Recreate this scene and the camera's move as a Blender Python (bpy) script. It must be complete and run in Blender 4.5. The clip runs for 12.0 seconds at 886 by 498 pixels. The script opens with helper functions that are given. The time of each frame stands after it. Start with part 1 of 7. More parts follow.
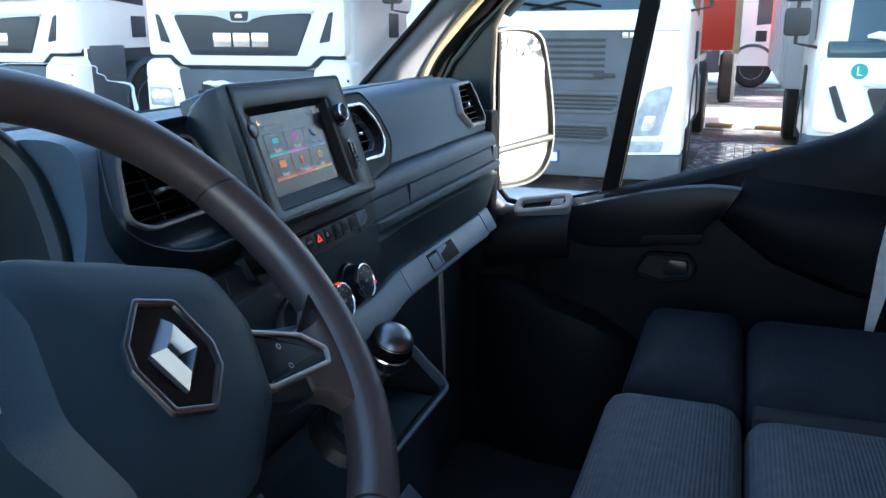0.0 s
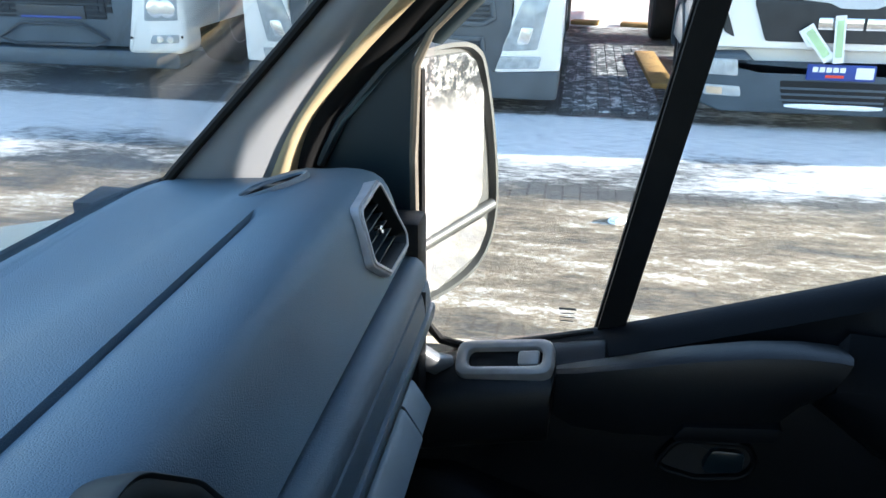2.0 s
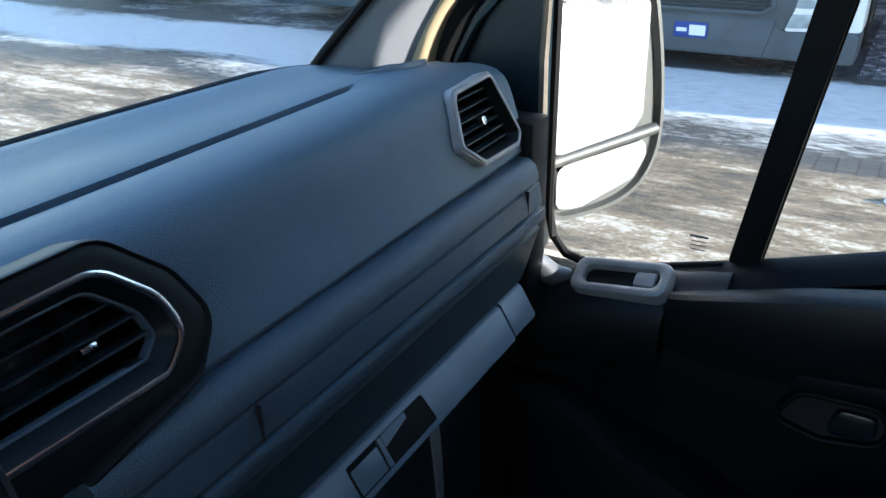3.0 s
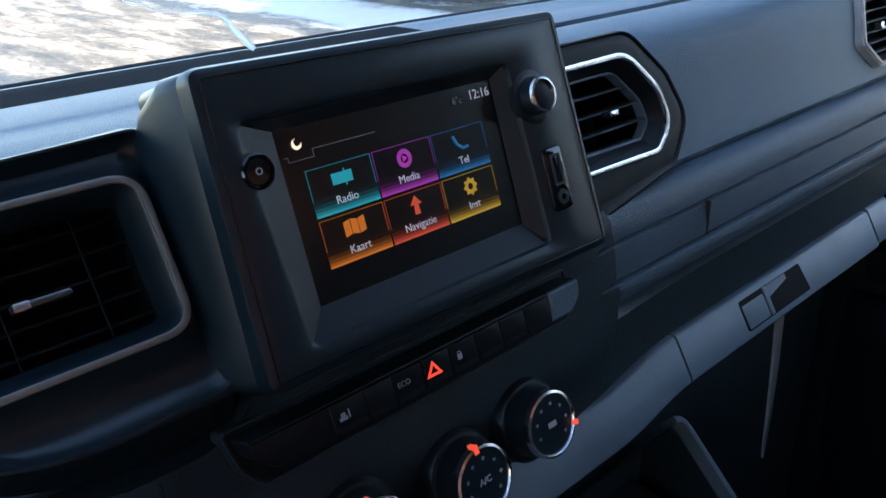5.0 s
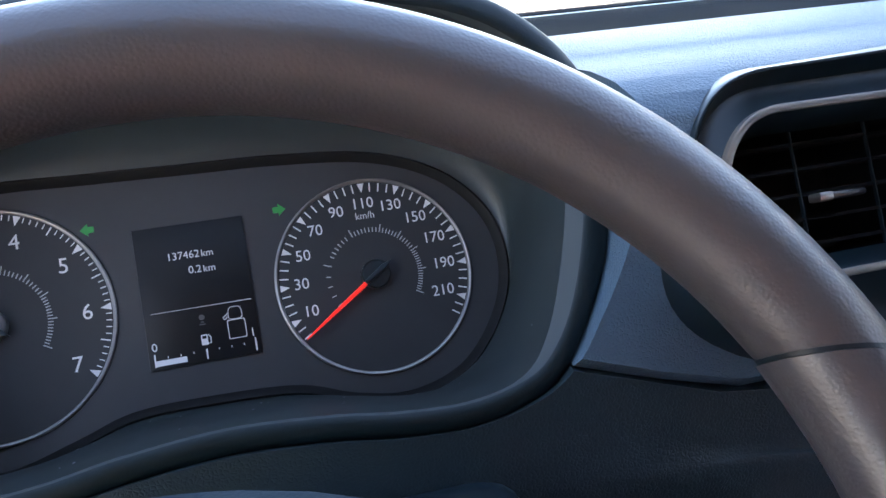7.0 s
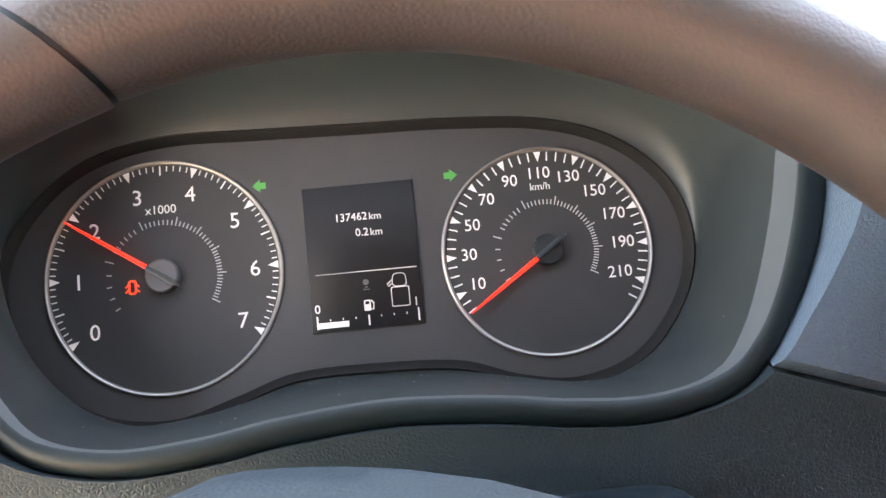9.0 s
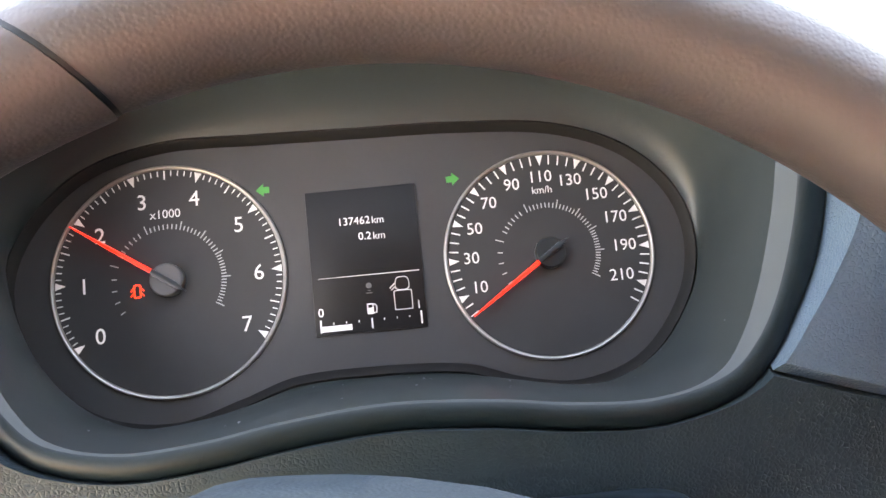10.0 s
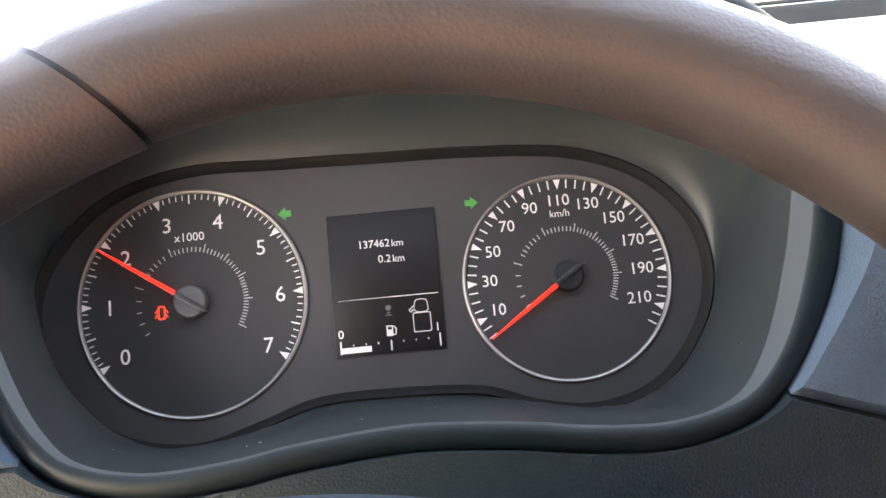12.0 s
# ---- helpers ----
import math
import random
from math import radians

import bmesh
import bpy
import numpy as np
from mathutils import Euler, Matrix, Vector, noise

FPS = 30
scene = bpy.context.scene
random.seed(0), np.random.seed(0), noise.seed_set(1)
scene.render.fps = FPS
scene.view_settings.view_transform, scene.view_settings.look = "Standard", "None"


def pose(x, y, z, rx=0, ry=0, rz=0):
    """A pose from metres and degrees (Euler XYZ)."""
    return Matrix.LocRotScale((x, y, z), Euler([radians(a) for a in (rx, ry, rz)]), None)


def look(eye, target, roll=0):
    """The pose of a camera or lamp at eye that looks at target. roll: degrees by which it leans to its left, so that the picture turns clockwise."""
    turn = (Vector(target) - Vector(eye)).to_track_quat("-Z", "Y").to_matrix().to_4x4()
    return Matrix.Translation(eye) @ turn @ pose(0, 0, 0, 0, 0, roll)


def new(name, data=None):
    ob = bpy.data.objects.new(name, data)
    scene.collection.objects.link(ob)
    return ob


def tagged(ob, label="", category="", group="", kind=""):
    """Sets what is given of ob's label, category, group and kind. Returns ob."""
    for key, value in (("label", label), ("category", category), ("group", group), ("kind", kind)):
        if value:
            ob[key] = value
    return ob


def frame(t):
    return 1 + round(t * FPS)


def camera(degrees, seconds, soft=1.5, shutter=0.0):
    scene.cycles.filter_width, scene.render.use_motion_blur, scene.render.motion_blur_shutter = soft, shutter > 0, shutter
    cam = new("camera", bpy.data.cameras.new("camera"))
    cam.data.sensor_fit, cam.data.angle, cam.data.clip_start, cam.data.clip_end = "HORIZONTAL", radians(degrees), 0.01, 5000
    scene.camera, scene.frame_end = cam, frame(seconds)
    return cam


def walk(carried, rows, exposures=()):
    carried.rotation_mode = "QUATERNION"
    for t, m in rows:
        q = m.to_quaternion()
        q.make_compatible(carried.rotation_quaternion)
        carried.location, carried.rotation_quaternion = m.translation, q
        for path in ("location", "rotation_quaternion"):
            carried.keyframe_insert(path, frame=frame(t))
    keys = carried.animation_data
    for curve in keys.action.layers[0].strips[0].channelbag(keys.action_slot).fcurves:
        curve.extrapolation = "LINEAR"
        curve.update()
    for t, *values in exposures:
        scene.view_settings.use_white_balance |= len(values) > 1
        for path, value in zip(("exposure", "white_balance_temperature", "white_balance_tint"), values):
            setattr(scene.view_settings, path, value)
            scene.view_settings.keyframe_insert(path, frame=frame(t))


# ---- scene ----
cam = camera(56.4, 12.0)
PATH = [
    (0, (-0.759, -0.457, 1.422), (1.063, 0.191, 0.912), -0.1),
    (0.2, (-0.603, -0.396, 1.384), (1.267, 0.089, 0.866), 0.9),
    (0.5, (-0.388, -0.323, 1.485), (1.517, 0.038, 0.993), 0.2),
    (0.8, (-0.252, -0.275, 1.529), (1.661, 0.039, 1.039), 0.2),
    (1, (-0.221, -0.262, 1.526), (1.672, 0.037, 0.954), 0.2),
    (1.5, (-0.152, -0.23, 1.537), (1.686, 0.052, 0.803), 0.0),
    (2, (0.020, -0.147, 1.600), (1.842, 0.146, 0.829), 0.5),
    (2.2, (0.071, -0.184, 1.560), (1.883, 0.151, 0.783), 1.2),
    (2.5, (0.131, -0.257, 1.551), (1.9, 0.253, 0.77), 0.8),
    (3, (0.047, -0.336, 1.534), (1.62, 0.558, 0.681), -0.8),
    (3.2, (0.027, -0.328, 1.506), (1.519, 0.665, 0.619), -0.9),
    (4.8, (-0.175, -0.317, 1.451), (1.107, 0.972, 0.619), -1.4),
    (5, (-0.204, -0.314, 1.446), (1.03, 1.03, 0.627), -1.5),
    (5.5, (-0.256, -0.313, 1.44), (0.801, 1.182, 0.635), -1.8),
    (6, (-0.304, -0.292, 1.431), (0.589, 1.305, 0.624), -2.0),
    (6.5, (-0.353, -0.272, 1.428), (0.323, 1.412, 0.587), -2.5),
    (7, (-0.386, -0.25, 1.439), (0.05, 1.482, 0.539), -2.7),
    (7.5, (-0.3923, -0.2363, 1.4276), (-0.1673, 1.5317, 0.5203), -4.19),
    (7.7, (-0.4063, -0.2343, 1.4156), (-0.2032, 1.5475, 0.5298), -3.51),
    (9.5, (-0.3924, -0.2235, 1.4241), (-0.3316, 1.5501, 0.5018), -4.87),
    (10, (-0.3934, -0.2255, 1.4251), (-0.3276, 1.5500, 0.5060), -4.67),
    (10.5, (-0.3928, -0.2276, 1.4252), (-0.3363, 1.5502, 0.5107), -4.74),
    (11, (-0.3923, -0.2256, 1.4242), (-0.3451, 1.5573, 0.5203), -4.92),
    (11.5, (-0.3927, -0.2277, 1.4262), (-0.3569, 1.5645, 0.5397), -5.20),
    (12, (-0.3932, -0.2298, 1.4283), (-0.3686, 1.5708, 0.5585), -5.18),
]
EXPOSURES = [(0.0, 2.8, 6050, 15), (1.5, 2.6, 6200, 13), (3.0, 2.25, 5850, 13), (5.0, 2.75, 6300, 20), (6.0, 3.05, 5900, 23), (6.5, 2.95, 5800, 23), (7.0, 3.75, 6900, 27), (7.5, 4.25, 9500, 27), (9.5, 5.25, 10600, 31), (11.0, 5.15, 10600, 31), (12.0, 4.9, 10700, 31)]
walk(cam, [(t, look(eye, target, roll)) for t, eye, target, roll in PATH], EXPOSURES)

# ---- light ----
SUN_AZ, SUN_EL = -82.0, 15.0          # degrees from +x towards +y, and above the horizon
world = bpy.data.worlds.new("world")
scene.world = world
world.use_nodes = True
wn = world.node_tree
sky = wn.nodes.new("ShaderNodeTexSky")
sky.sky_type = "NISHITA"
sky.sun_disc = False
sky.sun_elevation = radians(SUN_EL)
sky.sun_rotation = radians(90 - SUN_AZ)
sky.air_density, sky.dust_density, sky.ozone_density = 1.0, 0.6, 1.2
wn.links.new(sky.outputs[0], wn.nodes["Background"].inputs[0])
wn.nodes["Background"].inputs[1].default_value = 0.15
sun = new("sun", bpy.data.lights.new("sun", "SUN"))
sun.data.energy, sun.data.angle, sun.data.color = 4.6, radians(0.55), (1.0, 0.93, 0.82)
sun_way = Vector((math.cos(radians(SUN_AZ)) * math.cos(radians(SUN_EL)), math.sin(radians(SUN_AZ)) * math.cos(radians(SUN_EL)), math.sin(radians(SUN_EL))))
sun.matrix_world = look(sun_way * 40, (0, 0, 0))


# ---- materials ----
def mat(name, color, rough=0.5, metal=0.0, grain=0.0, size=0.001, vary=0.0, vsize=0.05, coat=0.0, bump=0.3, emit=0.0, spec=0.5, island=0.0, kind="voronoi", rvary=0.0):
    """A surface with fine grain (size in metres), slow variation and, where wanted, light of its own."""
    m = bpy.data.materials.new(name)
    m.use_nodes = True
    t = m.node_tree
    p = t.nodes["Principled BSDF"]
    p.inputs["Base Color"].default_value = (*color, 1)
    p.inputs["Roughness"].default_value = rough
    p.inputs["Metallic"].default_value = metal
    p.inputs["Specular IOR Level"].default_value = spec
    p.inputs["Coat Weight"].default_value = coat
    p.inputs["Coat Roughness"].default_value = 0.08
    if emit:
        p.inputs["Emission Color"].default_value = (*color, 1)
        p.inputs["Emission Strength"].default_value = emit
    co = t.nodes.new("ShaderNodeTexCoord")
    if vary or rvary:
        n = t.nodes.new("ShaderNodeTexNoise")
        n.inputs["Scale"].default_value = 1 / vsize
        n.inputs["Detail"].default_value = 6
        t.links.new(co.outputs["Object"], n.inputs["Vector"])
        if vary:
            ramp = t.nodes.new("ShaderNodeMapRange")
            ramp.inputs[1].default_value, ramp.inputs[2].default_value = 0.3, 0.7
            ramp.inputs[3].default_value, ramp.inputs[4].default_value = 1 - vary, 1 + vary
            t.links.new(n.outputs[0], ramp.inputs[0])
            hsv = t.nodes.new("ShaderNodeHueSaturation")
            hsv.inputs["Color"].default_value = (*color, 1)
            t.links.new(ramp.outputs[0], hsv.inputs["Value"])
            last = hsv.outputs[0]
            if island:
                info = t.nodes.new("ShaderNodeObjectInfo")
                r2 = t.nodes.new("ShaderNodeMapRange")
                r2.inputs[3].default_value, r2.inputs[4].default_value = 1 - island, 1 + island
                t.links.new(info.outputs["Random"], r2.inputs[0])
                h2 = t.nodes.new("ShaderNodeHueSaturation")
                t.links.new(last, h2.inputs["Color"])
                t.links.new(r2.outputs[0], h2.inputs["Value"])
                last = h2.outputs[0]
            t.links.new(last, p.inputs["Base Color"])
        if rvary:
            r3 = t.nodes.new("ShaderNodeMapRange")
            r3.inputs[1].default_value, r3.inputs[2].default_value = 0.3, 0.7
            r3.inputs[3].default_value, r3.inputs[4].default_value = max(0.02, rough - rvary), min(1, rough + rvary)
            t.links.new(n.outputs[0], r3.inputs[0])
            t.links.new(r3.outputs[0], p.inputs["Roughness"])
    if grain:
        if kind == "rib":
            v = t.nodes.new("ShaderNodeTexWave")
            v.bands_direction = "Y"
            v.inputs["Distortion"].default_value, v.inputs["Detail"].default_value = 0.6, 1.5
            v.inputs["Detail Scale"].default_value = 6.0
        elif kind == "voronoi":
            v = t.nodes.new("ShaderNodeTexVoronoi")
            v.feature = "SMOOTH_F1"
        elif kind == "hide":
            # flat-topped cells with soft creases between them
            v = t.nodes.new("ShaderNodeTexVoronoi")
            v.feature = "DISTANCE_TO_EDGE"
        else:
            v = t.nodes.new("ShaderNodeTexNoise")
            v.inputs["Detail"].default_value = 4
        v.inputs["Scale"].default_value = (0.31 if kind == "rib" else 1.0) / size
        t.links.new(co.outputs["Object"], v.inputs["Vector"])
        b = t.nodes.new("ShaderNodeBump")
        b.inputs["Strength"].default_value = bump
        b.inputs["Distance"].default_value = grain
        height = v.outputs[0]
        if kind == "hide":
            warp, mixed, top = t.nodes.new("ShaderNodeTexNoise"), t.nodes.new("ShaderNodeMix"), t.nodes.new("ShaderNodeMapRange")
            warp.inputs["Scale"].default_value = 0.6 / size
            mixed.data_type = "VECTOR"
            mixed.inputs[0].default_value = size * 0.8
            t.links.new(co.outputs["Object"], warp.inputs["Vector"])
            t.links.new(co.outputs["Object"], mixed.inputs[4])
            t.links.new(warp.outputs["Color"], mixed.inputs[5])
            t.links.new(mixed.outputs[1], v.inputs["Vector"])
            top.interpolation_type = "SMOOTHSTEP"
            top.inputs[1].default_value, top.inputs[2].default_value = 0.0, 0.28
            t.links.new(height, top.inputs[0])
            height = top.outputs[0]
        t.links.new(height, b.inputs["Height"])
        t.links.new(b.outputs[0], p.inputs["Normal"])
    return m


def glass_mat(name, tint=(1, 1, 1), rough=0.0, gloss=0.06):
    """Thin clear pane: mostly see-through, with a faint mirror gloss that grows at a slant."""
    m = bpy.data.materials.new(name)
    m.use_nodes = True
    t = m.node_tree
    t.nodes.remove(t.nodes["Principled BSDF"])
    tr, gl, mix = t.nodes.new("ShaderNodeBsdfTransparent"), t.nodes.new("ShaderNodeBsdfGlossy"), t.nodes.new("ShaderNodeMixShader")
    tr.inputs[0].default_value = (*tint, 1)
    gl.inputs["Roughness"].default_value = rough
    lw, pw, ml = t.nodes.new("ShaderNodeLayerWeight"), t.nodes.new("ShaderNodeMath"), t.nodes.new("ShaderNodeMath")
    pw.operation, pw.inputs[1].default_value = "POWER", 5.0
    ml.operation, ml.inputs[1].default_value, ml.inputs[2].default_value = "MULTIPLY_ADD", 0.45, 0.018
    t.links.new(lw.outputs["Facing"], pw.inputs[0])
    t.links.new(pw.outputs[0], ml.inputs[0])
    t.links.new(ml.outputs[0], mix.inputs[0])
    t.links.new(tr.outputs[0], mix.inputs[1])
    t.links.new(gl.outputs[0], mix.inputs[2])
    t.links.new(mix.outputs[0], t.nodes["Material Output"].inputs[0])
    return m


M = {}
M["airbag"] = mat("airbag_skin", (0.013, 0.029, 0.041), 0.5, spec=0.28, grain=0.0004, size=0.0011, vary=0.12, vsize=0.12, bump=0.35, rvary=0.05)
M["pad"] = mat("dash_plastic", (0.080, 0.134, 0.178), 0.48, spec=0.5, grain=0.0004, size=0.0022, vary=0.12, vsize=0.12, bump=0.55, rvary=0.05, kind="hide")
# the dash plastic again, its base darkened for the weaker light below the pad
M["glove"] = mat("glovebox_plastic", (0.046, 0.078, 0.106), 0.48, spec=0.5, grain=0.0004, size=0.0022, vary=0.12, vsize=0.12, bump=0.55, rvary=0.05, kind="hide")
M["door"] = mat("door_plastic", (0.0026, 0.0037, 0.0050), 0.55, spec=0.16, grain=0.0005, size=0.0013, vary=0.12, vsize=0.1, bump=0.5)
M["shroud"] = mat("shroud_plastic", (0.028, 0.039, 0.040), 0.42, vary=0.08, vsize=0.1, grain=0.0001, size=0.0008, bump=0.2, rvary=0.04)
M["hood"] = mat("hood_plastic", (0.0048, 0.0125, 0.0145), 0.48, spec=0.3, grain=0.0002, size=0.0009, vary=0.12, vsize=0.05, bump=0.25)
M["deck"] = mat("deck_plastic", (0.010, 0.013, 0.017), 0.9, spec=0.03, vary=0.1, vsize=0.05)
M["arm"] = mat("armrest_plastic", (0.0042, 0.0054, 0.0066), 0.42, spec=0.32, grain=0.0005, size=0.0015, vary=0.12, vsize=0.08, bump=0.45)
M["tunnel"] = mat("tunnel_plastic", (0.010, 0.010, 0.010), 0.68, spec=0.25, vary=0.1, vsize=0.05)
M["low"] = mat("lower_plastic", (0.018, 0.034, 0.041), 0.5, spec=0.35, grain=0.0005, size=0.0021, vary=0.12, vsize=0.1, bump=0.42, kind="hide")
M["black"] = mat("black_plastic", (0.0052, 0.0106, 0.0140), 0.38, grain=0.0002, size=0.0009, vary=0.15, vsize=0.05, bump=0.2)
# near-black that stands for the shade in gaps, wells and openings
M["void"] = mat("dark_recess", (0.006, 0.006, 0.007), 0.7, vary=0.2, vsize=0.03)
M["smooth"] = mat("satin_plastic", (0.0058, 0.0142, 0.0190), 0.32, vary=0.1, vsize=0.08, grain=0.0001, size=0.0007, bump=0.15)
M["gloss"] = mat("gloss_black", (0.006, 0.006, 0.007), 0.08, vary=0.1, vsize=0.05)
M["rail"] = mat("grey_rail_plastic", (0.105, 0.150, 0.188), 0.45, grain=0.0003, size=0.0016, vary=0.1, vsize=0.06, bump=0.3)
M["tray"] = mat("tray_plastic", (0.058, 0.082, 0.105), 0.45, grain=0.0003, size=0.0016, vary=0.1, vsize=0.06, bump=0.3)
M["chrome"] = mat("satin_chrome", (0.78, 0.78, 0.79), 0.18, 1.0, vary=0.05, vsize=0.02)
M["emblem"] = mat("dull_chrome", (0.20, 0.205, 0.215), 0.3, 1.0, vary=0.05, vsize=0.02)
M["silver"] = mat("silver_trim", (0.55, 0.54, 0.52), 0.3, 0.9, vary=0.06, vsize=0.03)
M["dial_ring"] = mat("dial_ring", (0.34, 0.33, 0.31), 0.45, 0.8, vary=0.08, vsize=0.02)
# red added so that the unseen rear wall tints the wheel rim
M["rear"] = mat("rear_panel", (0.56, 0.235, 0.185), 0.7, vary=0.08, vsize=0.2)
# base slightly warm to help the red reflection along the rim
M["leather"] = mat("wheel_leather", (0.052, 0.042, 0.041), 0.38, spec=1.0, grain=0.0005, size=0.0011, vary=0.12, vsize=0.03, bump=0.22)
M["fabric"] = mat("seat_fabric", (0.012, 0.016, 0.022), 0.85, vary=0.15, vsize=0.04, spec=0.2, grain=0.0008, size=0.0045, kind="rib", bump=0.7)
# ribbed grey, its base raised to take in the sun patch on the seat
M["fabric_rib"] = mat("ribbed_fabric", (0.078, 0.088, 0.100), 0.85, vary=0.15, vsize=0.02, spec=0.2, grain=0.001, size=0.0055, kind="rib", bump=0.9)
M["carpet"] = mat("floor_mat", (0.015, 0.015, 0.016), 0.9, grain=0.002, size=0.004, vary=0.2, vsize=0.05, kind="noise")
M["headliner"] = mat("headliner", (0.42, 0.42, 0.41), 0.9, grain=0.001, size=0.003, vary=0.06, vsize=0.1, kind="noise")
M["pillar"] = mat("pillar_trim", (0.215, 0.223, 0.232), 0.8, spec=0.25, grain=0.0003, size=0.0012, vary=0.06, vsize=0.1)
M["beige"] = mat("cream_paint", (0.34, 0.27, 0.16), 0.55, vary=0.08, vsize=0.1, spec=0.3)
M["rubber"] = mat("rubber_seal", (0.006, 0.006, 0.006), 0.7, spec=0.15, vary=0.2, vsize=0.03)
M["seal_tan"] = mat("dusty_seal", (0.085, 0.072, 0.052), 0.6, vary=0.25, vsize=0.02)
def crack_mat():
    """Broken glass that lets light through and scatters it."""
    m = bpy.data.materials.new("cracked_glass")
    m.use_nodes = True
    t = m.node_tree
    t.nodes.remove(t.nodes["Principled BSDF"])
    tr = t.nodes.new("ShaderNodeBsdfTranslucent")
    tr.inputs[0].default_value = (0.95, 0.95, 0.95, 1)
    t.links.new(tr.outputs[0], t.nodes["Material Output"].inputs[0])
    return m


M["crack"] = crack_mat()
M["van"] = mat("van_paint", (0.66, 0.57, 0.41), 0.3, vary=0.05, vsize=0.3, coat=0.4)
M["glass"] = glass_mat("window_glass", (0.93, 0.96, 0.95))
def mirror_mat():
    """Mirror glass with frost and dried spray, thickest near its top."""
    m = bpy.data.materials.new("mirror_glass")
    m.use_nodes = True
    t = m.node_tree
    N, L = t.nodes.new, t.links.new
    p = t.nodes["Principled BSDF"]
    p.inputs["Base Color"].default_value, p.inputs["Metallic"].default_value, p.inputs["Roughness"].default_value = (0.86, 0.86, 0.86, 1), 1.0, 0.04
    dirt = N("ShaderNodeBsdfDiffuse")
    dirt.inputs[0].default_value = (0.032, 0.034, 0.036, 1)
    co, sep = N("ShaderNodeTexCoord"), N("ShaderNodeSeparateXYZ")
    L(co.outputs["Object"], sep.inputs[0])
    top = N("ShaderNodeMapRange")
    top.inputs[1].default_value, top.inputs[2].default_value = 1.320, 1.372
    L(sep.outputs[2], top.inputs[0])
    a = N("ShaderNodeTexNoise")
    a.inputs["Scale"].default_value, a.inputs["Detail"].default_value, a.inputs["Roughness"].default_value = 70.0, 9.0, 0.72
    L(co.outputs["Object"], a.inputs["Vector"])
    frost = N("ShaderNodeMapRange")
    frost.inputs[1].default_value, frost.inputs[2].default_value, frost.inputs[4].default_value = 0.42, 0.55, 0.97
    L(a.outputs[0], frost.inputs[0])
    r = N("ShaderNodeMath")
    r.operation = "MULTIPLY"
    L(frost.outputs[0], r.inputs[0])
    L(top.outputs[0], r.inputs[1])
    mx = N("ShaderNodeMixShader")
    L(r.outputs[0], mx.inputs[0])
    L(p.outputs[0], mx.inputs[1])
    L(dirt.outputs[0], mx.inputs[2])
    L(mx.outputs[0], t.nodes["Material Output"].inputs[0])
    return m


M["mirror"] = mirror_mat()
M["mirror_case"] = mat("mirror_case", (0.045, 0.046, 0.044), 0.5, grain=0.0004, size=0.0015, vary=0.2, vsize=0.04)
M["white_print"] = mat("white_print", (0.62, 0.64, 0.67), 0.5, emit=0.035)
M["dial_print"] = mat("dial_print", (0.66, 0.66, 0.66), 0.5, emit=0.006)
M["door_pod"] = mat("satin_door_pod", (0.24, 0.24, 0.235), 0.28, spec=0.9, vary=0.15, vsize=0.02)
M["bezel"] = mat("satin_bezel", (0.36, 0.365, 0.37), 0.36, vary=0.12, vsize=0.02)
M["pod"] = mat("satin_pod", (0.10, 0.105, 0.11), 0.28, vary=0.08, vsize=0.03)
M["switch"] = mat("switch_plastic", (0.0020, 0.0050, 0.0064), 0.5, vary=0.1, vsize=0.02, spec=0.3)
M["inner_print"] = mat("inner_print", (0.40, 0.40, 0.40), 0.5)
M["slat"] = mat("vent_slat", (0.004, 0.0042, 0.0045), 0.7, spec=0.15, vary=0.1, vsize=0.02)
M["bronze"] = mat("dull_vent_ring", (0.24, 0.215, 0.19), 0.38, 0.5, vary=0.08, vsize=0.02)
M["dim_print"] = mat("dim_print", (0.35, 0.36, 0.38), 0.5)
M["hub"] = mat("hub_plastic", (0.095, 0.096, 0.098), 0.45, vary=0.1, vsize=0.02)
M["dial"] = mat("dial_face", (0.019, 0.020, 0.0215), 0.6, vary=0.1, vsize=0.02)
M["plate"] = mat("cluster_plate", (0.032, 0.033, 0.035), 0.5, vary=0.1, vsize=0.05, grain=0.0001, size=0.0006)
M["lcd"] = mat("lcd_dark", (0.009, 0.009, 0.010), 0.42, spec=0.25, vary=0.05, vsize=0.05)
M["needle"] = mat("needle_red", (0.93, 0.035, 0.02), 0.4, emit=0.05)
M["warn"] = mat("warning_red", (0.9, 0.05, 0.02), 0.4, emit=0.06)
M["green"] = mat("indicator_green", (0.008, 0.27, 0.055), 0.5, emit=0.008)
M["red_print"] = mat("red_print", (0.85, 0.06, 0.03), 0.5, emit=0.15)
M["orange"] = mat("orange_mark", (0.9, 0.10, 0.04), 0.5, emit=0.1)


# ---- building helpers ----
def link_bm(name, bm, material, parent=None, label="", smooth=38, kind="", category="", group=""):
    me = bpy.data.meshes.new(name)
    bmesh.ops.recalc_face_normals(bm, faces=bm.faces)
    for f in bm.faces:
        f.smooth = True
    bm.to_mesh(me)
    bm.free()
    me.set_sharp_from_angle(angle=radians(smooth))
    me.materials.append(material)
    ob = new(name, me)
    if parent:
        ob.parent = parent
    return tagged(ob, label, category, group, kind)


def part(name, bm, material, parent, label="", smooth=38):
    return link_bm(name, bm, material, parent, label, smooth)


def thing(name, label, category, at=(0, 0, 0), kind="", group=""):
    ob = new(name)
    ob.empty_display_size = 0.05
    ob.location = at
    return tagged(ob, label, category, group, kind)


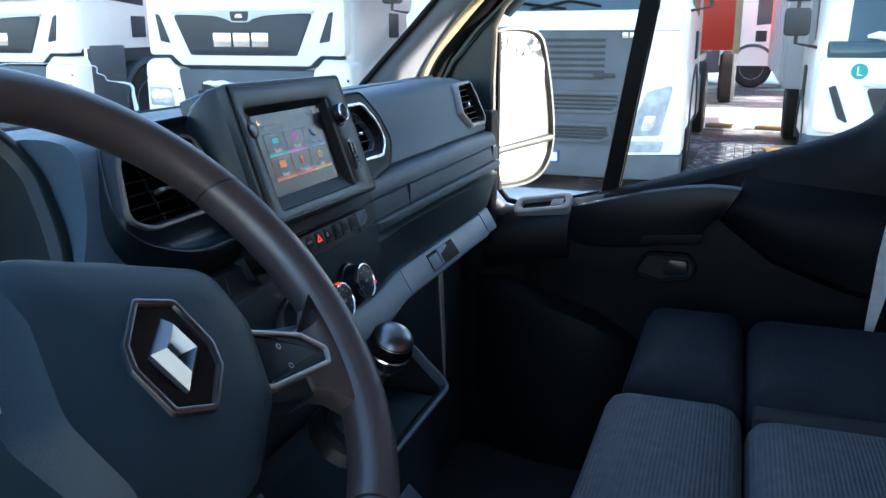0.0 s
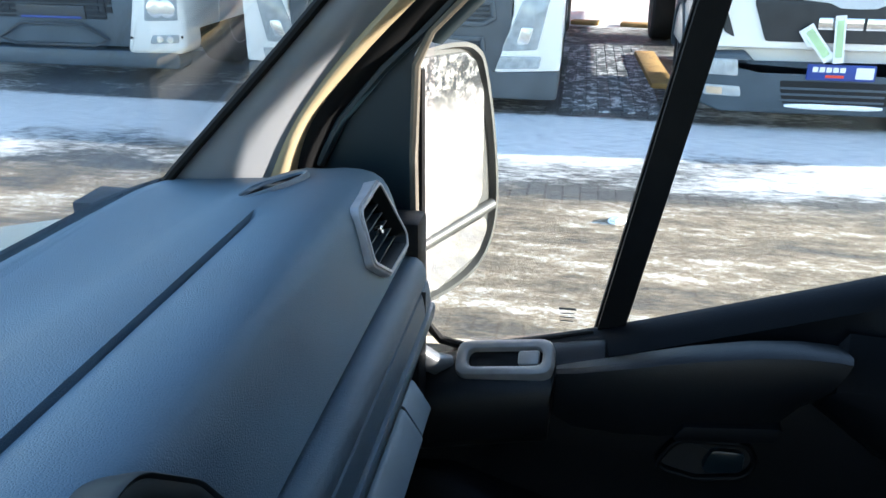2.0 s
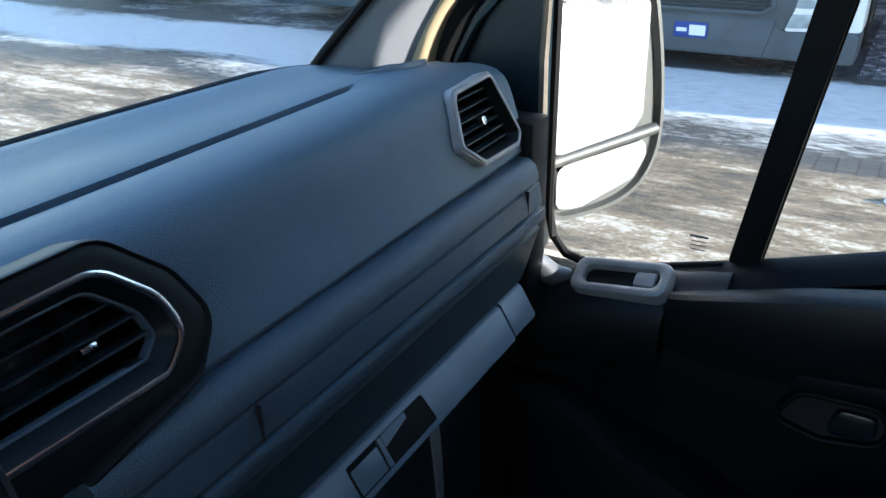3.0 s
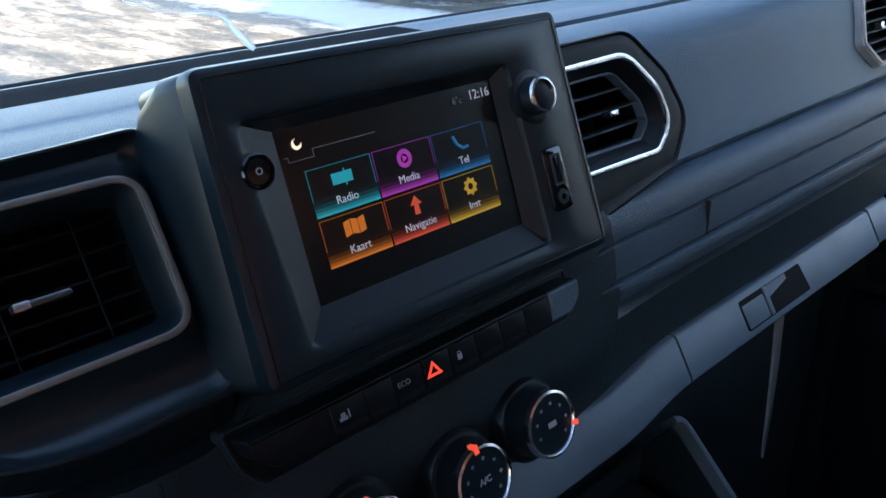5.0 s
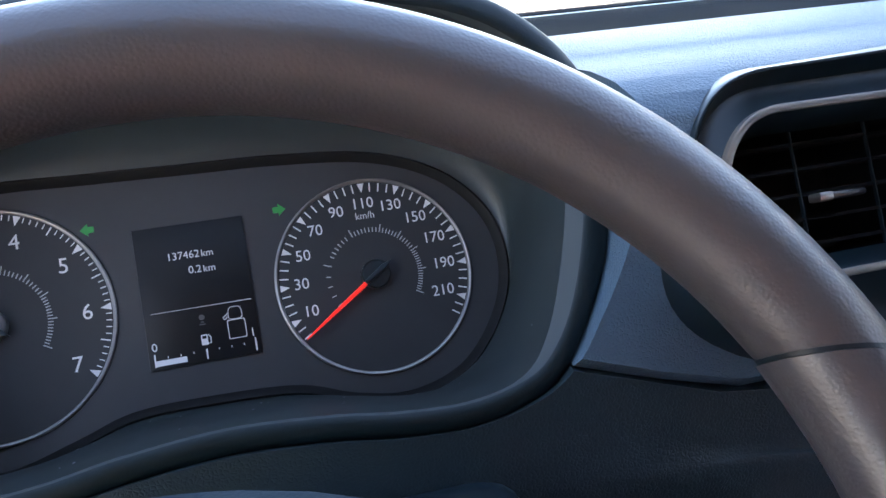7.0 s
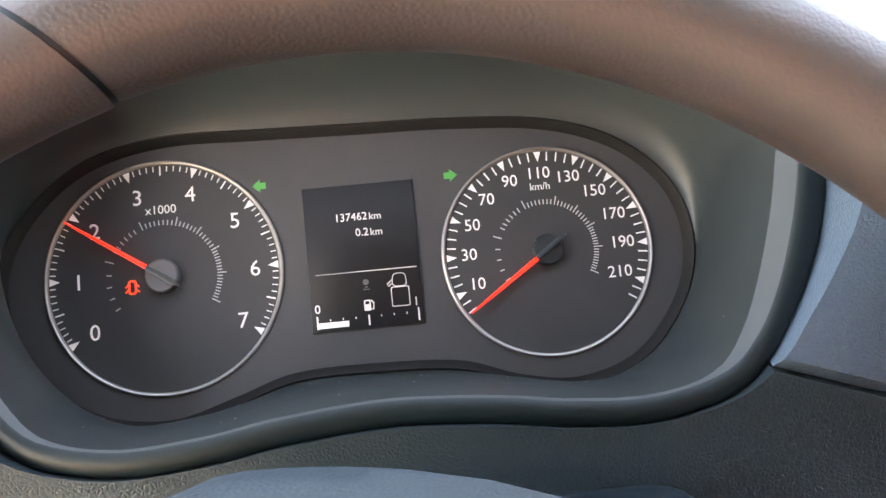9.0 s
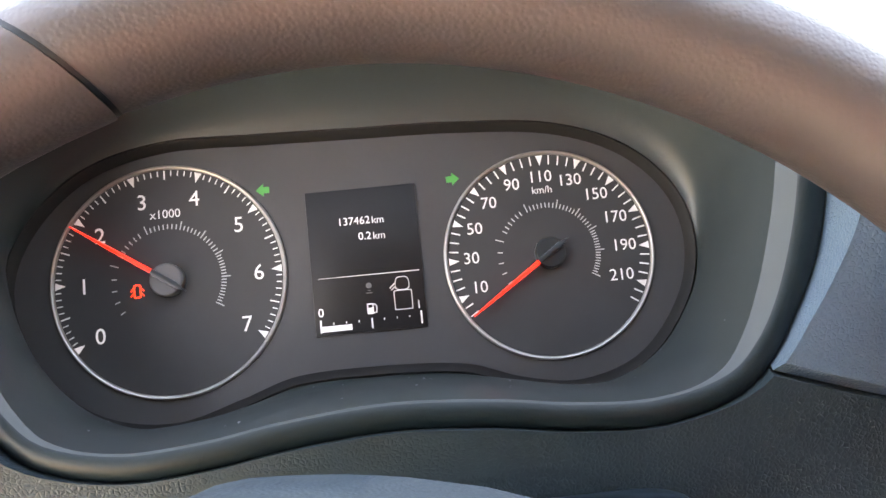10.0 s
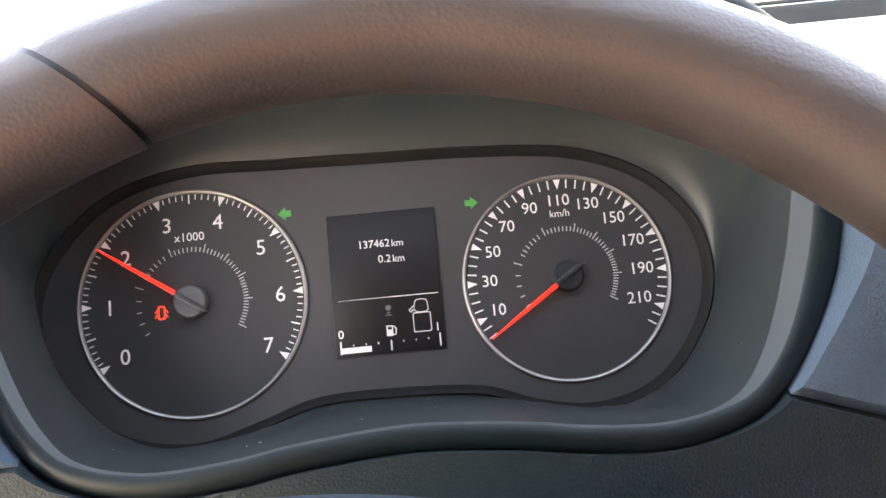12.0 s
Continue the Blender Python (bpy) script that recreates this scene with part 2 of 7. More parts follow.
def place(ob, parent_at):
    """Shift a part built in world places under a thing that stands at parent_at."""
    ob.location = -Vector(parent_at)
    return ob


def tilted(x, y, z, tilt, spin=0):
    """A plane facing the driver: local x to the right, y up along the plane, z out of it."""
    return pose(x, y, z, 90 - tilt, 0, 0) @ pose(0, 0, 0, 0, 0, spin)


def rounded(pts, r, n=5):
    """A closed outline with its corners rounded by r (one value, or one for each corner)."""
    out, k = [], len(pts)
    for i, p in enumerate(pts):
        p = Vector(p)
        a, b = Vector(pts[i - 1]) - p, Vector(pts[(i + 1) % k]) - p
        rr = r[i] if isinstance(r, (list, tuple)) else r
        ang = a.angle(b)
        d = min(rr / max(math.tan(ang / 2), 0.05), a.length * 0.49, b.length * 0.49)
        s, e = p + a.normalized() * d, p + b.normalized() * d
        for j in range(n + 1):
            t = j / n
            out.append(s * (1 - t) ** 2 + p * 2 * t * (1 - t) + e * t * t)
    return [(v[0], v[1]) for v in out]


def smooth_line(pts, n=6, closed=False):
    """Catmull-Rom through the points."""
    k, out = len(pts), []
    P = [Vector(p) for p in pts]
    last = k if closed else k - 1
    for i in range(last):
        p0 = P[(i - 1) % k] if closed or i > 0 else P[0] * 2 - P[1]
        p1, p2 = P[i], P[(i + 1) % k]
        p3 = P[(i + 2) % k] if closed or i + 2 < k else P[-1] * 2 - P[-2]
        for j in range(n):
            t = j / n
            out.append(0.5 * (2 * p1 + (p2 - p0) * t + (2 * p0 - 5 * p1 + 4 * p2 - p3) * t * t + (3 * p1 - p0 - 3 * p2 + p3) * t ** 3))
    if not closed:
        out.append(P[-1])
    return [tuple(v) for v in out]


def inset(pts, d):
    """A closed outline shrunk by d towards its inside."""
    k = len(pts)
    area = sum(pts[i][0] * pts[(i + 1) % k][1] - pts[(i + 1) % k][0] * pts[i][1] for i in range(k))
    s = 1 if area > 0 else -1
    out = []
    for i in range(k):
        a, b, c = Vector(pts[i - 1][:2]), Vector(pts[i][:2]), Vector(pts[(i + 1) % k][:2])
        t = (c - a)
        if t.length < 1e-9:
            out.append(tuple(b))
            continue
        t.normalize()
        out.append((b.x - t.y * d * s, b.y + t.x * d * s))
    return out


def bridge(bm, rings, close=True, cap0=False, cap1=False):
    """Faces between rings of places, each ring with as many places as the next."""
    vs = [[bm.verts.new(p) for p in ring] for ring in rings]
    n = len(vs[0])
    for a, b in zip(vs, vs[1:]):
        for i in range(n if close else n - 1):
            j = (i + 1) % n
            bm.faces.new((a[i], a[j], b[j], b[i]))
    if cap0:
        bm.faces.new(vs[0][::-1])
    if cap1:
        bm.faces.new(vs[-1])
    return vs


def plate(outline, m, front, back=0.0, bevel=0.0, bm=None, n=2):
    """A solid of that outline from local z back to front, its front edge rounded."""
    bm = bm or bmesh.new()
    rings = [[m @ Vector((x, y, back)) for x, y in outline]]
    if bevel:
        for j in range(n + 1):
            a = math.pi / 2 * j / n
            o = inset(outline, bevel * (1 - math.cos(a)))
            rings.append([m @ Vector((x, y, front - bevel + bevel * math.sin(a))) for x, y in o])
    else:
        rings.append([m @ Vector((x, y, front)) for x, y in outline])
    bridge(bm, rings, True, True, True)
    return bm


def frame_ring(outer, inner, m, front, back=0.0, bevel=0.0, bm=None, inner_back=None):
    """A flat frame between two outlines of equal count."""
    bm = bm or bmesh.new()
    inner_back = back if inner_back is None else inner_back
    seq = [(outer, back), (outer, front - bevel)]
    if bevel:
        seq += [(inset(outer, bevel * 0.3), front - bevel * 0.3), (inset(outer, bevel), front), (inset(inner, -bevel), front), (inset(inner, -bevel * 0.3), front - bevel * 0.3)]
        seq += [(inner, front - bevel), (inner, inner_back)]
    else:
        seq += [(inner, front), (inner, inner_back)]
    rings = [[m @ Vector((x, y, z)) for x, y in o] for o, z in seq]
    if abs(inner_back - back) < 1e-6:
        rings.append(rings[0])
        vs = [[bm.verts.new(p) for p in ring] for ring in rings[:-1]]
        vs.append(vs[0])
        k = len(outer)
        for a, b in zip(vs, vs[1:]):
            for i in range(k):
                bm.faces.new((a[i], a[(i + 1) % k], b[(i + 1) % k], b[i]))
    else:
        bridge(bm, rings, True)
    return bm


def box(bm, x0, x1, y0, y1, z0, z1, m=Matrix(), bevel=0.0):
    vs = [bm.verts.new(m @ Vector((x, y, z))) for x in (x0, x1) for y in (y0, y1) for z in (z0, z1)]
    fs = [bm.faces.new([vs[i] for i in f]) for f in ((0, 1, 3, 2), (4, 6, 7, 5), (0, 4, 5, 1), (2, 3, 7, 6), (0, 2, 6, 4), (1, 5, 7, 3))]
    if bevel:
        es = list({e for f in fs for e in f.edges})
        bmesh.ops.bevel(bm, geom=es, offset=bevel, segments=2, profile=0.5, affect="EDGES")
    return bm


def turned(bm, prof, m=Matrix(), seg=28, cap=True):
    """A body turned about local z from rows of radius and height."""
    rings = [[m @ Vector((r * math.cos(2 * math.pi * i / seg), r * math.sin(2 * math.pi * i / seg), z)) for i in range(seg)] for r, z in prof]
    bridge(bm, rings, True, cap, cap)
    return bm


def tube(bm, pts, r, seg=8, close=False):
    """A round bar along places; r: one radius or one for each place."""
    P = [Vector(p) for p in pts]
    rings = []
    up = Vector((0.31, 0.17, 0.93)).normalized()
    k = len(P)
    for i, p in enumerate(P):
        t = (P[(i + 1) % k] - P[i - 1]) if close else (P[min(i + 1, k - 1)] - P[max(i - 1, 0)])
        t.normalize()
        a = t.cross(up).normalized()
        b = a.cross(t)
        rr = r[i] if isinstance(r, (list, tuple)) else r
        rings.append([p + (a * math.cos(2 * math.pi * j / seg) + b * math.sin(2 * math.pi * j / seg)) * rr for j in range(seg)])
    if close:
        vs = [[bm.verts.new(p) for p in ring] for ring in rings]
        vs.append(vs[0])
        for a, b in zip(vs, vs[1:]):
            for i in range(seg):
                bm.faces.new((a[i], a[(i + 1) % seg], b[(i + 1) % seg], b[i]))
    else:
        bridge(bm, rings, True, True, True)
    return bm


def extruded(profile, xs, shift=None):
    """A closed profile of (y, z) carried along x; shift(x, y, z) may bend it."""
    bm = bmesh.new()
    shift = shift or (lambda x, y, z: (x, y, z))
    bridge(bm, [[shift(x, y, z) for y, z in profile] for x in xs], True, True, True)
    return bm


def circle(r, n=32, cx=0.0, cy=0.0):
    return [(cx + r * math.cos(2 * math.pi * i / n), cy + r * math.sin(2 * math.pi * i / n)) for i in range(n)]


def lettering(name, words, size, m, material, parent, align="CENTER", depth=0.0002):
    cu = bpy.data.curves.new(name, "FONT")
    cu.body, cu.size, cu.align_x, cu.align_y, cu.extrude = words, size, align, "CENTER", depth
    cu.resolution_u = 3
    tmp = bpy.data.objects.new(name, cu)
    me = bpy.data.meshes.new_from_object(tmp)
    bpy.data.objects.remove(tmp)
    bpy.data.curves.remove(cu)
    me.transform(m)
    me.materials.clear()
    me.materials.append(material)
    ob = new(name, me)
    ob.parent = parent
    return ob


def carve(ob, cutters):
    """Cut solids out of a mesh for good."""
    for bm in cutters:
        me = bpy.data.meshes.new("cutter")
        bmesh.ops.recalc_face_normals(bm, faces=bm.faces)
        bm.to_mesh(me)
        bm.free()
        c = new("cutter", me)
        mod = ob.modifiers.new("cut", "BOOLEAN")
        mod.operation, mod.object, mod.solver = "DIFFERENCE", c, "EXACT"
        bpy.context.view_layer.update()
        dg = bpy.context.evaluated_depsgraph_get()
        done = bpy.data.meshes.new_from_object(ob.evaluated_get(dg))
        ob.modifiers.clear()
        old = ob.data
        ob.data = done
        bpy.data.objects.remove(c)
        bpy.data.meshes.remove(me)
        bpy.data.meshes.remove(old)
    ob.data.set_sharp_from_angle(angle=radians(35))
    return ob


# ---- ground ----
def ground_material():
    """Brick paving under streaky brown slush on the lane and a band of snow before the parked row."""
    m = bpy.data.materials.new("snowy_paving")
    m.use_nodes = True
    t = m.node_tree
    p = t.nodes["Principled BSDF"]
    N, L = t.nodes.new, t.links.new
    co = N("ShaderNodeTexCoord")

    def noise_at(scale, detail, stretch=(1, 1, 1), rough=0.6):
        mp, n = N("ShaderNodeMapping"), N("ShaderNodeTexNoise")
        mp.inputs["Scale"].default_value = stretch
        n.inputs["Scale"].default_value, n.inputs["Detail"].default_value, n.inputs["Roughness"].default_value = scale, detail, rough
        L(co.outputs["Object"], mp.inputs["Vector"])
        L(mp.outputs[0], n.inputs["Vector"])
        return n.outputs[0]

    def math_(op, a, b):
        n = N("ShaderNodeMath")
        n.operation = op
        for i, v in enumerate((a, b)):
            if isinstance(v, (int, float)):
                n.inputs[i].default_value = v
            else:
                L(v, n.inputs[i])
        return n.outputs[0]

    def ramp(v, stops):
        n = N("ShaderNodeValToRGB")
        el = n.color_ramp.elements
        el[0].position, el[0].color = stops[0][0], (*stops[0][1], 1)
        el[1].position, el[1].color = stops[-1][0], (*stops[-1][1], 1)
        for pos, c in stops[1:-1]:
            e = el.new(pos)
            e.color = (*c, 1)
        L(v, n.inputs[0])
        return n.outputs[0]

    def mix(f, a, b):
        n = N("ShaderNodeMix")
        n.data_type = "RGBA"
        L(f, n.inputs[0])
        L(a, n.inputs[6])
        L(b, n.inputs[7])
        return n.outputs[2]

    def span_(v, a, b):
        n = N("ShaderNodeMapRange")
        n.inputs[1].default_value, n.inputs[2].default_value = a, b
        L(v, n.inputs[0])
        return n.outputs[0]

    brick = N("ShaderNodeTexBrick")
    brick.inputs["Scale"].default_value = 1.0
    for k, v in (("Brick Width", 0.21), ("Row Height", 0.105), ("Mortar Size", 0.006)):
        brick.inputs[k].default_value = v
    for k, v in (("Color1", (0.056, 0.060, 0.064, 1)), ("Color2", (0.086, 0.090, 0.094, 1)), ("Mortar", (0.03, 0.03, 0.03, 1))):
        brick.inputs[k].default_value = v
    L(co.outputs["Object"], brick.inputs["Vector"])
    streak = noise_at(2.2, 8, (1.6, 0.38, 1), 0.65)
    patch = noise_at(0.7, 6, (1.2, 0.6, 1))
    fine = noise_at(15, 12, (1.3, 0.5, 1), 0.78)
    grit = noise_at(48, 6, (1, 0.7, 1), 0.75)
    sep = N("ShaderNodeSeparateXYZ")
    L(co.outputs["Object"], sep.inputs[0])
    where = span_(sep.outputs[0], -6.0, 34.0)
    v1 = lambda v: (v, v, v)
    at_ = lambda rows: [((x + 6) / 40, v1(v)) for x, v in rows]
    lane = ramp(where, at_([(-6, 0.60), (-1.4, 0.60), (-0.5, 0.16), (1.3, 0.14), (1.9, 0.48), (2.5, 0.60), (4.55, 0.60), (4.85, 0.36), (5.15, 0.0), (34, 0.0)]))
    band = ramp(where, at_([(-6, 0.0), (4.7, 0.06), (4.9, 0.30), (5.3, 0.42), (5.55, 0.55), (6.2, 0.62), (6.6, 0.57), (6.8, 0.24), (7.2, 0.30), (12.2, 0.33), (12.6, 0.7), (15.8, 0.7), (16.2, 0.3), (22.5, 0.3), (23.0, 0.7), (34, 0.7)]))
    s1 = math_("ADD", math_("ADD", streak, math_("MULTIPLY", fine, 0.5)), lane)
    slush = span_(s1, 1.12, 1.42)
    s2 = math_("ADD", math_("ADD", math_("MULTIPLY", patch, 0.95), math_("MULTIPLY", fine, 0.55)), math_("SUBTRACT", band, 0.20))
    snow = span_(s2, 0.86, 1.00)
    slush_col = ramp(math_("ADD", math_("MULTIPLY", streak, 0.42), math_("ADD", math_("MULTIPLY", fine, 0.33), math_("MULTIPLY", grit, 0.25))), [(0.40, (0.12, 0.078, 0.038)), (0.46, (0.26, 0.18, 0.10)), (0.52, (0.42, 0.325, 0.215)), (0.575, (0.80, 0.75, 0.68))])
    snow_col = ramp(fine, [(0.34, (0.40, 0.43, 0.47)), (0.45, (0.74, 0.76, 0.78)), (0.57, (0.90, 0.91, 0.92))])
    c = mix(slush, brick.outputs[0], slush_col)
    c = mix(snow, c, snow_col)
    L(c, p.inputs["Base Color"])
    ro = N("ShaderNodeMapRange")
    ro.inputs[3].default_value, ro.inputs[4].default_value = 0.55, 0.66
    L(math_("MAXIMUM", math_("MULTIPLY", slush, 0.55), snow), ro.inputs[0])
    L(ro.outputs[0], p.inputs["Roughness"])
    h = math_("ADD", math_("ADD", math_("MULTIPLY", snow, 1.2), math_("MULTIPLY", slush, 0.5)), math_("ADD", math_("MULTIPLY", fine, 1.3), math_("MULTIPLY", grit, 0.4)))
    bp = N("ShaderNodeBump")
    bp.inputs["Strength"].default_value, bp.inputs["Distance"].default_value = 0.8, 0.05
    L(h, bp.inputs["Height"])
    L(bp.outputs[0], p.inputs["Normal"])
    return m


bm = bmesh.new()
box(bm, -400, 400, -400, 400, -0.3, 0.0)
ground = link_bm("ground", bm, ground_material(), None, "brick-paved yard with slush and trodden snow", kind="structure", category="ground")

# ---- van shell ----
def shell_part(name, bm, material, label, category="van body"):
    return link_bm(name, bm, material, None, label, kind="structure", category=category)


bm = bmesh.new()
box(bm, -0.98, 0.98, -1.45, 0.5, 0.46, 0.50)
shell_part("floor", bm, M["carpet"], "black rubber cab floor mat", "floor")
bm = bmesh.new()
box(bm, -0.98, 0.98, -1.45, -0.26, 1.93, 1.97)
shell_part("ceiling", bm, M["headliner"], "pale grey fabric headliner", "ceiling")
# out-of-view closing wall, its red added as a reflector for the rim
bm = bmesh.new()
box(bm, -1.0, 1.0, -1.49, -1.45, 0.46, 1.97)
shell_part("wall_rear", bm, M["rear"], "plain dusty red bulkhead behind the seats", "bulkhead")
bm = bmesh.new()
box(bm, -0.95, 0.95, 0.46, 0.5, 0.46, 1.10)
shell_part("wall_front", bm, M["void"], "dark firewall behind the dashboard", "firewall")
# driver's side: sill, rear pillar and header round the open doorway
bm = bmesh.new()
box(bm, -1.02, -0.96, -1.45, 0.5, 0.46, 0.56)
box(bm, -1.02, -0.96, -1.45, -0.85, 0.56, 1.97)
box(bm, -1.02, -0.96, 0.16, 0.5, 0.56, 1.26)
box(bm, -1.02, -0.96, -0.85, 0.16, 0.56, 0.90)
box(bm, -1.02, -0.96, -0.85, -0.1, 1.90, 1.97)
shell_part("wall_left", bm, M["door"], "dark frame of the open driver's doorway", "doorway")
bm = bmesh.new()
box(bm, 1.002, 1.05, -1.488, -0.853, 0.46, 1.97)
shell_part("wall_right", bm, M["pillar"], "grey body side behind the passenger door", "side wall")
# bonnet ahead of the windscreen
prof = smooth_line([(0.40, 1.24), (0.75, 1.16), (1.0, 1.02), (1.12, 0.80)], 5) + [(1.12, 0.4), (0.5, 0.4), (0.5, 1.1)]
shell_part("bonnet", extruded(prof, [-0.93, -0.6, -0.2, 0.2, 0.6, 0.93]), M["van"], "cream painted van bonnet", "bonnet")

# edges of the windscreen pillar from foot to head: screen, trim, cream flange, door seal
EDGE_SCREEN = [(0.866, 0.352, 1.268), (0.873, 0.331, 1.290), (0.879, 0.297, 1.327), (0.885, 0.255, 1.372), (0.893, 0.177, 1.455), (0.889, 0.050, 1.592), (0.845, -0.236, 1.900)]
EDGE_TRIM = [(0.925, 0.225, 1.262), (0.925, 0.206, 1.303), (0.925, 0.186, 1.345), (0.925, 0.157, 1.390), (0.921, 0.102, 1.456), (0.903, -0.018, 1.580), (0.862, -0.312, 1.900)]
EDGE_FLANGE = [(0.940, 0.188, 1.262), (0.940, 0.181, 1.301), (0.940, 0.169, 1.340), (0.940, 0.145, 1.382), (0.935, 0.084, 1.452), (0.915, -0.050, 1.585), (0.876, -0.346, 1.900)]
EDGE_SEAL = [(0.957, 0.166, 1.262), (0.957, 0.155, 1.306), (0.957, 0.142, 1.338), (0.957, 0.118, 1.376), (0.952, 0.047, 1.455), (0.930, -0.095, 1.595), (0.885, -0.376, 1.900)]


def pillar(side):
    """The windscreen pillar: grey inner trim, cream flange and door seal, each a bent strip between two edges."""
    def strip(name, material, label, edge_a, edge_b, thick, swell):
        bm = bmesh.new()
        rings = []
        for a, b in zip(smooth_line(edge_a, 4), smooth_line(edge_b, 4)):
            a, b = Vector(a), Vector(b)
            pts = [a.lerp(b, k / 6) + Vector((-swell * math.sin(math.pi * k / 6), 0, 0)) for k in range(7)]
            pts += [b + Vector((thick, 0, 0)), a + Vector((thick, 0, 0))]
            rings.append([Vector((side * p.x, p.y, p.z)) for p in pts])
        bridge(bm, rings, True, True, True)
        return shell_part(name, bm, material, label, "pillar")
    strip("trim_pillar", M["pillar"], "smooth grey windscreen pillar trim", EDGE_SCREEN, EDGE_TRIM, 0.03, 0.010)
    strip("trim_frame", M["beige"], "cream painted door opening edge", EDGE_TRIM, EDGE_FLANGE, 0.03, 0.009)
    strip("seal_door", M["rubber"], "black rubber door seal", EDGE_FLANGE, EDGE_SEAL, 0.03, 0.004)


pillar(1)
pillar(-1)
# screen header and lower black band of the windscreen
bm = bmesh.new()
box(bm, -0.86, 0.86, -0.36, -0.22, 1.88, 1.96)
shell_part("trim_header", bm, M["headliner"], "pale headliner edge above the windscreen", "trim")
bm = bmesh.new()
P = [Vector((-0.93, 0.357, 1.262)), Vector((0.93, 0.357, 1.262)), Vector((0.88, -0.237, 1.90)), Vector((-0.88, -0.237, 1.90))]
nrm = (P[1] - P[0]).cross(P[3] - P[0]).normalized() * 0.006
bridge(bm, [P, [p - nrm for p in P]], True, True, True)
ws = shell_part("window_1", bm, M["glass"], "clear windscreen pane with a black edge", "windscreen")
ws.visible_shadow = False
# crack that wanders across the lower part of the windscreen
CRACK = [(-0.226, 1.314), (-0.215, 1.326), (-0.209, 1.336), (-0.203, 1.351), (-0.185, 1.369), (-0.172, 1.374), (-0.156, 1.385), (-0.116, 1.391), (-0.094, 1.391), (-0.032, 1.388), (0.019, 1.384), (0.030, 1.376), (0.048, 1.371), (0.059, 1.365), (0.105, 1.358), (0.125, 1.343), (0.152, 1.322)]
line = smooth_line([(x, 0.357 - (z - 1.262) * 0.594 / 0.638 - 0.0012, z) for x, z in CRACK], 3)
bm = bmesh.new()
tube(bm, line, [0.00055 if p[0] < 0.09 else 0.0012 + 0.03 * (p[0] - 0.09) for p in line], 5)
part("crack", bm, M["crack"], ws, "pale wandering crack in the glass")
for side in (1, -1):
    bm = bmesh.new()
    tube(bm, [(side * (x - 0.007), y - 0.004, z - 0.002) for x, y, z in smooth_line([(0.700, 0.346, 1.292), (0.770, 0.343, 1.288), (0.832, 0.345, 1.279)] + EDGE_SCREEN[1:], 5)], 0.0062, 8)
    shell_part("seal_screen", bm, M["rubber"], "black windscreen edge", "seal")

bm = bmesh.new()
tube(bm, [(x, 0.324 + 0.05 * (1 - (x / 0.93) ** 2), 1.3035 - 0.016 * max(0.0, (abs(x) - 0.8) / 0.13)) for x in [-0.9 + 0.06 * i for i in range(31)]], 0.0065, 8)
shell_part("seal_screen_foot", bm, M["rubber"], "black lower edge of the windscreen", "seal")

# ---- passenger door ----
SILL = [(0.06, 1.045), (0.0, 1.046), (-0.10, 1.066), (-0.19, 1.089), (-0.27, 1.112), (-0.40, 1.152), (-0.52, 1.190), (-0.60, 1.215), (-0.66, 1.240), (-0.70, 1.270), (-0.725, 1.315), (-0.742, 1.40)]
door = thing("door_1", "closed passenger door with dark plastic lining", "door", (1.0, -0.3, 0.5), "structure")
DOOR_AT = (1.0, -0.3, 0.5)


def dpart(name, bm, material, label="", smooth=38):
    return place(part(name, bm, material, door, label, smooth), DOOR_AT)


def door_lining():
    """The inner lining: a sheet from the window line down, bulging inwards, with a trough behind the armrest."""
    bm = bmesh.new()
    ys = [0.13 - 0.02 * i for i in range(50)]
    line = smooth_line([(y, z, 0) for y, z in SILL], 8)
    rings = []
    for y in ys:
        if y >= SILL[0][0]:
            top = SILL[0][1]
        else:
            zs = [p for p in line if p[0] >= y]
            top = zs[-1][1] if y > -0.742 else 1.75
            if zs and y > -0.742:
                nxt = [p for p in line if p[0] < y]
                if nxt:
                    a, b = zs[-1], nxt[0]
                    top = a[1] + (b[1] - a[1]) * (y - a[0]) / min(b[0] - a[0], -1e-6)
        f = max(0.0, min(1.0, (-y - 0.16) / 0.06)) * max(0.0, min(1.0, (0.56 + y) / 0.12))
        ring = [(1.0, top), (0.985, top + 0.002), (0.965, top - 0.006), (0.952, top - 0.02), (0.945 + 0.012 * f, top - 0.045 - 0.01 * f), (0.938 + 0.012 * f, top - 0.07), (0.930, top - 0.12), (0.935, 0.93), (0.940, 0.80), (0.925, 0.70), (0.905, 0.62), (0.905, 0.50), (1.0, 0.50)]
        rings.append([Vector((x, y, z)) for x, z in ring])
    bridge(bm, rings, True, True, True)
    return bm


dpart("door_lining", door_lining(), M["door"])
# shoulder that carries the switch pod
bm = bmesh.new()
prof = smooth_line([(0.985, 1.060), (0.962, 1.065), (0.942, 1.056), (0.920, 1.041), (0.909, 1.020), (0.908, 0.985), (0.918, 0.955), (0.945, 0.93)], 3) + [(0.985, 0.93)]
def shelf_point(x, y, z):
    """Full section in front; behind the seam only the flat shelf beside the armrest goes on."""
    k = max(0.0, min(1.0, (-0.140 - y) / 0.006))
    end = 0.06 * max(0.0, (-0.205 - y) / 0.02)
    return Vector((x + k * (max(x, 0.922) - x), y, z + k * (max(z, 1.052) - z) * (x < 0.95) - (y + 0.08) * 0.2 - end * (x < 0.98)))
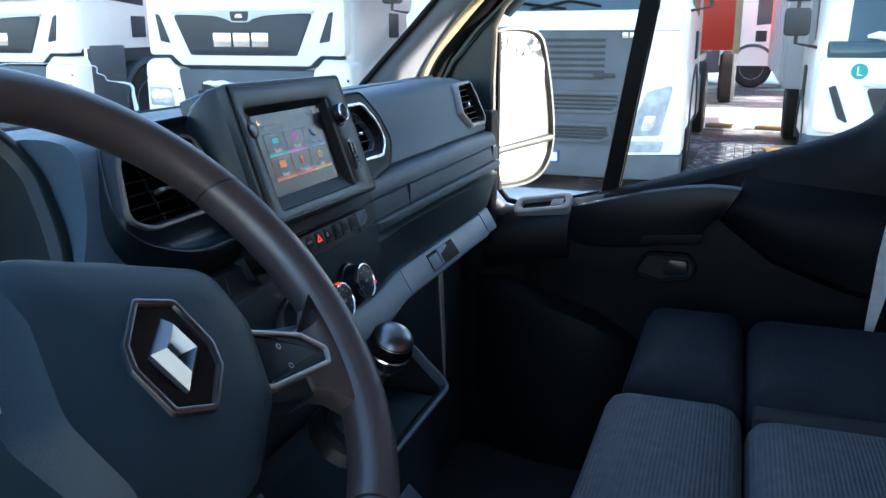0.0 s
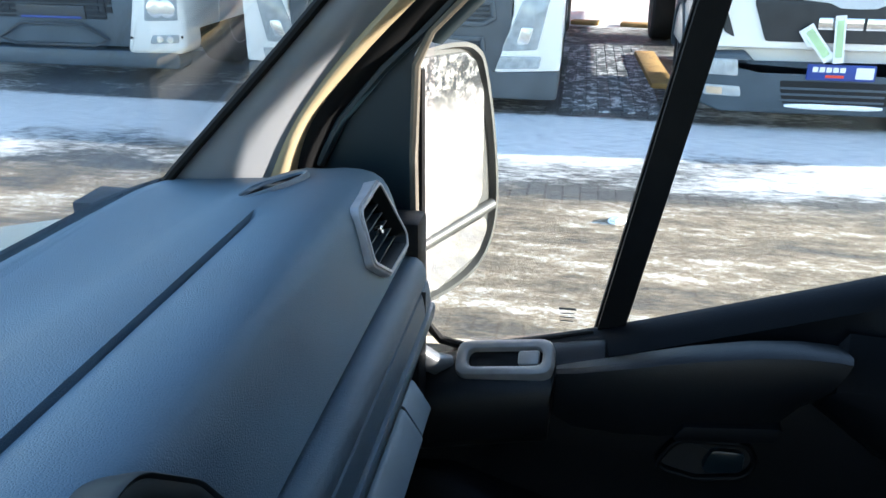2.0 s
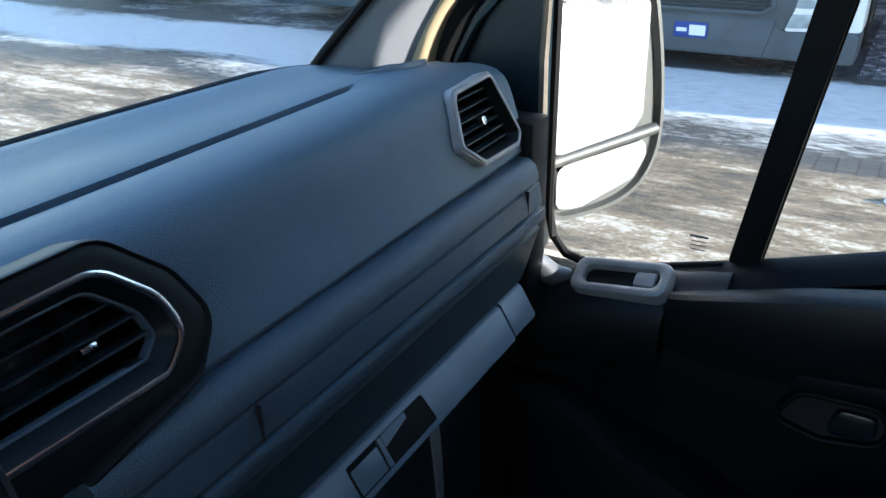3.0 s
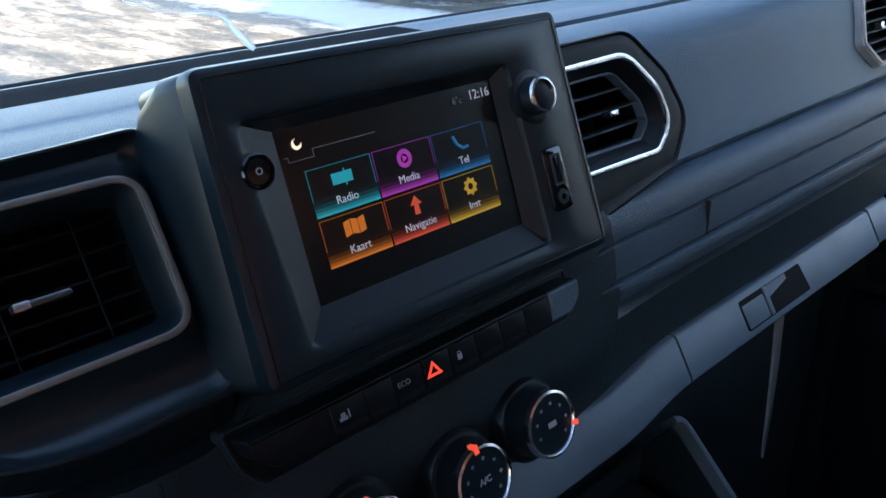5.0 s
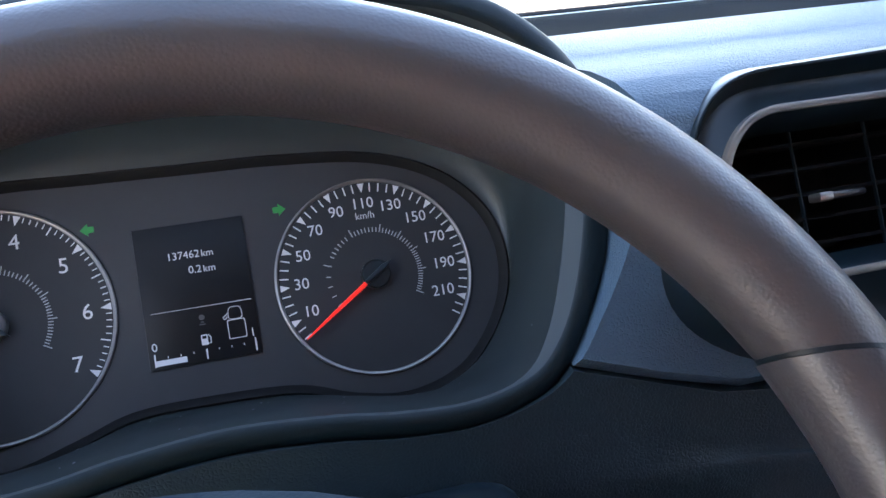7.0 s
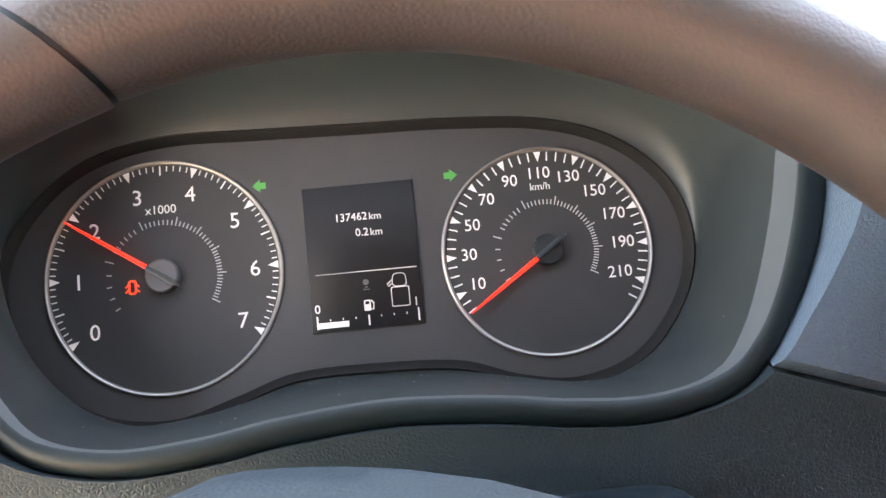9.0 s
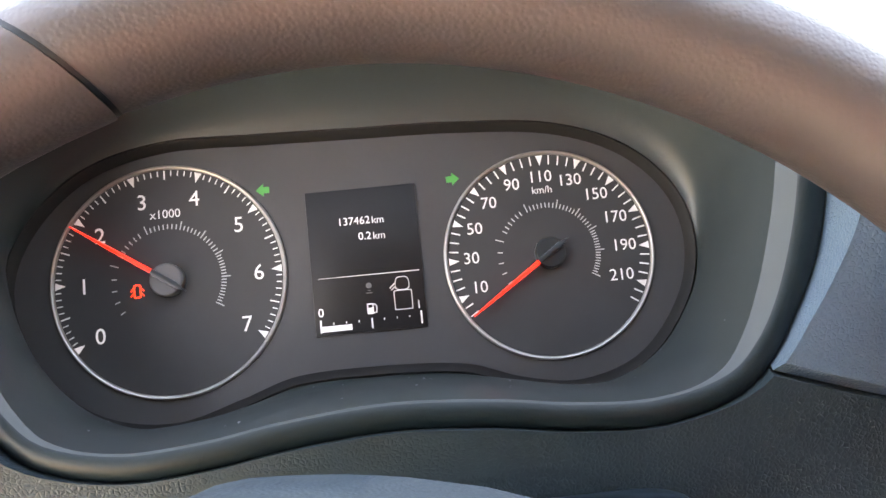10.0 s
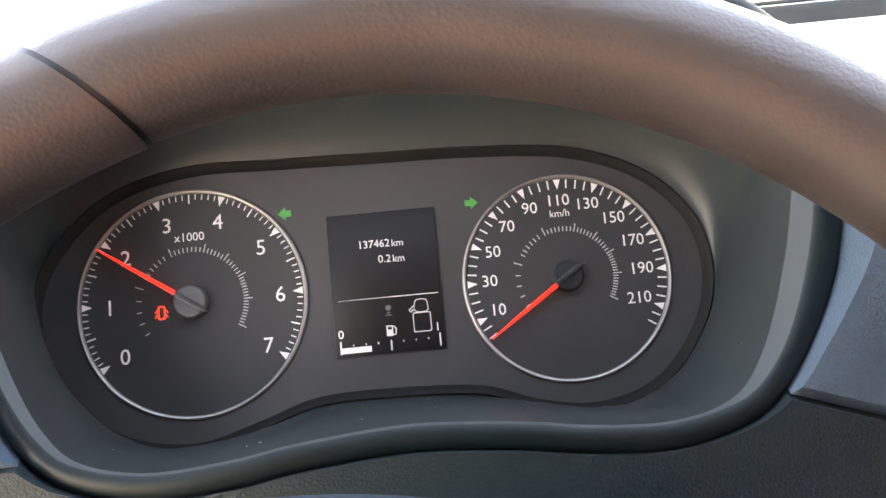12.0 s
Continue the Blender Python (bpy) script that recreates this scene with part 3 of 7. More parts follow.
bridge(bm, [[shelf_point(x, y, z) for x, z in prof] for y in (0.045, 0.03, -0.02, -0.08, -0.12, -0.138, -0.140, -0.146, -0.17, -0.205, -0.212, -0.225)], True, True, True)
dpart("shoulder", bm, M["arm"])
# outer skin below the pane
bm = bmesh.new()
box(bm, 1.005, 1.045, -0.85, 0.16, 0.45, 1.03)
dpart("door_skin", bm, M["van"], "cream painted outer door skin")
# rear frame and header of the pane
bm = bmesh.new()
box(bm, 0.965, 1.03, -0.83, -0.745, 1.30, 1.93)
dpart("rear_frame", bm, M["door"])
bm = bmesh.new()
tube(bm, [(0.985, 0.03, 1.47), (0.955, -0.10, 1.60), (0.91, -0.30, 1.80), (0.90, -0.42, 1.84), (0.90, -0.80, 1.86)], 0.028, 10)
dpart("window_header", bm, M["smooth"], "dark door frame round the pane")
# upright bar between quarter light and sliding pane
bm = bmesh.new()
for dx, w in ((0.0, 0.0165), (0.012, 0.019)):
    a, b = Vector((0.992 + dx, -0.209, 1.075)), Vector((0.90 + dx, -0.335, 1.83))
    rings = [[Vector((p.x, p.y - w, p.z)), Vector((p.x, p.y + w, p.z)), Vector((p.x + 0.011, p.y + w, p.z)), Vector((p.x + 0.011, p.y - w, p.z))] for p in (a, b)]
    bridge(bm, rings, True, True, True)
dpart("window_bar", bm, M["rubber"], "black bar between the two panes")
# mirror patch: black corner panel with tan seals
TRI = [(0.040, 1.06), (0.040, 1.44), (0.020, 1.475), (0.080, 1.418), (0.135, 1.350), (0.165, 1.298), (0.165, 1.06)]
side_m = Matrix(((0, 0, 1, 0.965), (1, 0, 0, 0), (0, 1, 0, 0), (0, 0, 0, 1)))
dpart("corner_panel", plate(rounded(TRI, 0.006, 3), side_m, 0.03, 0.0, 0.0), M["smooth"], "black corner panel at the mirror")
bm = bmesh.new()
tube(bm, [(0.962, 0.037, 1.05), (0.958, 0.039, 1.20), (0.956, 0.040, 1.32), (0.955, 0.036, 1.43), (0.955, 0.018, 1.47), (0.93, -0.10, 1.585), (0.88, -0.33, 1.80)], 0.0055, 8)
dpart("corner_seal", bm, M["seal_tan"], "dusty tan window seal")
bm = bmesh.new()
tube(bm, [(0.985, 0.037, 1.42), (0.985, 0.037, 1.12), (0.985, 0.029, 1.082), (0.985, 0.010, 1.060), (0.985, -0.025, 1.053), (0.985, -0.10, 1.067), (0.985, -0.19, 1.090)], [0.006, 0.006, 0.006, 0.006, 0.006, 0.004, 0.003], 8)
dpart("quarter_seal", bm, M["rubber"], "black seal round the quarter light")
# grey strip beside the corner panel
bm = bmesh.new()
tube(bm, [(0.958, 0.158, 1.305), (0.958, 0.128, 1.362), (0.957, 0.075, 1.425), (0.956, 0.022, 1.474), (0.93, -0.095, 1.595)], 0.007, 8)
dpart("frame_strip", bm, M["smooth"])
# panes
bm = bmesh.new()
rings = [[Vector((1.0 + dx, 0.028, 1.045)), Vector((1.0 + dx, -0.21, 1.09)), Vector((0.905 + dx, -0.335, 1.83)), Vector((0.94 + dx, -0.08, 1.60)), Vector((0.985 + dx, 0.02, 1.46))] for dx in (0, 0.005)]
bridge(bm, rings, True, True, True)
g = dpart("quarter_light", bm, M["glass"], "clear fixed quarter light")
g.visible_shadow = False
bm = bmesh.new()
rings = [[Vector((1.003 + dx, -0.21, 1.09)), Vector((1.003 + dx, -0.50, 1.17)), Vector((1.003 + dx, -0.76, 1.25)), Vector((0.91 + dx, -0.80, 1.85)), Vector((0.908 + dx, -0.335, 1.83))] for dx in (0, 0.005)]
bridge(bm, rings, True, True, True)
g = dpart("sliding_pane", bm, M["glass"], "clear wound-up side pane")
g.visible_shadow = False

# ---- dashboard ----
dash = thing("dashboard", "dark grain-textured plastic van dashboard", "dashboard", (0.0, 0.2, 0.6))
DASH_AT = (0.0, 0.2, 0.6)


def apart_of(parent, at):
    def make(name, bm, material, label="", smooth=38):
        return place(part(name, bm, material, parent, label, smooth), at)
    return make


dashp = apart_of(dash, DASH_AT)


def sub(name, bm, material, parent, label="", smooth=38):
    """A piece under a part that is itself already placed."""
    return part(name, bm, material, parent, label, smooth)


def ease(x, a, b):
    t = max(0.0, min(1.0, (x - a) / (b - a)))
    return t * t * (3 - 2 * t)


def span(a, b, n):
    return [a + (b - a) * i / n for i in range(n + 1)]


def resampled(outline, n, cx, cy):
    """The outline as n places at even angles round a centre."""
    pol = sorted((math.atan2(y - cy, x - cx), math.hypot(x - cx, y - cy)) for x, y in outline)
    ang = [p[0] for p in pol]
    rad = [p[1] for p in pol]
    ang = [ang[-1] - 2 * math.pi] + ang + [ang[0] + 2 * math.pi]
    rad = [rad[-1]] + rad + [rad[0]]
    out = []
    for i in range(n):
        a = -math.pi + 2 * math.pi * i / n
        r = float(np.interp(a, ang, rad))
        out.append((cx + r * math.cos(a), cy + r * math.sin(a)))
    return out


LIP_M = tilted(-0.41, 0.043, 1.224, 33)
half = [(0.0, -0.0085), (0.043, -0.0115), (0.074, -0.0160), (0.108, -0.0175), (0.138, -0.0105), (0.154, 0.003), (0.166, 0.023), (0.176, 0.050), (0.182, 0.075), (0.186, 0.100), (0.179, 0.129), (0.163, 0.150), (0.140, 0.166), (0.108, 0.176), (0.055, 0.183), (0.0, 0.185)]
LIP = smooth_line(half + [(-x, y) for x, y in half[-2:0:-1]], 14, True)
LIP = resampled(LIP, 200, 0.0, 0.085)


def lip_out(d):
    """The lip's outline grown outwards, less along the bottom, where the roll is slim."""
    return [(a[0] + (b[0] - a[0]) * k, a[1] + (b[1] - a[1]) * k) for a, b in zip(LIP, inset(LIP, d)) for k in (0.66 + 0.34 * ease(a[1], 0.005, 0.05),)]


CM = tilted(-0.4195, 0.155, 1.2265, 34.7)
TACH, SPEED = (-0.1013, -0.001, 0.0595), (0.095, -0.0065, 0.0540)
PLATE = smooth_line([(-0.101, 0.0640), (-0.140, 0.053), (-0.168, 0.027), (-0.178, -0.003), (-0.166, -0.040), (-0.138, -0.064), (-0.103, -0.071), (-0.070, -0.063), (-0.040, -0.054), (0.0, -0.053), (0.045, -0.056), (0.075, -0.066), (0.105, -0.070), (0.135, -0.060), (0.157, -0.034), (0.164, -0.006), (0.157, 0.020), (0.135, 0.042), (0.100, 0.0555), (0.05, 0.0605), (0.0, 0.0620), (-0.05, 0.0635)], 14, True)
PLATE = resampled(PLATE, 200, 0.0, 0.0)

# outlines of the air vents, in their own planes
LV_M, CV_M, RV_M = tilted(0, 0.05, 1.29, 30), tilted(0, 0.045, 1.282, 17), tilted(0, 0.05, 1.282, 17)
LV = [(-0.200, -0.034), (-0.170, 0.033), (-0.057, 0.033), (-0.057, -0.046), (-0.176, -0.047)]
LV_OUT = [(-0.219, -0.046), (-0.184, 0.052), (-0.043, 0.056), (-0.046, -0.085), (-0.140, -0.084)]
CV = [(0.205, 0.041), (0.318, 0.042), (0.352, 0.010), (0.361, -0.020), (0.338, -0.039), (0.205, -0.037)]
RV = [(0.758, 0.040), (0.842, 0.043), (0.878, -0.032), (0.866, -0.043), (0.786, -0.041), (0.749, -0.014)]
LV_OUT = rounded(LV_OUT, [0.055, 0.050, 0.010, 0.012, 0.16], 12)
LVR, CVR, RVR = [0.020, 0.036, 0.016, 0.016, 0.040], [0.004, 0.034, 0.040, 0.022, 0.014, 0.004], [0.012, 0.014, 0.010, 0.008, 0.014, 0.010]


def pad_shift(x, y, z):
    """The pad is even along x; the groove fades near its right end and the ends turn down a little."""
    if abs(y - 0.145) < 0.006 and z < 1.33:
        z += (1.331 - z) * max(ease(x, 0.70, 0.72), 1 - ease(x, 0.10, 0.20))
    e = ease(abs(x), 0.80, 0.93)
    z -= 0.016 * e * ease(z, 1.25, 1.33)
    f = ease(x, -0.27, -0.16) * (1 - ease(x, -0.06, -0.02))
    if z < 1.262:
        z -= 0.034 * f * ease(z, 1.262, 1.235)
    if y > 0.16:
        y += 0.05 * (1 - (x / 0.93) ** 2)
    return (x, y, z)


CUP = pose(0.800, 0.157, 1.3288, -14, 4, 0) @ pose(0, 0, 0, 0, 0, -27)
CUP_O = [(x * 0.048, y * 0.021) for x, y in circle(1, 36)]
PAD = [(0.44, 1.235), (0.36, 1.262), (0.318, 1.302), (0.305, 1.311), (0.29, 1.3115), (0.25, 1.311), (0.20, 1.315), (0.165, 1.328), (0.152, 1.3315), (0.1475, 1.331), (0.1468, 1.322), (0.1438, 1.322), (0.1425, 1.3275), (0.13, 1.3315), (0.11, 1.334), (0.09, 1.3335), (0.075, 1.330), (0.065, 1.323), (0.059, 1.312), (0.054, 1.296), (0.048, 1.272), (0.042, 1.250), (0.036, 1.235), (0.034, 1.228), (0.038, 1.221), (0.06, 1.216), (0.2, 1.213), (0.44, 1.213)]
xs = span(-0.93, 0.60, 34) + [0.64, 0.68, 0.70, 0.705, 0.71, 0.715, 0.72, 0.74, 0.77, 0.80, 0.83, 0.86, 0.885, 0.90]
pad = dashp("upper_pad", extruded(PAD, xs, pad_shift), M["pad"], "soft-touch upper dashboard pad")
carve(pad, [box(bmesh.new(), -0.62, -0.20, 0.085, 0.30, 1.10, 1.25), plate(lip_out(-0.011), LIP_M, 0.05, -0.30), plate(inset(LV_OUT, 0.001), LV_M, 0.06, -0.09), plate(rounded(CV, CVR), CV_M, 0.05, -0.06), plate(rounded(RV, RVR), RV_M, 0.05, -0.06), plate(inset(CUP_O, 0.002), CUP, 0.05, -0.018)])

LOW = [(0.30, 1.212), (0.06, 1.2145), (0.034, 1.2225), (0.022, 1.2215), (0.014, 1.215), (0.0105, 1.205), (0.0095, 1.1985), (0.0125, 1.1975), (0.0125, 1.1955), (0.0085, 1.1945), (0.0055, 1.180), (0.0045, 1.1695), (0.0085, 1.1685), (0.0085, 1.1665), (0.001, 1.1655), (-0.001, 1.161), (0.0005, 1.152), (0.006, 1.138), (0.013, 1.115), (0.021, 1.085), (0.028, 1.064), (0.06, 1.050), (0.30, 1.050)]


def low_shift(x, y, z):
    """Beside the centre console the panel runs plain and stands further out."""
    c = 1 - ease(x, 0.20, 0.26)
    d = 1 - ease(x, -0.16, -0.10)
    flat_y = {True: 0.012 + 0.021 * d - 0.16 * (1.2225 - z), False: -0.004 + 0.25 * max(0.0, 1.10 - z)}[z > 1.12]
    if y < 0.05:
        soft = 1 - ease(z, 1.140, 1.160)
        k = 1 - ease(x, 0.248 - 0.06 * soft, 0.268 + 0.13 * soft)
        y = y * (1 - k) + flat_y * k
    f = ease(x, -0.27, -0.16) * (1 - ease(x, -0.06, -0.02))
    z -= 0.034 * f * ease(z, 1.15, 1.20)
    if y < 0.1:
        y -= 0.006 * d * ease(z, 1.21, 1.15)
        y += 0.003 * ease(x, 0.860, 0.90) ** 2
    return (x, y, z)


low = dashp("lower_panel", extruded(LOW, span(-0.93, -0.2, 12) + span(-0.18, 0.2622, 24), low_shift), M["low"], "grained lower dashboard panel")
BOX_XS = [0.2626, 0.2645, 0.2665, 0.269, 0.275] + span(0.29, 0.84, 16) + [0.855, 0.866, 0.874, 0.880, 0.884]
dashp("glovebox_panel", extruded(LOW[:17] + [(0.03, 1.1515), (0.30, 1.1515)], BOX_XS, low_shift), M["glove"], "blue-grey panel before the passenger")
# shade below the ledge is put in as the darker lower plastic
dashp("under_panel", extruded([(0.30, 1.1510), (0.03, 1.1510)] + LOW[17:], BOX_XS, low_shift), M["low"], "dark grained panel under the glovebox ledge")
carve(low, [plate(lip_out(-0.011), LIP_M, 0.05, -0.30), box(bmesh.new(), -0.62, -0.20, 0.075, 0.32, 1.09, 1.30)])
# joint between the strip panels
for x0, x1, y0, y1 in ((0.3885, 0.3905, 0.0040, 0.0085), (0.842, 0.8435, 0.0045, 0.0095)):
    bm = bmesh.new()
    box(bm, x0, x1, y0, y1, 1.1685, 1.1975)
    dashp("panel_joint", bm, M["void"])
# body under the dash
bm = bmesh.new()
box(bm, -0.92, 0.90, 0.09, 0.44, 0.50, 1.06)
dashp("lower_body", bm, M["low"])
bm = bmesh.new()
bridge(bm, [[Vector((x - w, 0.095, z)), Vector((x - w, 0.0865, z)), Vector((x + w, 0.0865, z)), Vector((x + w, 0.095, z))] for x, w, z in ((0.758, 0.010, 0.955), (0.764, 0.010, 0.90), (0.771, 0.009, 0.85), (0.776, 0.008, 0.80), (0.779, 0.006, 0.75), (0.781, 0.0035, 0.70), (0.782, 0.001, 0.67))], True, True, True)
dashp("body_edge", bm, M["bezel"], "curved grey edge of the lower body")
# kick panel between the dash body and the door
bm = bmesh.new()
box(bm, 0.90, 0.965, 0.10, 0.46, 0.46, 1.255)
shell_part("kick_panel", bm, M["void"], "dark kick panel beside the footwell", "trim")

# cluster surround
bm = bmesh.new()
def lip_ring(d, z):
    return [LIP_M @ Vector((x, y, z)) for x, y in (lip_out(d) if d < 0 else inset(LIP, d))]


def slope_w(i):
    """The bevel is broad at the sides and narrow along the bottom and top."""
    return 0.0010 + (0.0058 if LIP[i][0] > 0 else 0.0030) * ease(abs(LIP[i][0]), 0.120, 0.176)


lip_in = [inset(LIP, 0.0035), [(a[0] + (b[0] - a[0]) * slope_w(i) / 0.01, a[1] + (b[1] - a[1]) * slope_w(i) / 0.01) for i, (a, b) in enumerate(zip(inset(LIP, 0.0035), inset(LIP, 0.0135)))]]
crease = [LIP_M @ Vector((x, y, -0.0010 - slope_w(i))) for i, (x, y) in enumerate(lip_in[1])]
wall = [LIP_M @ Vector((x, y, -0.014 - slope_w(i))) for i, (x, y) in enumerate(inset(lip_in[1], 0.002))]
far = [CM @ Vector((x, y, 0.004)) for x, y in inset(PLATE, -0.0074)]
mid = []
for k in (0.2, 0.4, 0.6, 0.8, 0.94):
    mid.append([a.lerp(b, k) + (LIP_M.to_3x3() @ Vector((0, 0, -0.020))) * math.sin(math.pi * k) for a, b in zip(wall, far)])
bridge(bm, [crease, wall] + mid + [far])
dashp("cluster_shroud", bm, M["shroud"], "smooth funnel round the instruments", 40)
bm = bmesh.new()
bridge(bm, [[LIP_M @ Vector((x, y, -0.0010)) for x, y in lip_in[0]], crease])
dashp("shroud_bevel", bm, M["shroud"], "narrow bevel inside the lip", 40)
bm = bmesh.new()
bridge(bm, [[CM @ Vector((x, y, z)) for x, y in inset(PLATE, d)] for d, z in ((-0.0074, 0.004), (-0.0062, 0.0055), (-0.0047, 0.0045), (-0.0028, 0.001), (-0.0015, -0.001))])
dashp("dial_tunnel", bm, M["tunnel"], "dark step round the face plate", 40)
bm = bmesh.new()
ring0 = lip_ring(-0.0135, -0.013)
back = [p + Vector((0, 0.03, -0.002 - 0.030 * (1 - ease(p.z, 1.25, 1.31)))) for p in ring0]
back2 = [p + Vector((0, 0.04 + 0.13 * ease(p.z, 1.25, 1.31), -0.035 - 0.035 * (1 - ease(p.z, 1.25, 1.31)))) for p in ring0]
bridge(bm, [back2, back, ring0, lip_ring(-0.0122, -0.0075), lip_ring(-0.0090, -0.0025), lip_ring(-0.0050, -0.0004), lip_ring(-0.0010, 0.0004), lip_ring(0.0025, 0.0), lip_ring(0.0035, -0.0010)])
dashp("cluster_hood", bm, M["hood"], "hood over the instruments with a rounded lip", 50)


rng = random.Random(3)
bm = bmesh.new()
for k in range(70):
    i, f = rng.randrange(len(LIP)), rng.uniform(0.05, 0.95)
    c = wall[i].lerp(far[i], f) + (LIP_M.to_3x3() @ Vector((0, 0, -0.020))) * math.sin(math.pi * f) + LIP_M.to_3x3() @ Vector((0, 0, 0.0012))
    if c.z < 1.225:
        r = rng.uniform(0.00012, 0.00032)
        box(bm, c.x - r, c.x + r * rng.uniform(1, 3), c.y - r, c.y + r, c.z - r, c.z + r)
tagged(dashp("dust", bm, M["dim_print"], "pale specks of dust"), "pale specks of dust", "", "", "stuff")


def vent(name, m, outline, radii, outer, fins, uprights, knob, ring_mat, label, proud=0.006, mouth=0.010, dish=0.0, depth=0.0, fin_mat=None, body_mat=None, ring_w=0.0026, floor=-0.013, rim_mat=None, front=False):
    """An air vent: moulded surround, bright ring, satin mouth, dark duct, slats, uprights and a slider."""
    o = rounded(outline, radii, 12)
    rows = [(-0.42 if dish else 0.0, -0.030), (-0.10 if dish else 0.0, -0.008), (0.0, proud - 0.005), (0.03, proud - 0.0015), (0.07, proud), (0.13, proud), (0.20, proud - 0.0015 - 0.3 * dish), (0.40, proud - dish), (0.66, proud - dish * 0.9), (0.90, proud - dish * 0.25), (1.0, proud), (1.0, -0.012)]
    bm = bmesh.new()
    bridge(bm, [[m @ Vector((p[0] + (q[0] - p[0]) * k, p[1] + (q[1] - p[1]) * k, z)) for p, q in zip(outer, o)] for k, z in rows])
    v = dashp(name, bm, body_mat or M["smooth"], label, 50)
    sub("ring", frame_ring(inset(o, -0.0012), inset(o, ring_w), m, proud + 0.0025, -0.004, 0.001), ring_mat, v)
    a, b = inset(o, 0.0024), inset(o, mouth)
    bm = bmesh.new()
    bridge(bm, [[m @ Vector((x, y, z)) for x, y in q] for q, z in ((a, proud + 0.0012), (inset(o, 0.0036), proud), (inset(o, mouth * 0.9), floor + 0.002), (b, floor))])
    sub("mouth", bm, M["smooth"] if dish else M["switch"], v, "satin sloping mouth")
    bm = bmesh.new()
    bridge(bm, [[m @ Vector((x, y, floor + 0.0002)) for x, y in b], [m @ Vector((x, y, -0.075)) for x, y in b]], True, False, True)
    sub("duct", bm, M["slat"], v)
    if rim_mat:
        sub("grille_frame", frame_ring(inset(b, -0.0012), inset(b, 0.0010), m, floor + 0.0020, floor - 0.006, 0.0006), rim_mat, v, "thin satin frame round the slats")
    y0, y1 = min(p[1] for p in b), max(p[1] for p in b)
    k = len(b)
    for i in range(fins):
        y = y0 + (y1 - y0) * (i + 0.5) / fins
        cross = sorted(b[j][0] + (b[(j + 1) % k][0] - b[j][0]) * (y - b[j][1]) / (b[(j + 1) % k][1] - b[j][1]) for j in range(k) if (b[j][1] - y) * (b[(j + 1) % k][1] - y) < 0)
        if len(cross) >= 2:
            bm = bmesh.new()
            box(bm, cross[0], cross[-1], y - 0.0008, y + 0.0008, -0.030 + depth, -0.015 + depth, m)
            sub("slat", bm, fin_mat or M["slat"], v)
    for x in uprights:
        cross = sorted(b[j][1] + (b[(j + 1) % k][1] - b[j][1]) * (x - b[j][0]) / (b[(j + 1) % k][0] - b[j][0]) for j in range(k) if (b[j][0] - x) * (b[(j + 1) % k][0] - x) < 0)
        if len(cross) >= 2:
            bm = bmesh.new()
            z_ = (-0.0165, -0.0142) if front else (-0.046 + depth, -0.031 + depth)
            box(bm, x - 0.0003, x + 0.0003, cross[0], cross[-1], z_[0], z_[1], m)
            sub("upright", bm, M["black"] if front else (fin_mat or M["slat"]), v)
    (kx, ky, kw, kh) = knob
    bm = bmesh.new()
    box(bm, kx - kw / 2, kx + kw / 2, ky - kh / 2, ky + kh / 2, -0.016 + depth, -0.007 + depth, m, 0.0012)
    sub("slider", bm, M["emblem"] if front else M["chrome"], v, "bright slider tab")
    if front:
        bm = bmesh.new()
        box(bm, kx - kw / 2 - 0.0015, kx - kw / 4, ky - kh * 0.62, ky + kh * 0.62, -0.016 + depth, -0.0062 + depth, m, 0.0012)
        sub("slider_tip", bm, M["silver"], v, "brighter tip of the slider")
    return v


vent("vent_driver", LV_M, LV, LVR, LV_OUT, 5, (-0.168, -0.130, -0.088), (-0.112, -0.010, 0.025, 0.0035), M["bronze"], "dark driver's air vent with a satin ring", 0.006, 0.0095, 0.009, front=True)
cv_outer = [(0.205, 0.058), (0.328, 0.059), (0.370, 0.020), (0.390, -0.020), (0.362, -0.055), (0.205, -0.085)]
# centre and passenger slats get a paler plastic, for slats that catch the light
vent("vent_centre", CV_M, CV, CVR, rounded(cv_outer, [0.004, 0.035, 0.035, 0.025, 0.02, 0.004], 12), 5, (0.300,), (0.2985, 0.0, 0.011, 0.0045), M["chrome"], "dark centre air vent with a bright ring", 0.008, 0.0125, 0.0, 0.012, M["low"], M["switch"], 0.0036, -0.004, M["rail"])
rv_outer = [(x + (0.816 - x) * -0.07, y * 1.09) for x, y in RV]
vent("vent_passenger", RV_M, RV, RVR, rounded(rv_outer, RVR, 12), 6, (0.780, 0.805, 0.832, 0.855), (0.812, -0.001, 0.008, 0.009), M["bezel"], "dark passenger air vent with a pale rim", 0.007, 0.0075, 0.0, 0.012, M["low"], M["bezel"], 0.0026, -0.006, None)

# oval cup holder let into the right end of the pad top
ch = dashp("cup_rim", frame_ring(CUP_O, inset(CUP_O, 0.0035), CUP, 0.0022, -0.006, 0.001), M["rail"], "oval cup holder rim")
bm = bmesh.new()
bridge(bm, [[CUP @ Vector((x, y, 0.001)) for x, y in inset(CUP_O, 0.0032)], [CUP @ Vector((x, y, -0.017)) for x, y in inset(CUP_O, 0.006)]], True, False, True)
sub("cup_well", bm, M["void"], ch)
bm = bmesh.new()
box(bm, -0.004, 0.004, -0.015, 0.015, -0.008, 0.0005, CUP, 0.001)
box(bm, 0.012, 0.015, -0.013, 0.013, -0.010, -0.001, CUP)
sub("cup_rib", bm, M["smooth"], ch)
# dark defroster panel along the foot of the windscreen
bm = bmesh.new()
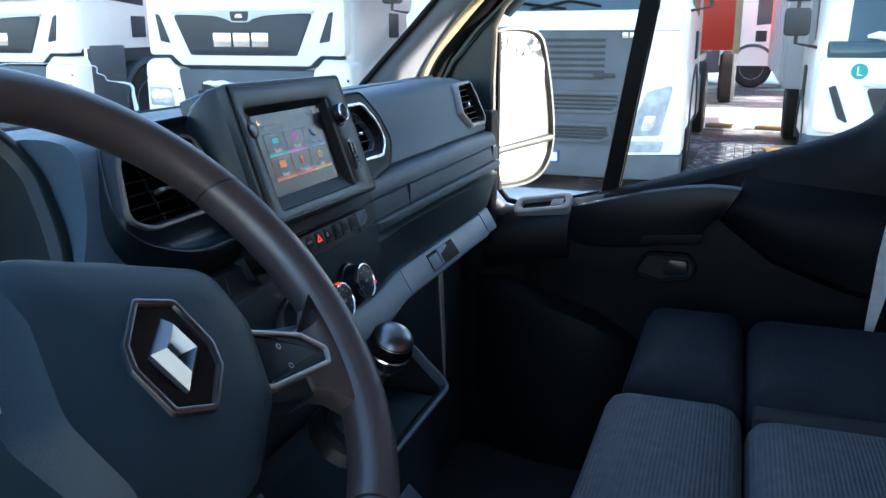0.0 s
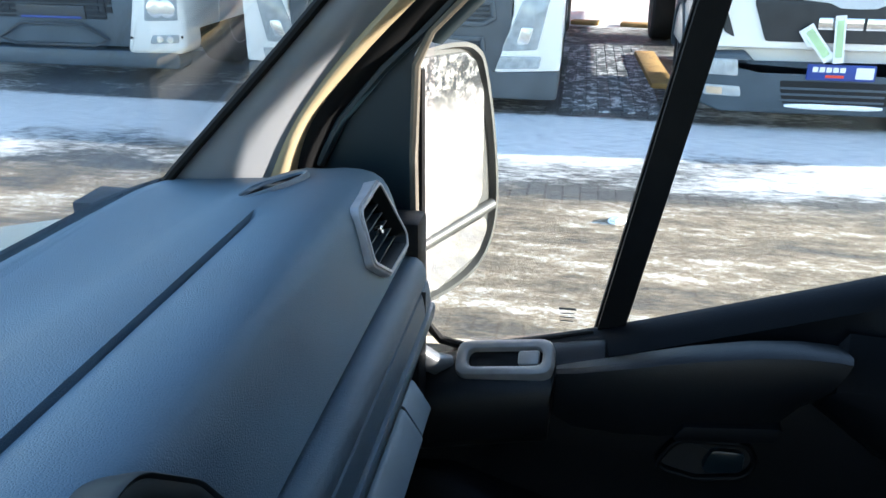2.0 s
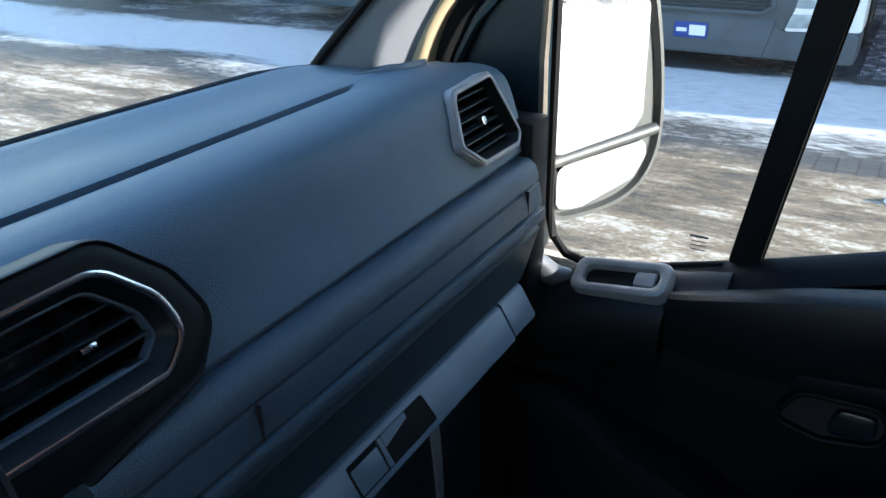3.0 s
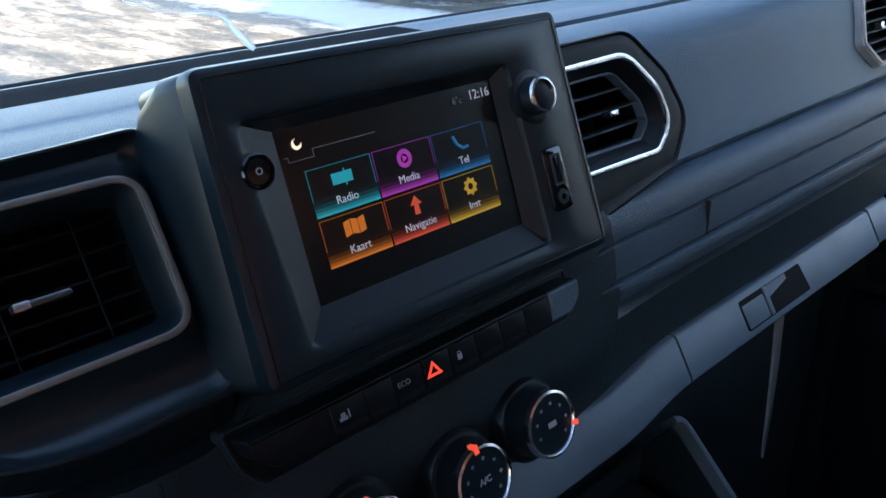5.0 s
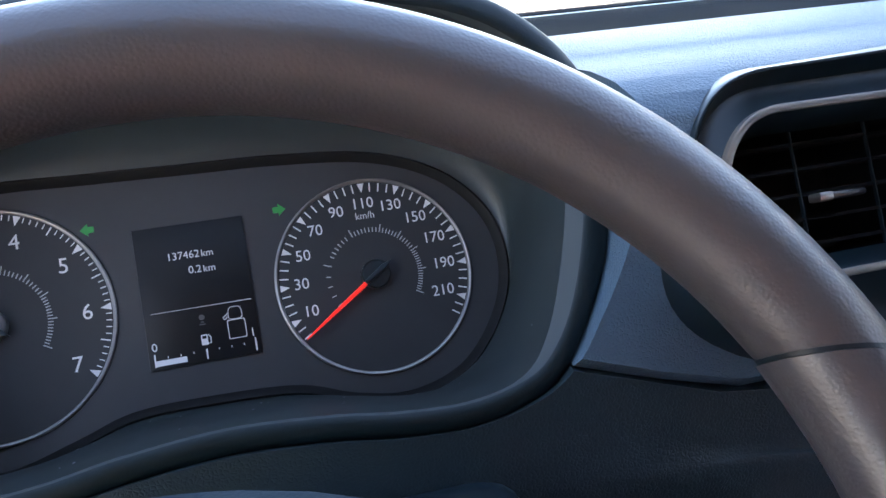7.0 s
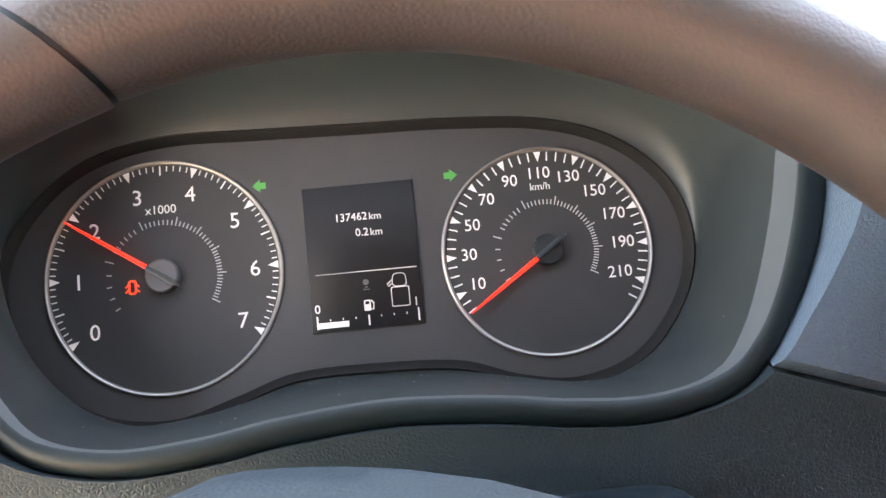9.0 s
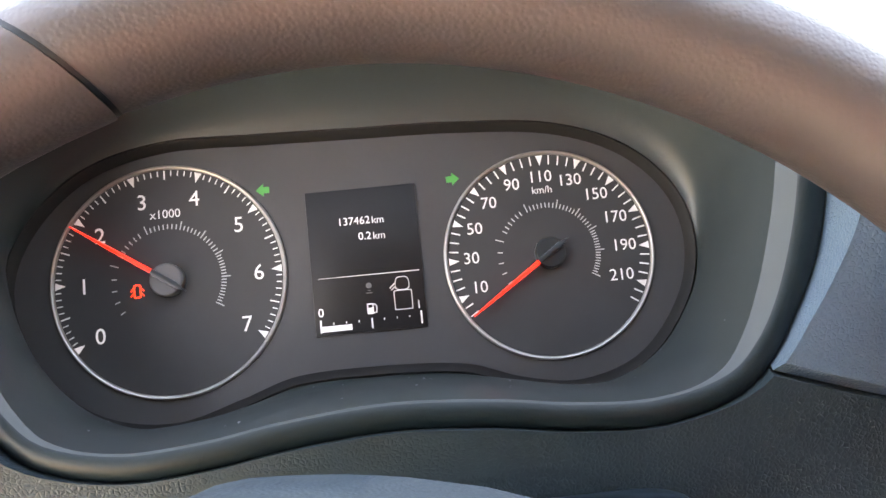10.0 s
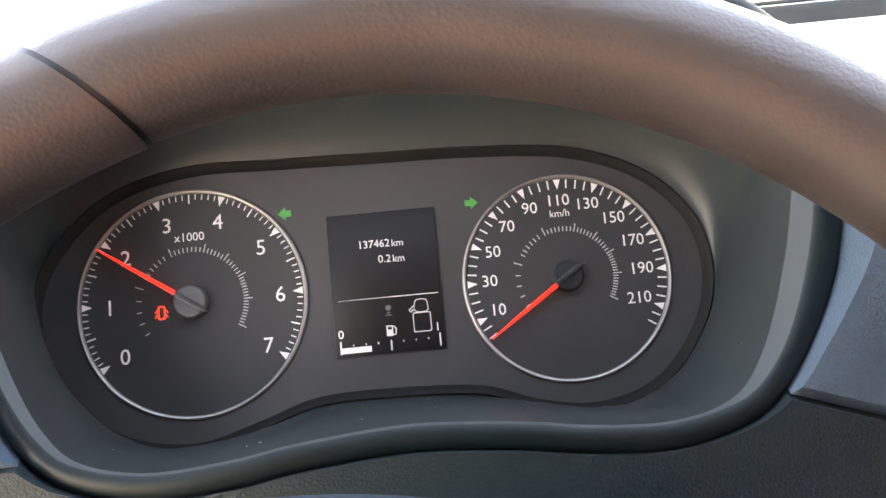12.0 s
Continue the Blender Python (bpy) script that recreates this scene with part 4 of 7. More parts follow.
bridge(bm, [[pad_shift(x, y, z) for y, z in ((0.292, 1.3080), (0.292, 1.3128), (0.287, 1.3138), (0.262, 1.3140), (0.232, 1.3142), (0.205, 1.3165), (0.198, 1.3170), (0.198, 1.3100))] for x in span(-0.78, 0.330, 25)], True, True, True)
dashp("defroster_panel", bm, M["deck"], "matt dark defroster panel under the windscreen")

# grey rail along the lower edge
def rail(x0, x1, n, name, label, drop=lambda x: 0.0):
    bm = bmesh.new()
    prof = [(0.034, 1.060), (0.027, 1.0605), (0.023, 1.0585), (0.0035, 1.026), (0.0025, 1.022), (0.005, 1.018), (0.035, 1.018)]
    rings = []
    for x in span(x0, x1, n):
        d = drop(x)
        rings.append([(x, y - 0.3 * d, z - d) for y, z in prof])
    bridge(bm, rings, True, True, True)
    return dashp(name, bm, M["rail"], label)


r1 = rail(0.392, 0.812, 12, "lower_rail", "grey plastic rail along the dash edge")
rail(-0.02, 0.389, 16, "lower_rail", "grey plastic rail below the console", lambda x: 0.012 * (1 - ease(x, 0.28, 0.389)))
rail(0.815, 0.872, 3, "rail_end", "grey end cap of the rail", lambda x: -0.003)
# switch slot in the rail; a flat dark plate stands for its deep shade
RM = pose(0.0, 0.0135, 1.0425, 90 - 31.5, 0, 0)
SLOT = rounded([(0.498, -0.0165), (0.630, -0.0165), (0.625, 0.0150), (0.498, 0.0150)], 0.003)
sub("rail_slot", plate(SLOT, RM, 0.0010, -0.002), M["slat"], r1, "dark oblong slot")
sub("slot_cover", plate(rounded([(0.500, -0.0150), (0.541, -0.0150), (0.541, 0.0095), (0.500, 0.0095)], 0.002), RM, 0.0016, -0.002, 0.0004), M["rail"], r1, "grey sliding cover")
sub("cover_edge", plate(rounded([(0.543, -0.0150), (0.549, -0.0150), (0.549, 0.0145), (0.543, 0.0145)], 0.001), RM, 0.0030, -0.002, 0.0006), M["rail"], r1)
sub("slot_ledge", plate([(0.551, 0.0020), (0.592, 0.0085), (0.592, 0.0145), (0.551, 0.0145)], RM, 0.0013, -0.002), M["rail"], r1)

# centre switch bar in its shallow recess
SB = tilted(0, -0.0145, 1.190, 18.7)
o = rounded([(-0.060, 0.014), (-0.054, -0.008), (-0.045, -0.018), (0.196, -0.018), (0.202, 0.014)], [0.002, 0.010, 0.006, 0.006, 0.002], 4)
recess = dashp("switch_recess", frame_ring(inset(o, -0.002), o, SB, -0.0175, -0.030, 0.001), M["low"], "moulded edge round the switches")
sub("recess_floor", plate(o, SB, -0.0195, -0.030), M["switch"], recess)
bar = dashp("switch_bar", plate(rounded([(-0.0565, 0.012), (-0.054, 0.001), (-0.042, -0.0085), (0.184, -0.0085), (0.194, 0.000), (0.196, 0.012)], [0.002, 0.006, 0.008, 0.008, 0.006, 0.002], 4), SB, -0.0008, -0.025, 0.0025), M["switch"], "row of black switches")
sub("bar_end", plate(rounded([(0.1642, -0.0080), (0.183, -0.0080), (0.193, 0.000), (0.195, 0.0115), (0.1642, 0.0115)], [0.001, 0.008, 0.006, 0.002, 0.001], 4), SB, 0.0008, -0.006, 0.0018), M["pad"], bar, "blue-grey end of the switch row", 20)
edges = [-0.009, 0.013, 0.0325, 0.054, 0.075, 0.0965, 0.118, 0.140, 0.163]
for a, b in zip(edges, edges[1:]):
    bt = sub("button", plate(rounded([(a + 0.0003, -0.0080), (b - 0.0003, -0.0080), (b - 0.0003, 0.0095), (a + 0.0003, 0.0095)], 0.0008, 2), SB, 0.0004, -0.004, 0.0006), M["switch"], bar)
    bm = bmesh.new()
    for k in range(3):
        box(bm, a + 0.0015, b - 0.0015, -0.0068 + 0.0011 * k, -0.0064 + 0.0011 * k, 0.0003, 0.0007, SB)
    sub("grip_rib", bm, M["black"], bar)
lettering("eco_mark", "ECO", 0.0046, SB @ pose(0.0395, 0.0022, 0.0006), M["dim_print"], bar)
bm = frame_ring([(0.0555, -0.0022), (0.0675, -0.0022), (0.0615, 0.0068)], [(0.0585, -0.0006), (0.0645, -0.0006), (0.0615, 0.0040)], SB, 0.0008, 0.0004)
sub("hazard_mark", bm, M["red_print"], bar)
bm = bmesh.new()
box(bm, 0.0803, 0.0838, -0.0005, 0.0028, 0.0004, 0.0007, SB)
frame_ring(circle(0.0015, 12, 0.0820, 0.0032), circle(0.0009, 12, 0.0820, 0.0032), SB, 0.0007, 0.0004, 0, bm)
sub("lock_mark", bm, M["dim_print"], bar)
bm = bmesh.new()
box(bm, -0.0048, 0.0002, -0.0005, 0.0013, 0.0004, 0.0007, SB)
box(bm, -0.0036, -0.0008, 0.0013, 0.0035, 0.0004, 0.0007, SB)
box(bm, 0.0012, 0.0019, -0.0005, 0.0046, 0.0004, 0.0007, SB)
sub("load_mark", bm, M["dim_print"], bar)
bm = bmesh.new()
tube(bm, [(-0.0942, 0.0068, 1.189), (-0.0936, 0.0030, 1.165), (-0.0925, -0.0016, 1.137), (-0.092, -0.0040, 1.122)], 0.0009, 6)
dashp("panel_joint", bm, M["void"])

# heater knobs
HM = tilted(0, -0.003, 1.125, 18.7)


def heater_knob(x, v, mark):
    m = HM @ pose(x, v, 0) @ Matrix.Diagonal((0.93, 0.93, 1, 1))
    k = dashp("heater_knob", turned(bmesh.new(), [(0.031, -0.02), (0.031, 0.004), (0.0285, 0.007), (0.026, 0.0075), (0.0245, 0.020), (0.024, 0.024)], m, 40), M["black"], "round black heater knob with a chrome rim")
    sub("rim", turned(bmesh.new(), [(0.0236, 0.020), (0.0246, 0.0225), (0.0240, 0.0262), (0.0222, 0.0268), (0.0212, 0.0255), (0.0208, 0.020)], m, 40), M["chrome"], k)
    sub("face", turned(bmesh.new(), [(0.0212, 0.020), (0.0212, 0.0250), (0.0195, 0.0253), (0.0001, 0.0256)], m, 32), M["smooth"], k)
    bm = bmesh.new()
    mm = m @ pose(0, 0, 0, 0, 0, mark)
    box(bm, 0.0200, 0.0258, -0.0017, 0.0017, 0.0262, 0.0272, mm)
    box(bm, 0.0246, 0.0258, -0.0017, 0.0017, 0.021, 0.0272, mm)
    sub("pointer", bm, M["orange"], k)
    bm = bmesh.new()
    for i in range(7):
        aa = radians(200 - 40 * i)
        mm = m @ pose(0.0150 * math.cos(aa), 0.0150 * math.sin(aa), 0.0256, 0, 0, math.degrees(aa))
        box(bm, -0.0013, 0.0013, -0.0005, 0.0005, 0, 0.0003, mm)
        box(bm, -0.0004, 0.0004, -0.0014, 0.0014, 0, 0.0003, mm)
    if v != -0.0225:
        box(bm, -0.004, 0.004, -0.002, 0.002, 0.0258, 0.0261, m)
    sub("knob_print", bm, M["dim_print"], k)
    return k


heater_knob(0.004, -0.016, 95)
k2 = heater_knob(0.0825, -0.0225, 95)
heater_knob(0.1475, -0.0155, -20)
lettering("cooling_mark", "A/C", 0.0060, HM @ pose(0.0825, -0.0225, 0.0262), M["dim_print"], k2)

# ---- display unit ----
disp = thing("infotainment_display", "black dashboard display unit with lit menu tiles", "display", (0.09, 0.03, 1.22))
DISP_AT = (0.09, 0.03, 1.22)
dispp = apart_of(disp, DISP_AT)
FM = tilted(0, -0.0135, 1.245, 19.5)
SM = tilted(0, 0, 1.25, 18.7)
fo = rounded([(-0.045, -0.021), (0.215, -0.023), (0.2125, 0.1322), (-0.0395, 0.1350)], 0.008, 5)
fi = rounded([(-0.014, -0.005), (0.162, -0.006), (0.160, 0.105), (-0.020, 0.106)], 0.004, 5)
body = dispp("frame", frame_ring(fo, fi, FM, 0.0, -0.06, 0.0042, None, -0.010), M["smooth"], "wide black surround")
bm = bmesh.new()
# back of the unit tapering into the dash top
rings = [[FM @ Vector((x, y, -0.012)) for x, y in fo], [FM @ Vector((x * 1.0 + (0.006 if x > 0.1 else -0.006), y, -0.022)) for x, y in fo], [FM @ Vector((x + (0.009 if x > 0.1 else -0.010), y * 0.93, -0.042)) for x, y in fo], [FM @ Vector((x + (0.008 if x > 0.1 else -0.012), y * 0.70, -0.075)) for x, y in fo], [FM @ Vector((x * 0.98, y * 0.42 - 0.005, -0.12)) for x, y in inset(fo, 0.006)]]
bridge(bm, rings, True, False, True)
dispp("back_shell", bm, M["smooth"])
dispp("frame_border", frame_ring(inset(fo, 0.0052), inset(fo, 0.0060), FM, 0.0005, -0.004, 0.0002), M["gloss"], "fine raised line round the surround")
bm = bmesh.new()
si = [(0.0, 0.0), (0.152, 0.0), (0.152, 0.090), (0.0, 0.090)]
fi4 = [(-0.014, -0.005), (0.162, -0.006), (0.160, 0.105), (-0.020, 0.106)]
bridge(bm, [[FM @ Vector((x, y, -0.004)) for x, y in fi4], [SM @ Vector((x, y, -0.0005)) for x, y in si]])
dispp("screen_funnel", bm, M["black"], "sloping recess round the screen", 20)
bm = bmesh.new()
plate([(-0.001, -0.001), (0.153, -0.001), (0.153, 0.091), (-0.001, 0.091)], SM, -0.001, -0.004, 0, bm)
screen = dispp("screen", bm, mat("screen_glass", (0.004, 0.005, 0.005), 0.21, vary=0.05, vsize=0.1, spec=0.75), "glossy dark screen")
TILES = [("Radio", (0.02, 0.42, 0.45)), ("Media", (0.45, 0.05, 0.40)), ("Tel", (0.02, 0.16, 0.34)), ("Kaart", (0.75, 0.20, 0.02)), ("Navigatie", (0.75, 0.09, 0.04)), ("Inst", (0.62, 0.36, 0.03))]
for i, (word, col) in enumerate(TILES):
    cx, cy = 0.0325 + 0.0424 * (i % 3), (0.0550 if i < 3 else 0.0283)
    w, h = 0.0206, 0.0125
    em = mat("tile_" + word.lower(), col, 0.21, spec=0.75, emit=0.052)
    tones = [mat("tile_" + str(j) + "_" + word.lower(), tuple(c * f for c in col), 0.21, spec=0.75, emit=0.055) for j, f in enumerate((0.55, 0.26, 0.10, 0.03))]
    tile = sub("menu_tile", plate([(cx - w, cy - h), (cx + w, cy - h), (cx + w, cy + h), (cx - w, cy + h)], SM, -0.0006, -0.001), mat("tile_dark_" + word.lower(), tuple(0.003 + c * 0.012 for c in col), 0.21, spec=0.75), screen)
    sub("tile_edge", frame_ring([(cx - w, cy - h), (cx + w, cy - h), (cx + w, cy + h), (cx - w, cy + h)], [(cx - w + 0.0004, cy - h + 0.0004), (cx + w - 0.0004, cy - h + 0.0004), (cx + w - 0.0004, cy + h - 0.0004), (cx - w + 0.0004, cy + h - 0.0004)], SM, -0.0004, -0.0006), tones[0], screen)
    for y0, y1, tone in ((0.0, 0.0013, em), (0.0013, 0.0028, tones[0]), (0.0028, 0.0046, tones[1]), (0.0046, 0.0066, tones[2]), (0.0066, 0.0090, tones[3])):
        sub("tile_glow", plate([(cx - w, cy - h + y0), (cx + w, cy - h + y0), (cx + w, cy - h + y1), (cx - w, cy - h + y1)], SM, -0.00035, -0.0006), tone, screen)
    lettering("tile_word", word, 0.0062, SM @ pose(cx, cy - 0.0064, 0.0), M["white_print"], screen, depth=0.0001)
    bm = bmesh.new()
    q = SM @ pose(cx, cy + 0.0045, -0.0002)
    if i == 0:
        box(bm, -0.0065, 0.0065, -0.003, 0.003, 0, 0.0002, q)
        box(bm, 0.0015, 0.0022, -0.0045, 0.0045, 0, 0.0003, q)
    elif i == 1:
        frame_ring(circle(0.0052, 20), circle(0.0026, 20), q, 0.0002, 0, 0, bm)
        plate([(-0.0012, -0.002), (0.002, 0), (-0.0012, 0.002)], q, 0.0002, 0, 0, bm)
    elif i == 2:
        tube(bm, [q @ Vector(p) for p in ((-0.005, 0.004, 0.0005), (-0.003, -0.001, 0.0005), (0.001, -0.004, 0.0005), (0.005, -0.0035, 0.0005))], 0.0009, 6)
    elif i == 3:
        for k in range(3):
            plate([(-0.007 + 0.0047 * k, -0.004 + 0.001 * (k % 2)), (-0.0028 + 0.0047 * k, -0.004 + 0.001 * ((k + 1) % 2)), (-0.0028 + 0.0047 * k, 0.004 + 0.001 * ((k + 1) % 2)), (-0.007 + 0.0047 * k, 0.004 + 0.001 * (k % 2))], q, 0.0002, 0, 0, bm)
    elif i == 4:
        plate([(-0.002, -0.005), (0.002, -0.005), (0.0015, 0.0005), (0.0042, 0.0005), (0, 0.0055), (-0.0042, 0.0005), (-0.0015, 0.0005)], q, 0.0002, 0, 0, bm)
    else:
        gear = [(r * math.cos(2 * math.pi * k / 32), r * math.sin(2 * math.pi * k / 32)) for k in range(32) for r in ((0.0054,) if k % 4 < 2 else (0.0042,))]
        frame_ring(gear, circle(0.0020, 32), q, 0.0002, 0, 0, bm)
    sub("tile_icon", bm, em, screen)
lettering("clock_digits", "12:16", 0.0078, SM @ pose(0.1405, 0.0835, 0.0), M["white_print"], screen, depth=0.0001)
lettering("temperature", "6\u00b0c", 0.0058, SM @ pose(0.1225, 0.0825, 0.0), M["dim_print"], screen, depth=0.0001)
bm = bmesh.new()
moon = [(0.0028 * math.cos(a), 0.0028 * math.sin(a)) for a in [radians(100 + 260 * k / 14) for k in range(15)]] + [(0.0006 + 0.0022 * math.cos(a), 0.0011 + 0.0022 * math.sin(a)) for a in [radians(340 - 230 * k / 10) for k in range(11)]]
plate(moon, SM @ pose(0.0115, 0.0815, -0.0005), 0.0004, 0, 0, bm)
sub("moon_icon", bm, mat("moon_cream", (0.8, 0.65, 0.45), 0.4, emit=0.2), screen)
bm = bmesh.new()
for a, b in (((0.002, 0.076), (0.0045, 0.076)), ((0.0045, 0.0735), (0.0045, 0.076)), ((0.0045, 0.0735), (0.0195, 0.0735)), ((0.0195, 0.0735), (0.0195, 0.0775)), ((0.0195, 0.0775), (0.06, 0.0775))):
    tube(bm, [SM @ Vector((*a, 0)), SM @ Vector((*b, 0))], 0.00018, 4)
sub("status_line", bm, M["dim_print"], screen)
# round button, volume knob, socket
KM = FM @ pose(-0.0185, 0.083, 0)
kb = dispp("power_button", turned(bmesh.new(), [(0.0088, -0.004), (0.0088, 0.0006), (0.0078, 0.0014), (0.0076, -0.002), (0.0066, -0.002), (0.0062, 0.0008), (0.0001, 0.0012)], KM, 28), M["gloss"], "round black button")
bm = bmesh.new()
frame_ring(circle(0.0018, 16), circle(0.0012, 16), KM, 0.0016, 0.0011, 0, bm)
sub("button_mark", bm, M["dim_print"], kb)
VM = FM @ pose(0.1745, 0.0825, 0)
vk = dispp("volume_knob", turned(bmesh.new(), [(0.0165, -0.004), (0.0165, 0.0002), (0.0150, 0.0012), (0.0118, 0.001), (0.0113, 0.006), (0.0108, 0.0085)], VM, 36), M["black"], "black volume knob with a chrome ring")
sub("rim", turned(bmesh.new(), [(0.0104, 0.0070), (0.0112, 0.0085), (0.0106, 0.0102), (0.0092, 0.0106), (0.0086, 0.0092), (0.0084, 0.0070)], VM, 36), M["chrome"], vk)
sub("face", turned(bmesh.new(), [(0.0088, 0.0070), (0.0086, 0.0088), (0.004, 0.0098), (0.0001, 0.0102)], VM, 28), M["switch"], vk)
UM = FM @ pose(0.1785, 0.030, 0)
us = dispp("media_socket", plate(rounded([(-0.009, -0.020), (0.009, -0.020), (0.009, 0.020), (-0.009, 0.020)], 0.0045), UM, 0.0022, -0.002, 0.0012), M["gloss"], "black media socket plate")
bm = bmesh.new()
frame_ring(rounded([(-0.0045, -0.004), (0.0045, -0.004), (0.0045, 0.0155), (-0.0045, 0.0155)], 0.001, 3), rounded([(-0.0030, -0.0025), (0.0030, -0.0025), (0.0030, 0.014), (-0.0030, 0.014)], 0.0006, 3), UM, 0.0032, 0.002, 0, bm)
sub("usb_slot", bm, M["smooth"], us)
sub("jack", turned(bmesh.new(), [(0.0048, 0.002), (0.0045, 0.0034), (0.0022, 0.0034), (0.0020, 0.0015)], UM @ pose(0, -0.0115, 0), 20), M["black"], us)

# ---- instrument cluster ----
clus = thing("instrument_cluster", "instrument cluster with two dials and a small screen", "instruments", (-0.4195, 0.17, 1.2))
CLUS_AT = (-0.4195, 0.17, 1.2)
clusp = apart_of(clus, CLUS_AT)
cface = clusp("face_plate", plate(inset(PLATE, -0.003), CM, 0.0, -0.02), M["plate"], "matt dark grey face plate")


def dial(name, c, start, end, count, minor, words, word_r, word_size, sub_word, hub_r, needle_at, label, long_every, shift, unit_r, hub_mat):
    cx, cy, r = c
    m = CM @ pose(cx, cy, 0)
    d = clusp(name, turned(bmesh.new(), [(r - 0.0012, -0.002), (r - 0.0012, 0.0006), (0.0001, 0.0006)], m, 72), M["dial"], label)
    sub("ring", turned(bmesh.new(), [(r - 0.0014, 0.0), (r - 0.0008, 0.0018), (r, 0.0022), (r + 0.0007, 0.0018), (r + 0.0010, 0.0)], m, 96, False), M["dial_ring"], d, "thin satin metal ring")
    bm = bmesh.new()
    total = count * minor
    for k in range(total + 1):
        a = start + (end - start) * k / total
        mm = m @ pose(0, 0, 0.0007, 0, 0, a)
        if k % minor == 0 and long_every(k // minor) == 2:
            plate([(r - 0.0070, 0), (r - 0.0017, -0.0019), (r - 0.0017, 0.0019)], mm, 0.0002, 0, 0, bm)
        elif (k % minor == 0) or (minor % 2 == 0 and k % (minor // 2) == 0):
            box(bm, r - 0.0066, r - 0.0018, -0.00036, 0.00036, 0, 0.0002, mm)
        else:
            box(bm, r - 0.0046, r - 0.0018, -0.00026, 0.00026, 0, 0.0002, mm)
    sub("scale_ring", bm, M["dial_print"], d)
    # fine inner scale: a few wide steps, then ever closer marks
    bm = bmesh.new()
    fr = r * 0.45
    steps = [0, 12, 24, 36, 49] + [60 + 5.6 * j for j in range(6)] + [96 + 4.4 * j for j in range(8)] + [131 + 4.0 * j for j in range(12)] + [179 + 3.1 * j for j in range(18)]
    for j, da in enumerate(steps):
        w = 0.0046 if j in (4, 11, 19, 25, 31, 39, 48) else 0.0026
        mm = m @ pose(0, 0, 0.0007, 0, 0, start - 2 - da * 1.04)
        box(bm, fr, fr + w, -0.00028, 0.00028, 0, 0.0002, mm)
    sub("inner_scale", bm, M["inner_print"], d)
    for k, word in words:
        a = radians(start + (end - start) * k / count)
        lettering("numeral", word, word_size, m @ pose(shift[0] + word_r * math.cos(a), shift[1] + word_r * math.sin(a), 0.0009), M["dial_print"], d, depth=0.0001)
    lettering("unit", sub_word[0], sub_word[1], m @ pose(0, unit_r, 0.0009), M["dial_print"], d, depth=0.0001)
    nm = m @ pose(0, 0, 0.004, 0, 0, needle_at)
    hub = sub("hub", turned(bmesh.new(), [(hub_r, 0.001), (hub_r, 0.006), (hub_r - 0.0008, 0.0068), (0.0001, 0.0070)], m, 32), hub_mat, d, "round needle hub")
    bm = bmesh.new()
    rings = [[nm @ Vector(p) for p in ((x, -w, 0.001), (x, w, 0.001), (x, w * 0.6, 0.0028), (x, -w * 0.6, 0.0028))] for x, w in ((hub_r * 0.95, 0.0013), (r * 0.6, 0.0010), (r - 0.0026, 0.0004))]
    bridge(bm, rings, True, True, True)
    sub("needle", bm, M["needle"], d, "orange-red needle")
    bm = bmesh.new()
    plate([(-hub_r * 1.45, 0.0), (-hub_r * 0.7, -0.0016), (hub_r * 0.98, -0.0014), (hub_r * 0.98, 0.0014), (-hub_r * 0.7, 0.0016)], nm, 0.0046, 0.0028, 0.0003, bm)
    sub("needle_stem", bm, M["smooth"], d)
    return d


dial("tachometer", TACH, 213, -34.4, 7, 10, [(k, str(k)) for k in range(8)], 0.0446, 0.0114, ("x1000", 0.0064), 0.0085, 213 - 35.3 * 1.9, "round rev counter with white numerals", lambda k: 2, (0.0014, -0.0012), 0.0346, M["hub"])
dial("speedometer", SPEED, 213, -34, 22, 2, [(k, str(k * 10)) for k in range(1, 22, 2)], 0.0400, 0.0086, ("km/h", 0.0054), 0.0080, 214, "round speedometer with white numerals", lambda k: 2 if k % 2 == 1 else 1, (-0.0006, 0.0008), 0.0338, M["black"])
# small screen
lcd = clusp("trip_screen", plate([(-0.0287, -0.0375), (0.0287, -0.0375), (0.0287, 0.0375), (-0.0287, 0.0375)], CM, 0.0012, -0.001, 0.0003), M["lcd"], "dark trip computer screen")
lettering("odometer", "137462", 0.0057, CM @ pose(0.0040, 0.0203, 0.0014), M["dial_print"], lcd, "RIGHT", 0.0001)
lettering("odometer_unit", "km", 0.0053, CM @ pose(0.0046, 0.0200, 0.0014), M["dial_print"], lcd, "LEFT", 0.0001)
lettering("trip", "0.2", 0.0057, CM @ pose(0.0040, 0.0120, 0.0014), M["dial_print"], lcd, "RIGHT", 0.0001)
lettering("trip_unit", "km", 0.0053, CM @ pose(0.0046, 0.0117, 0.0014), M["dial_print"], lcd, "LEFT", 0.0001)
bm = bmesh.new()
plate([(-0.0250, -0.0081), (0.0268, -0.0085), (0.0268, -0.0080), (-0.0250, -0.0080)], CM, 0.0015, 0.0012, 0, bm)
box(bm, -0.0258, -0.0100, -0.0355, -0.0326, 0.0012, 0.0015, CM)
for x, h in ((-0.0258, 0.0066), (0.0004, 0.0052), (0.0258, 0.0066)):
    box(bm, x - 0.0004, x + 0.0004, -0.0358, -0.0358 + h, 0.0012, 0.0015, CM)
for k in range(1, 8):
    box(bm, -0.0260 + 0.0065 * k, -0.0255 + 0.0065 * k, -0.0320, -0.0310, 0.0012, 0.0015, CM)
sub("fuel_gauge", bm, M["dial_print"], lcd)
bm = bmesh.new()
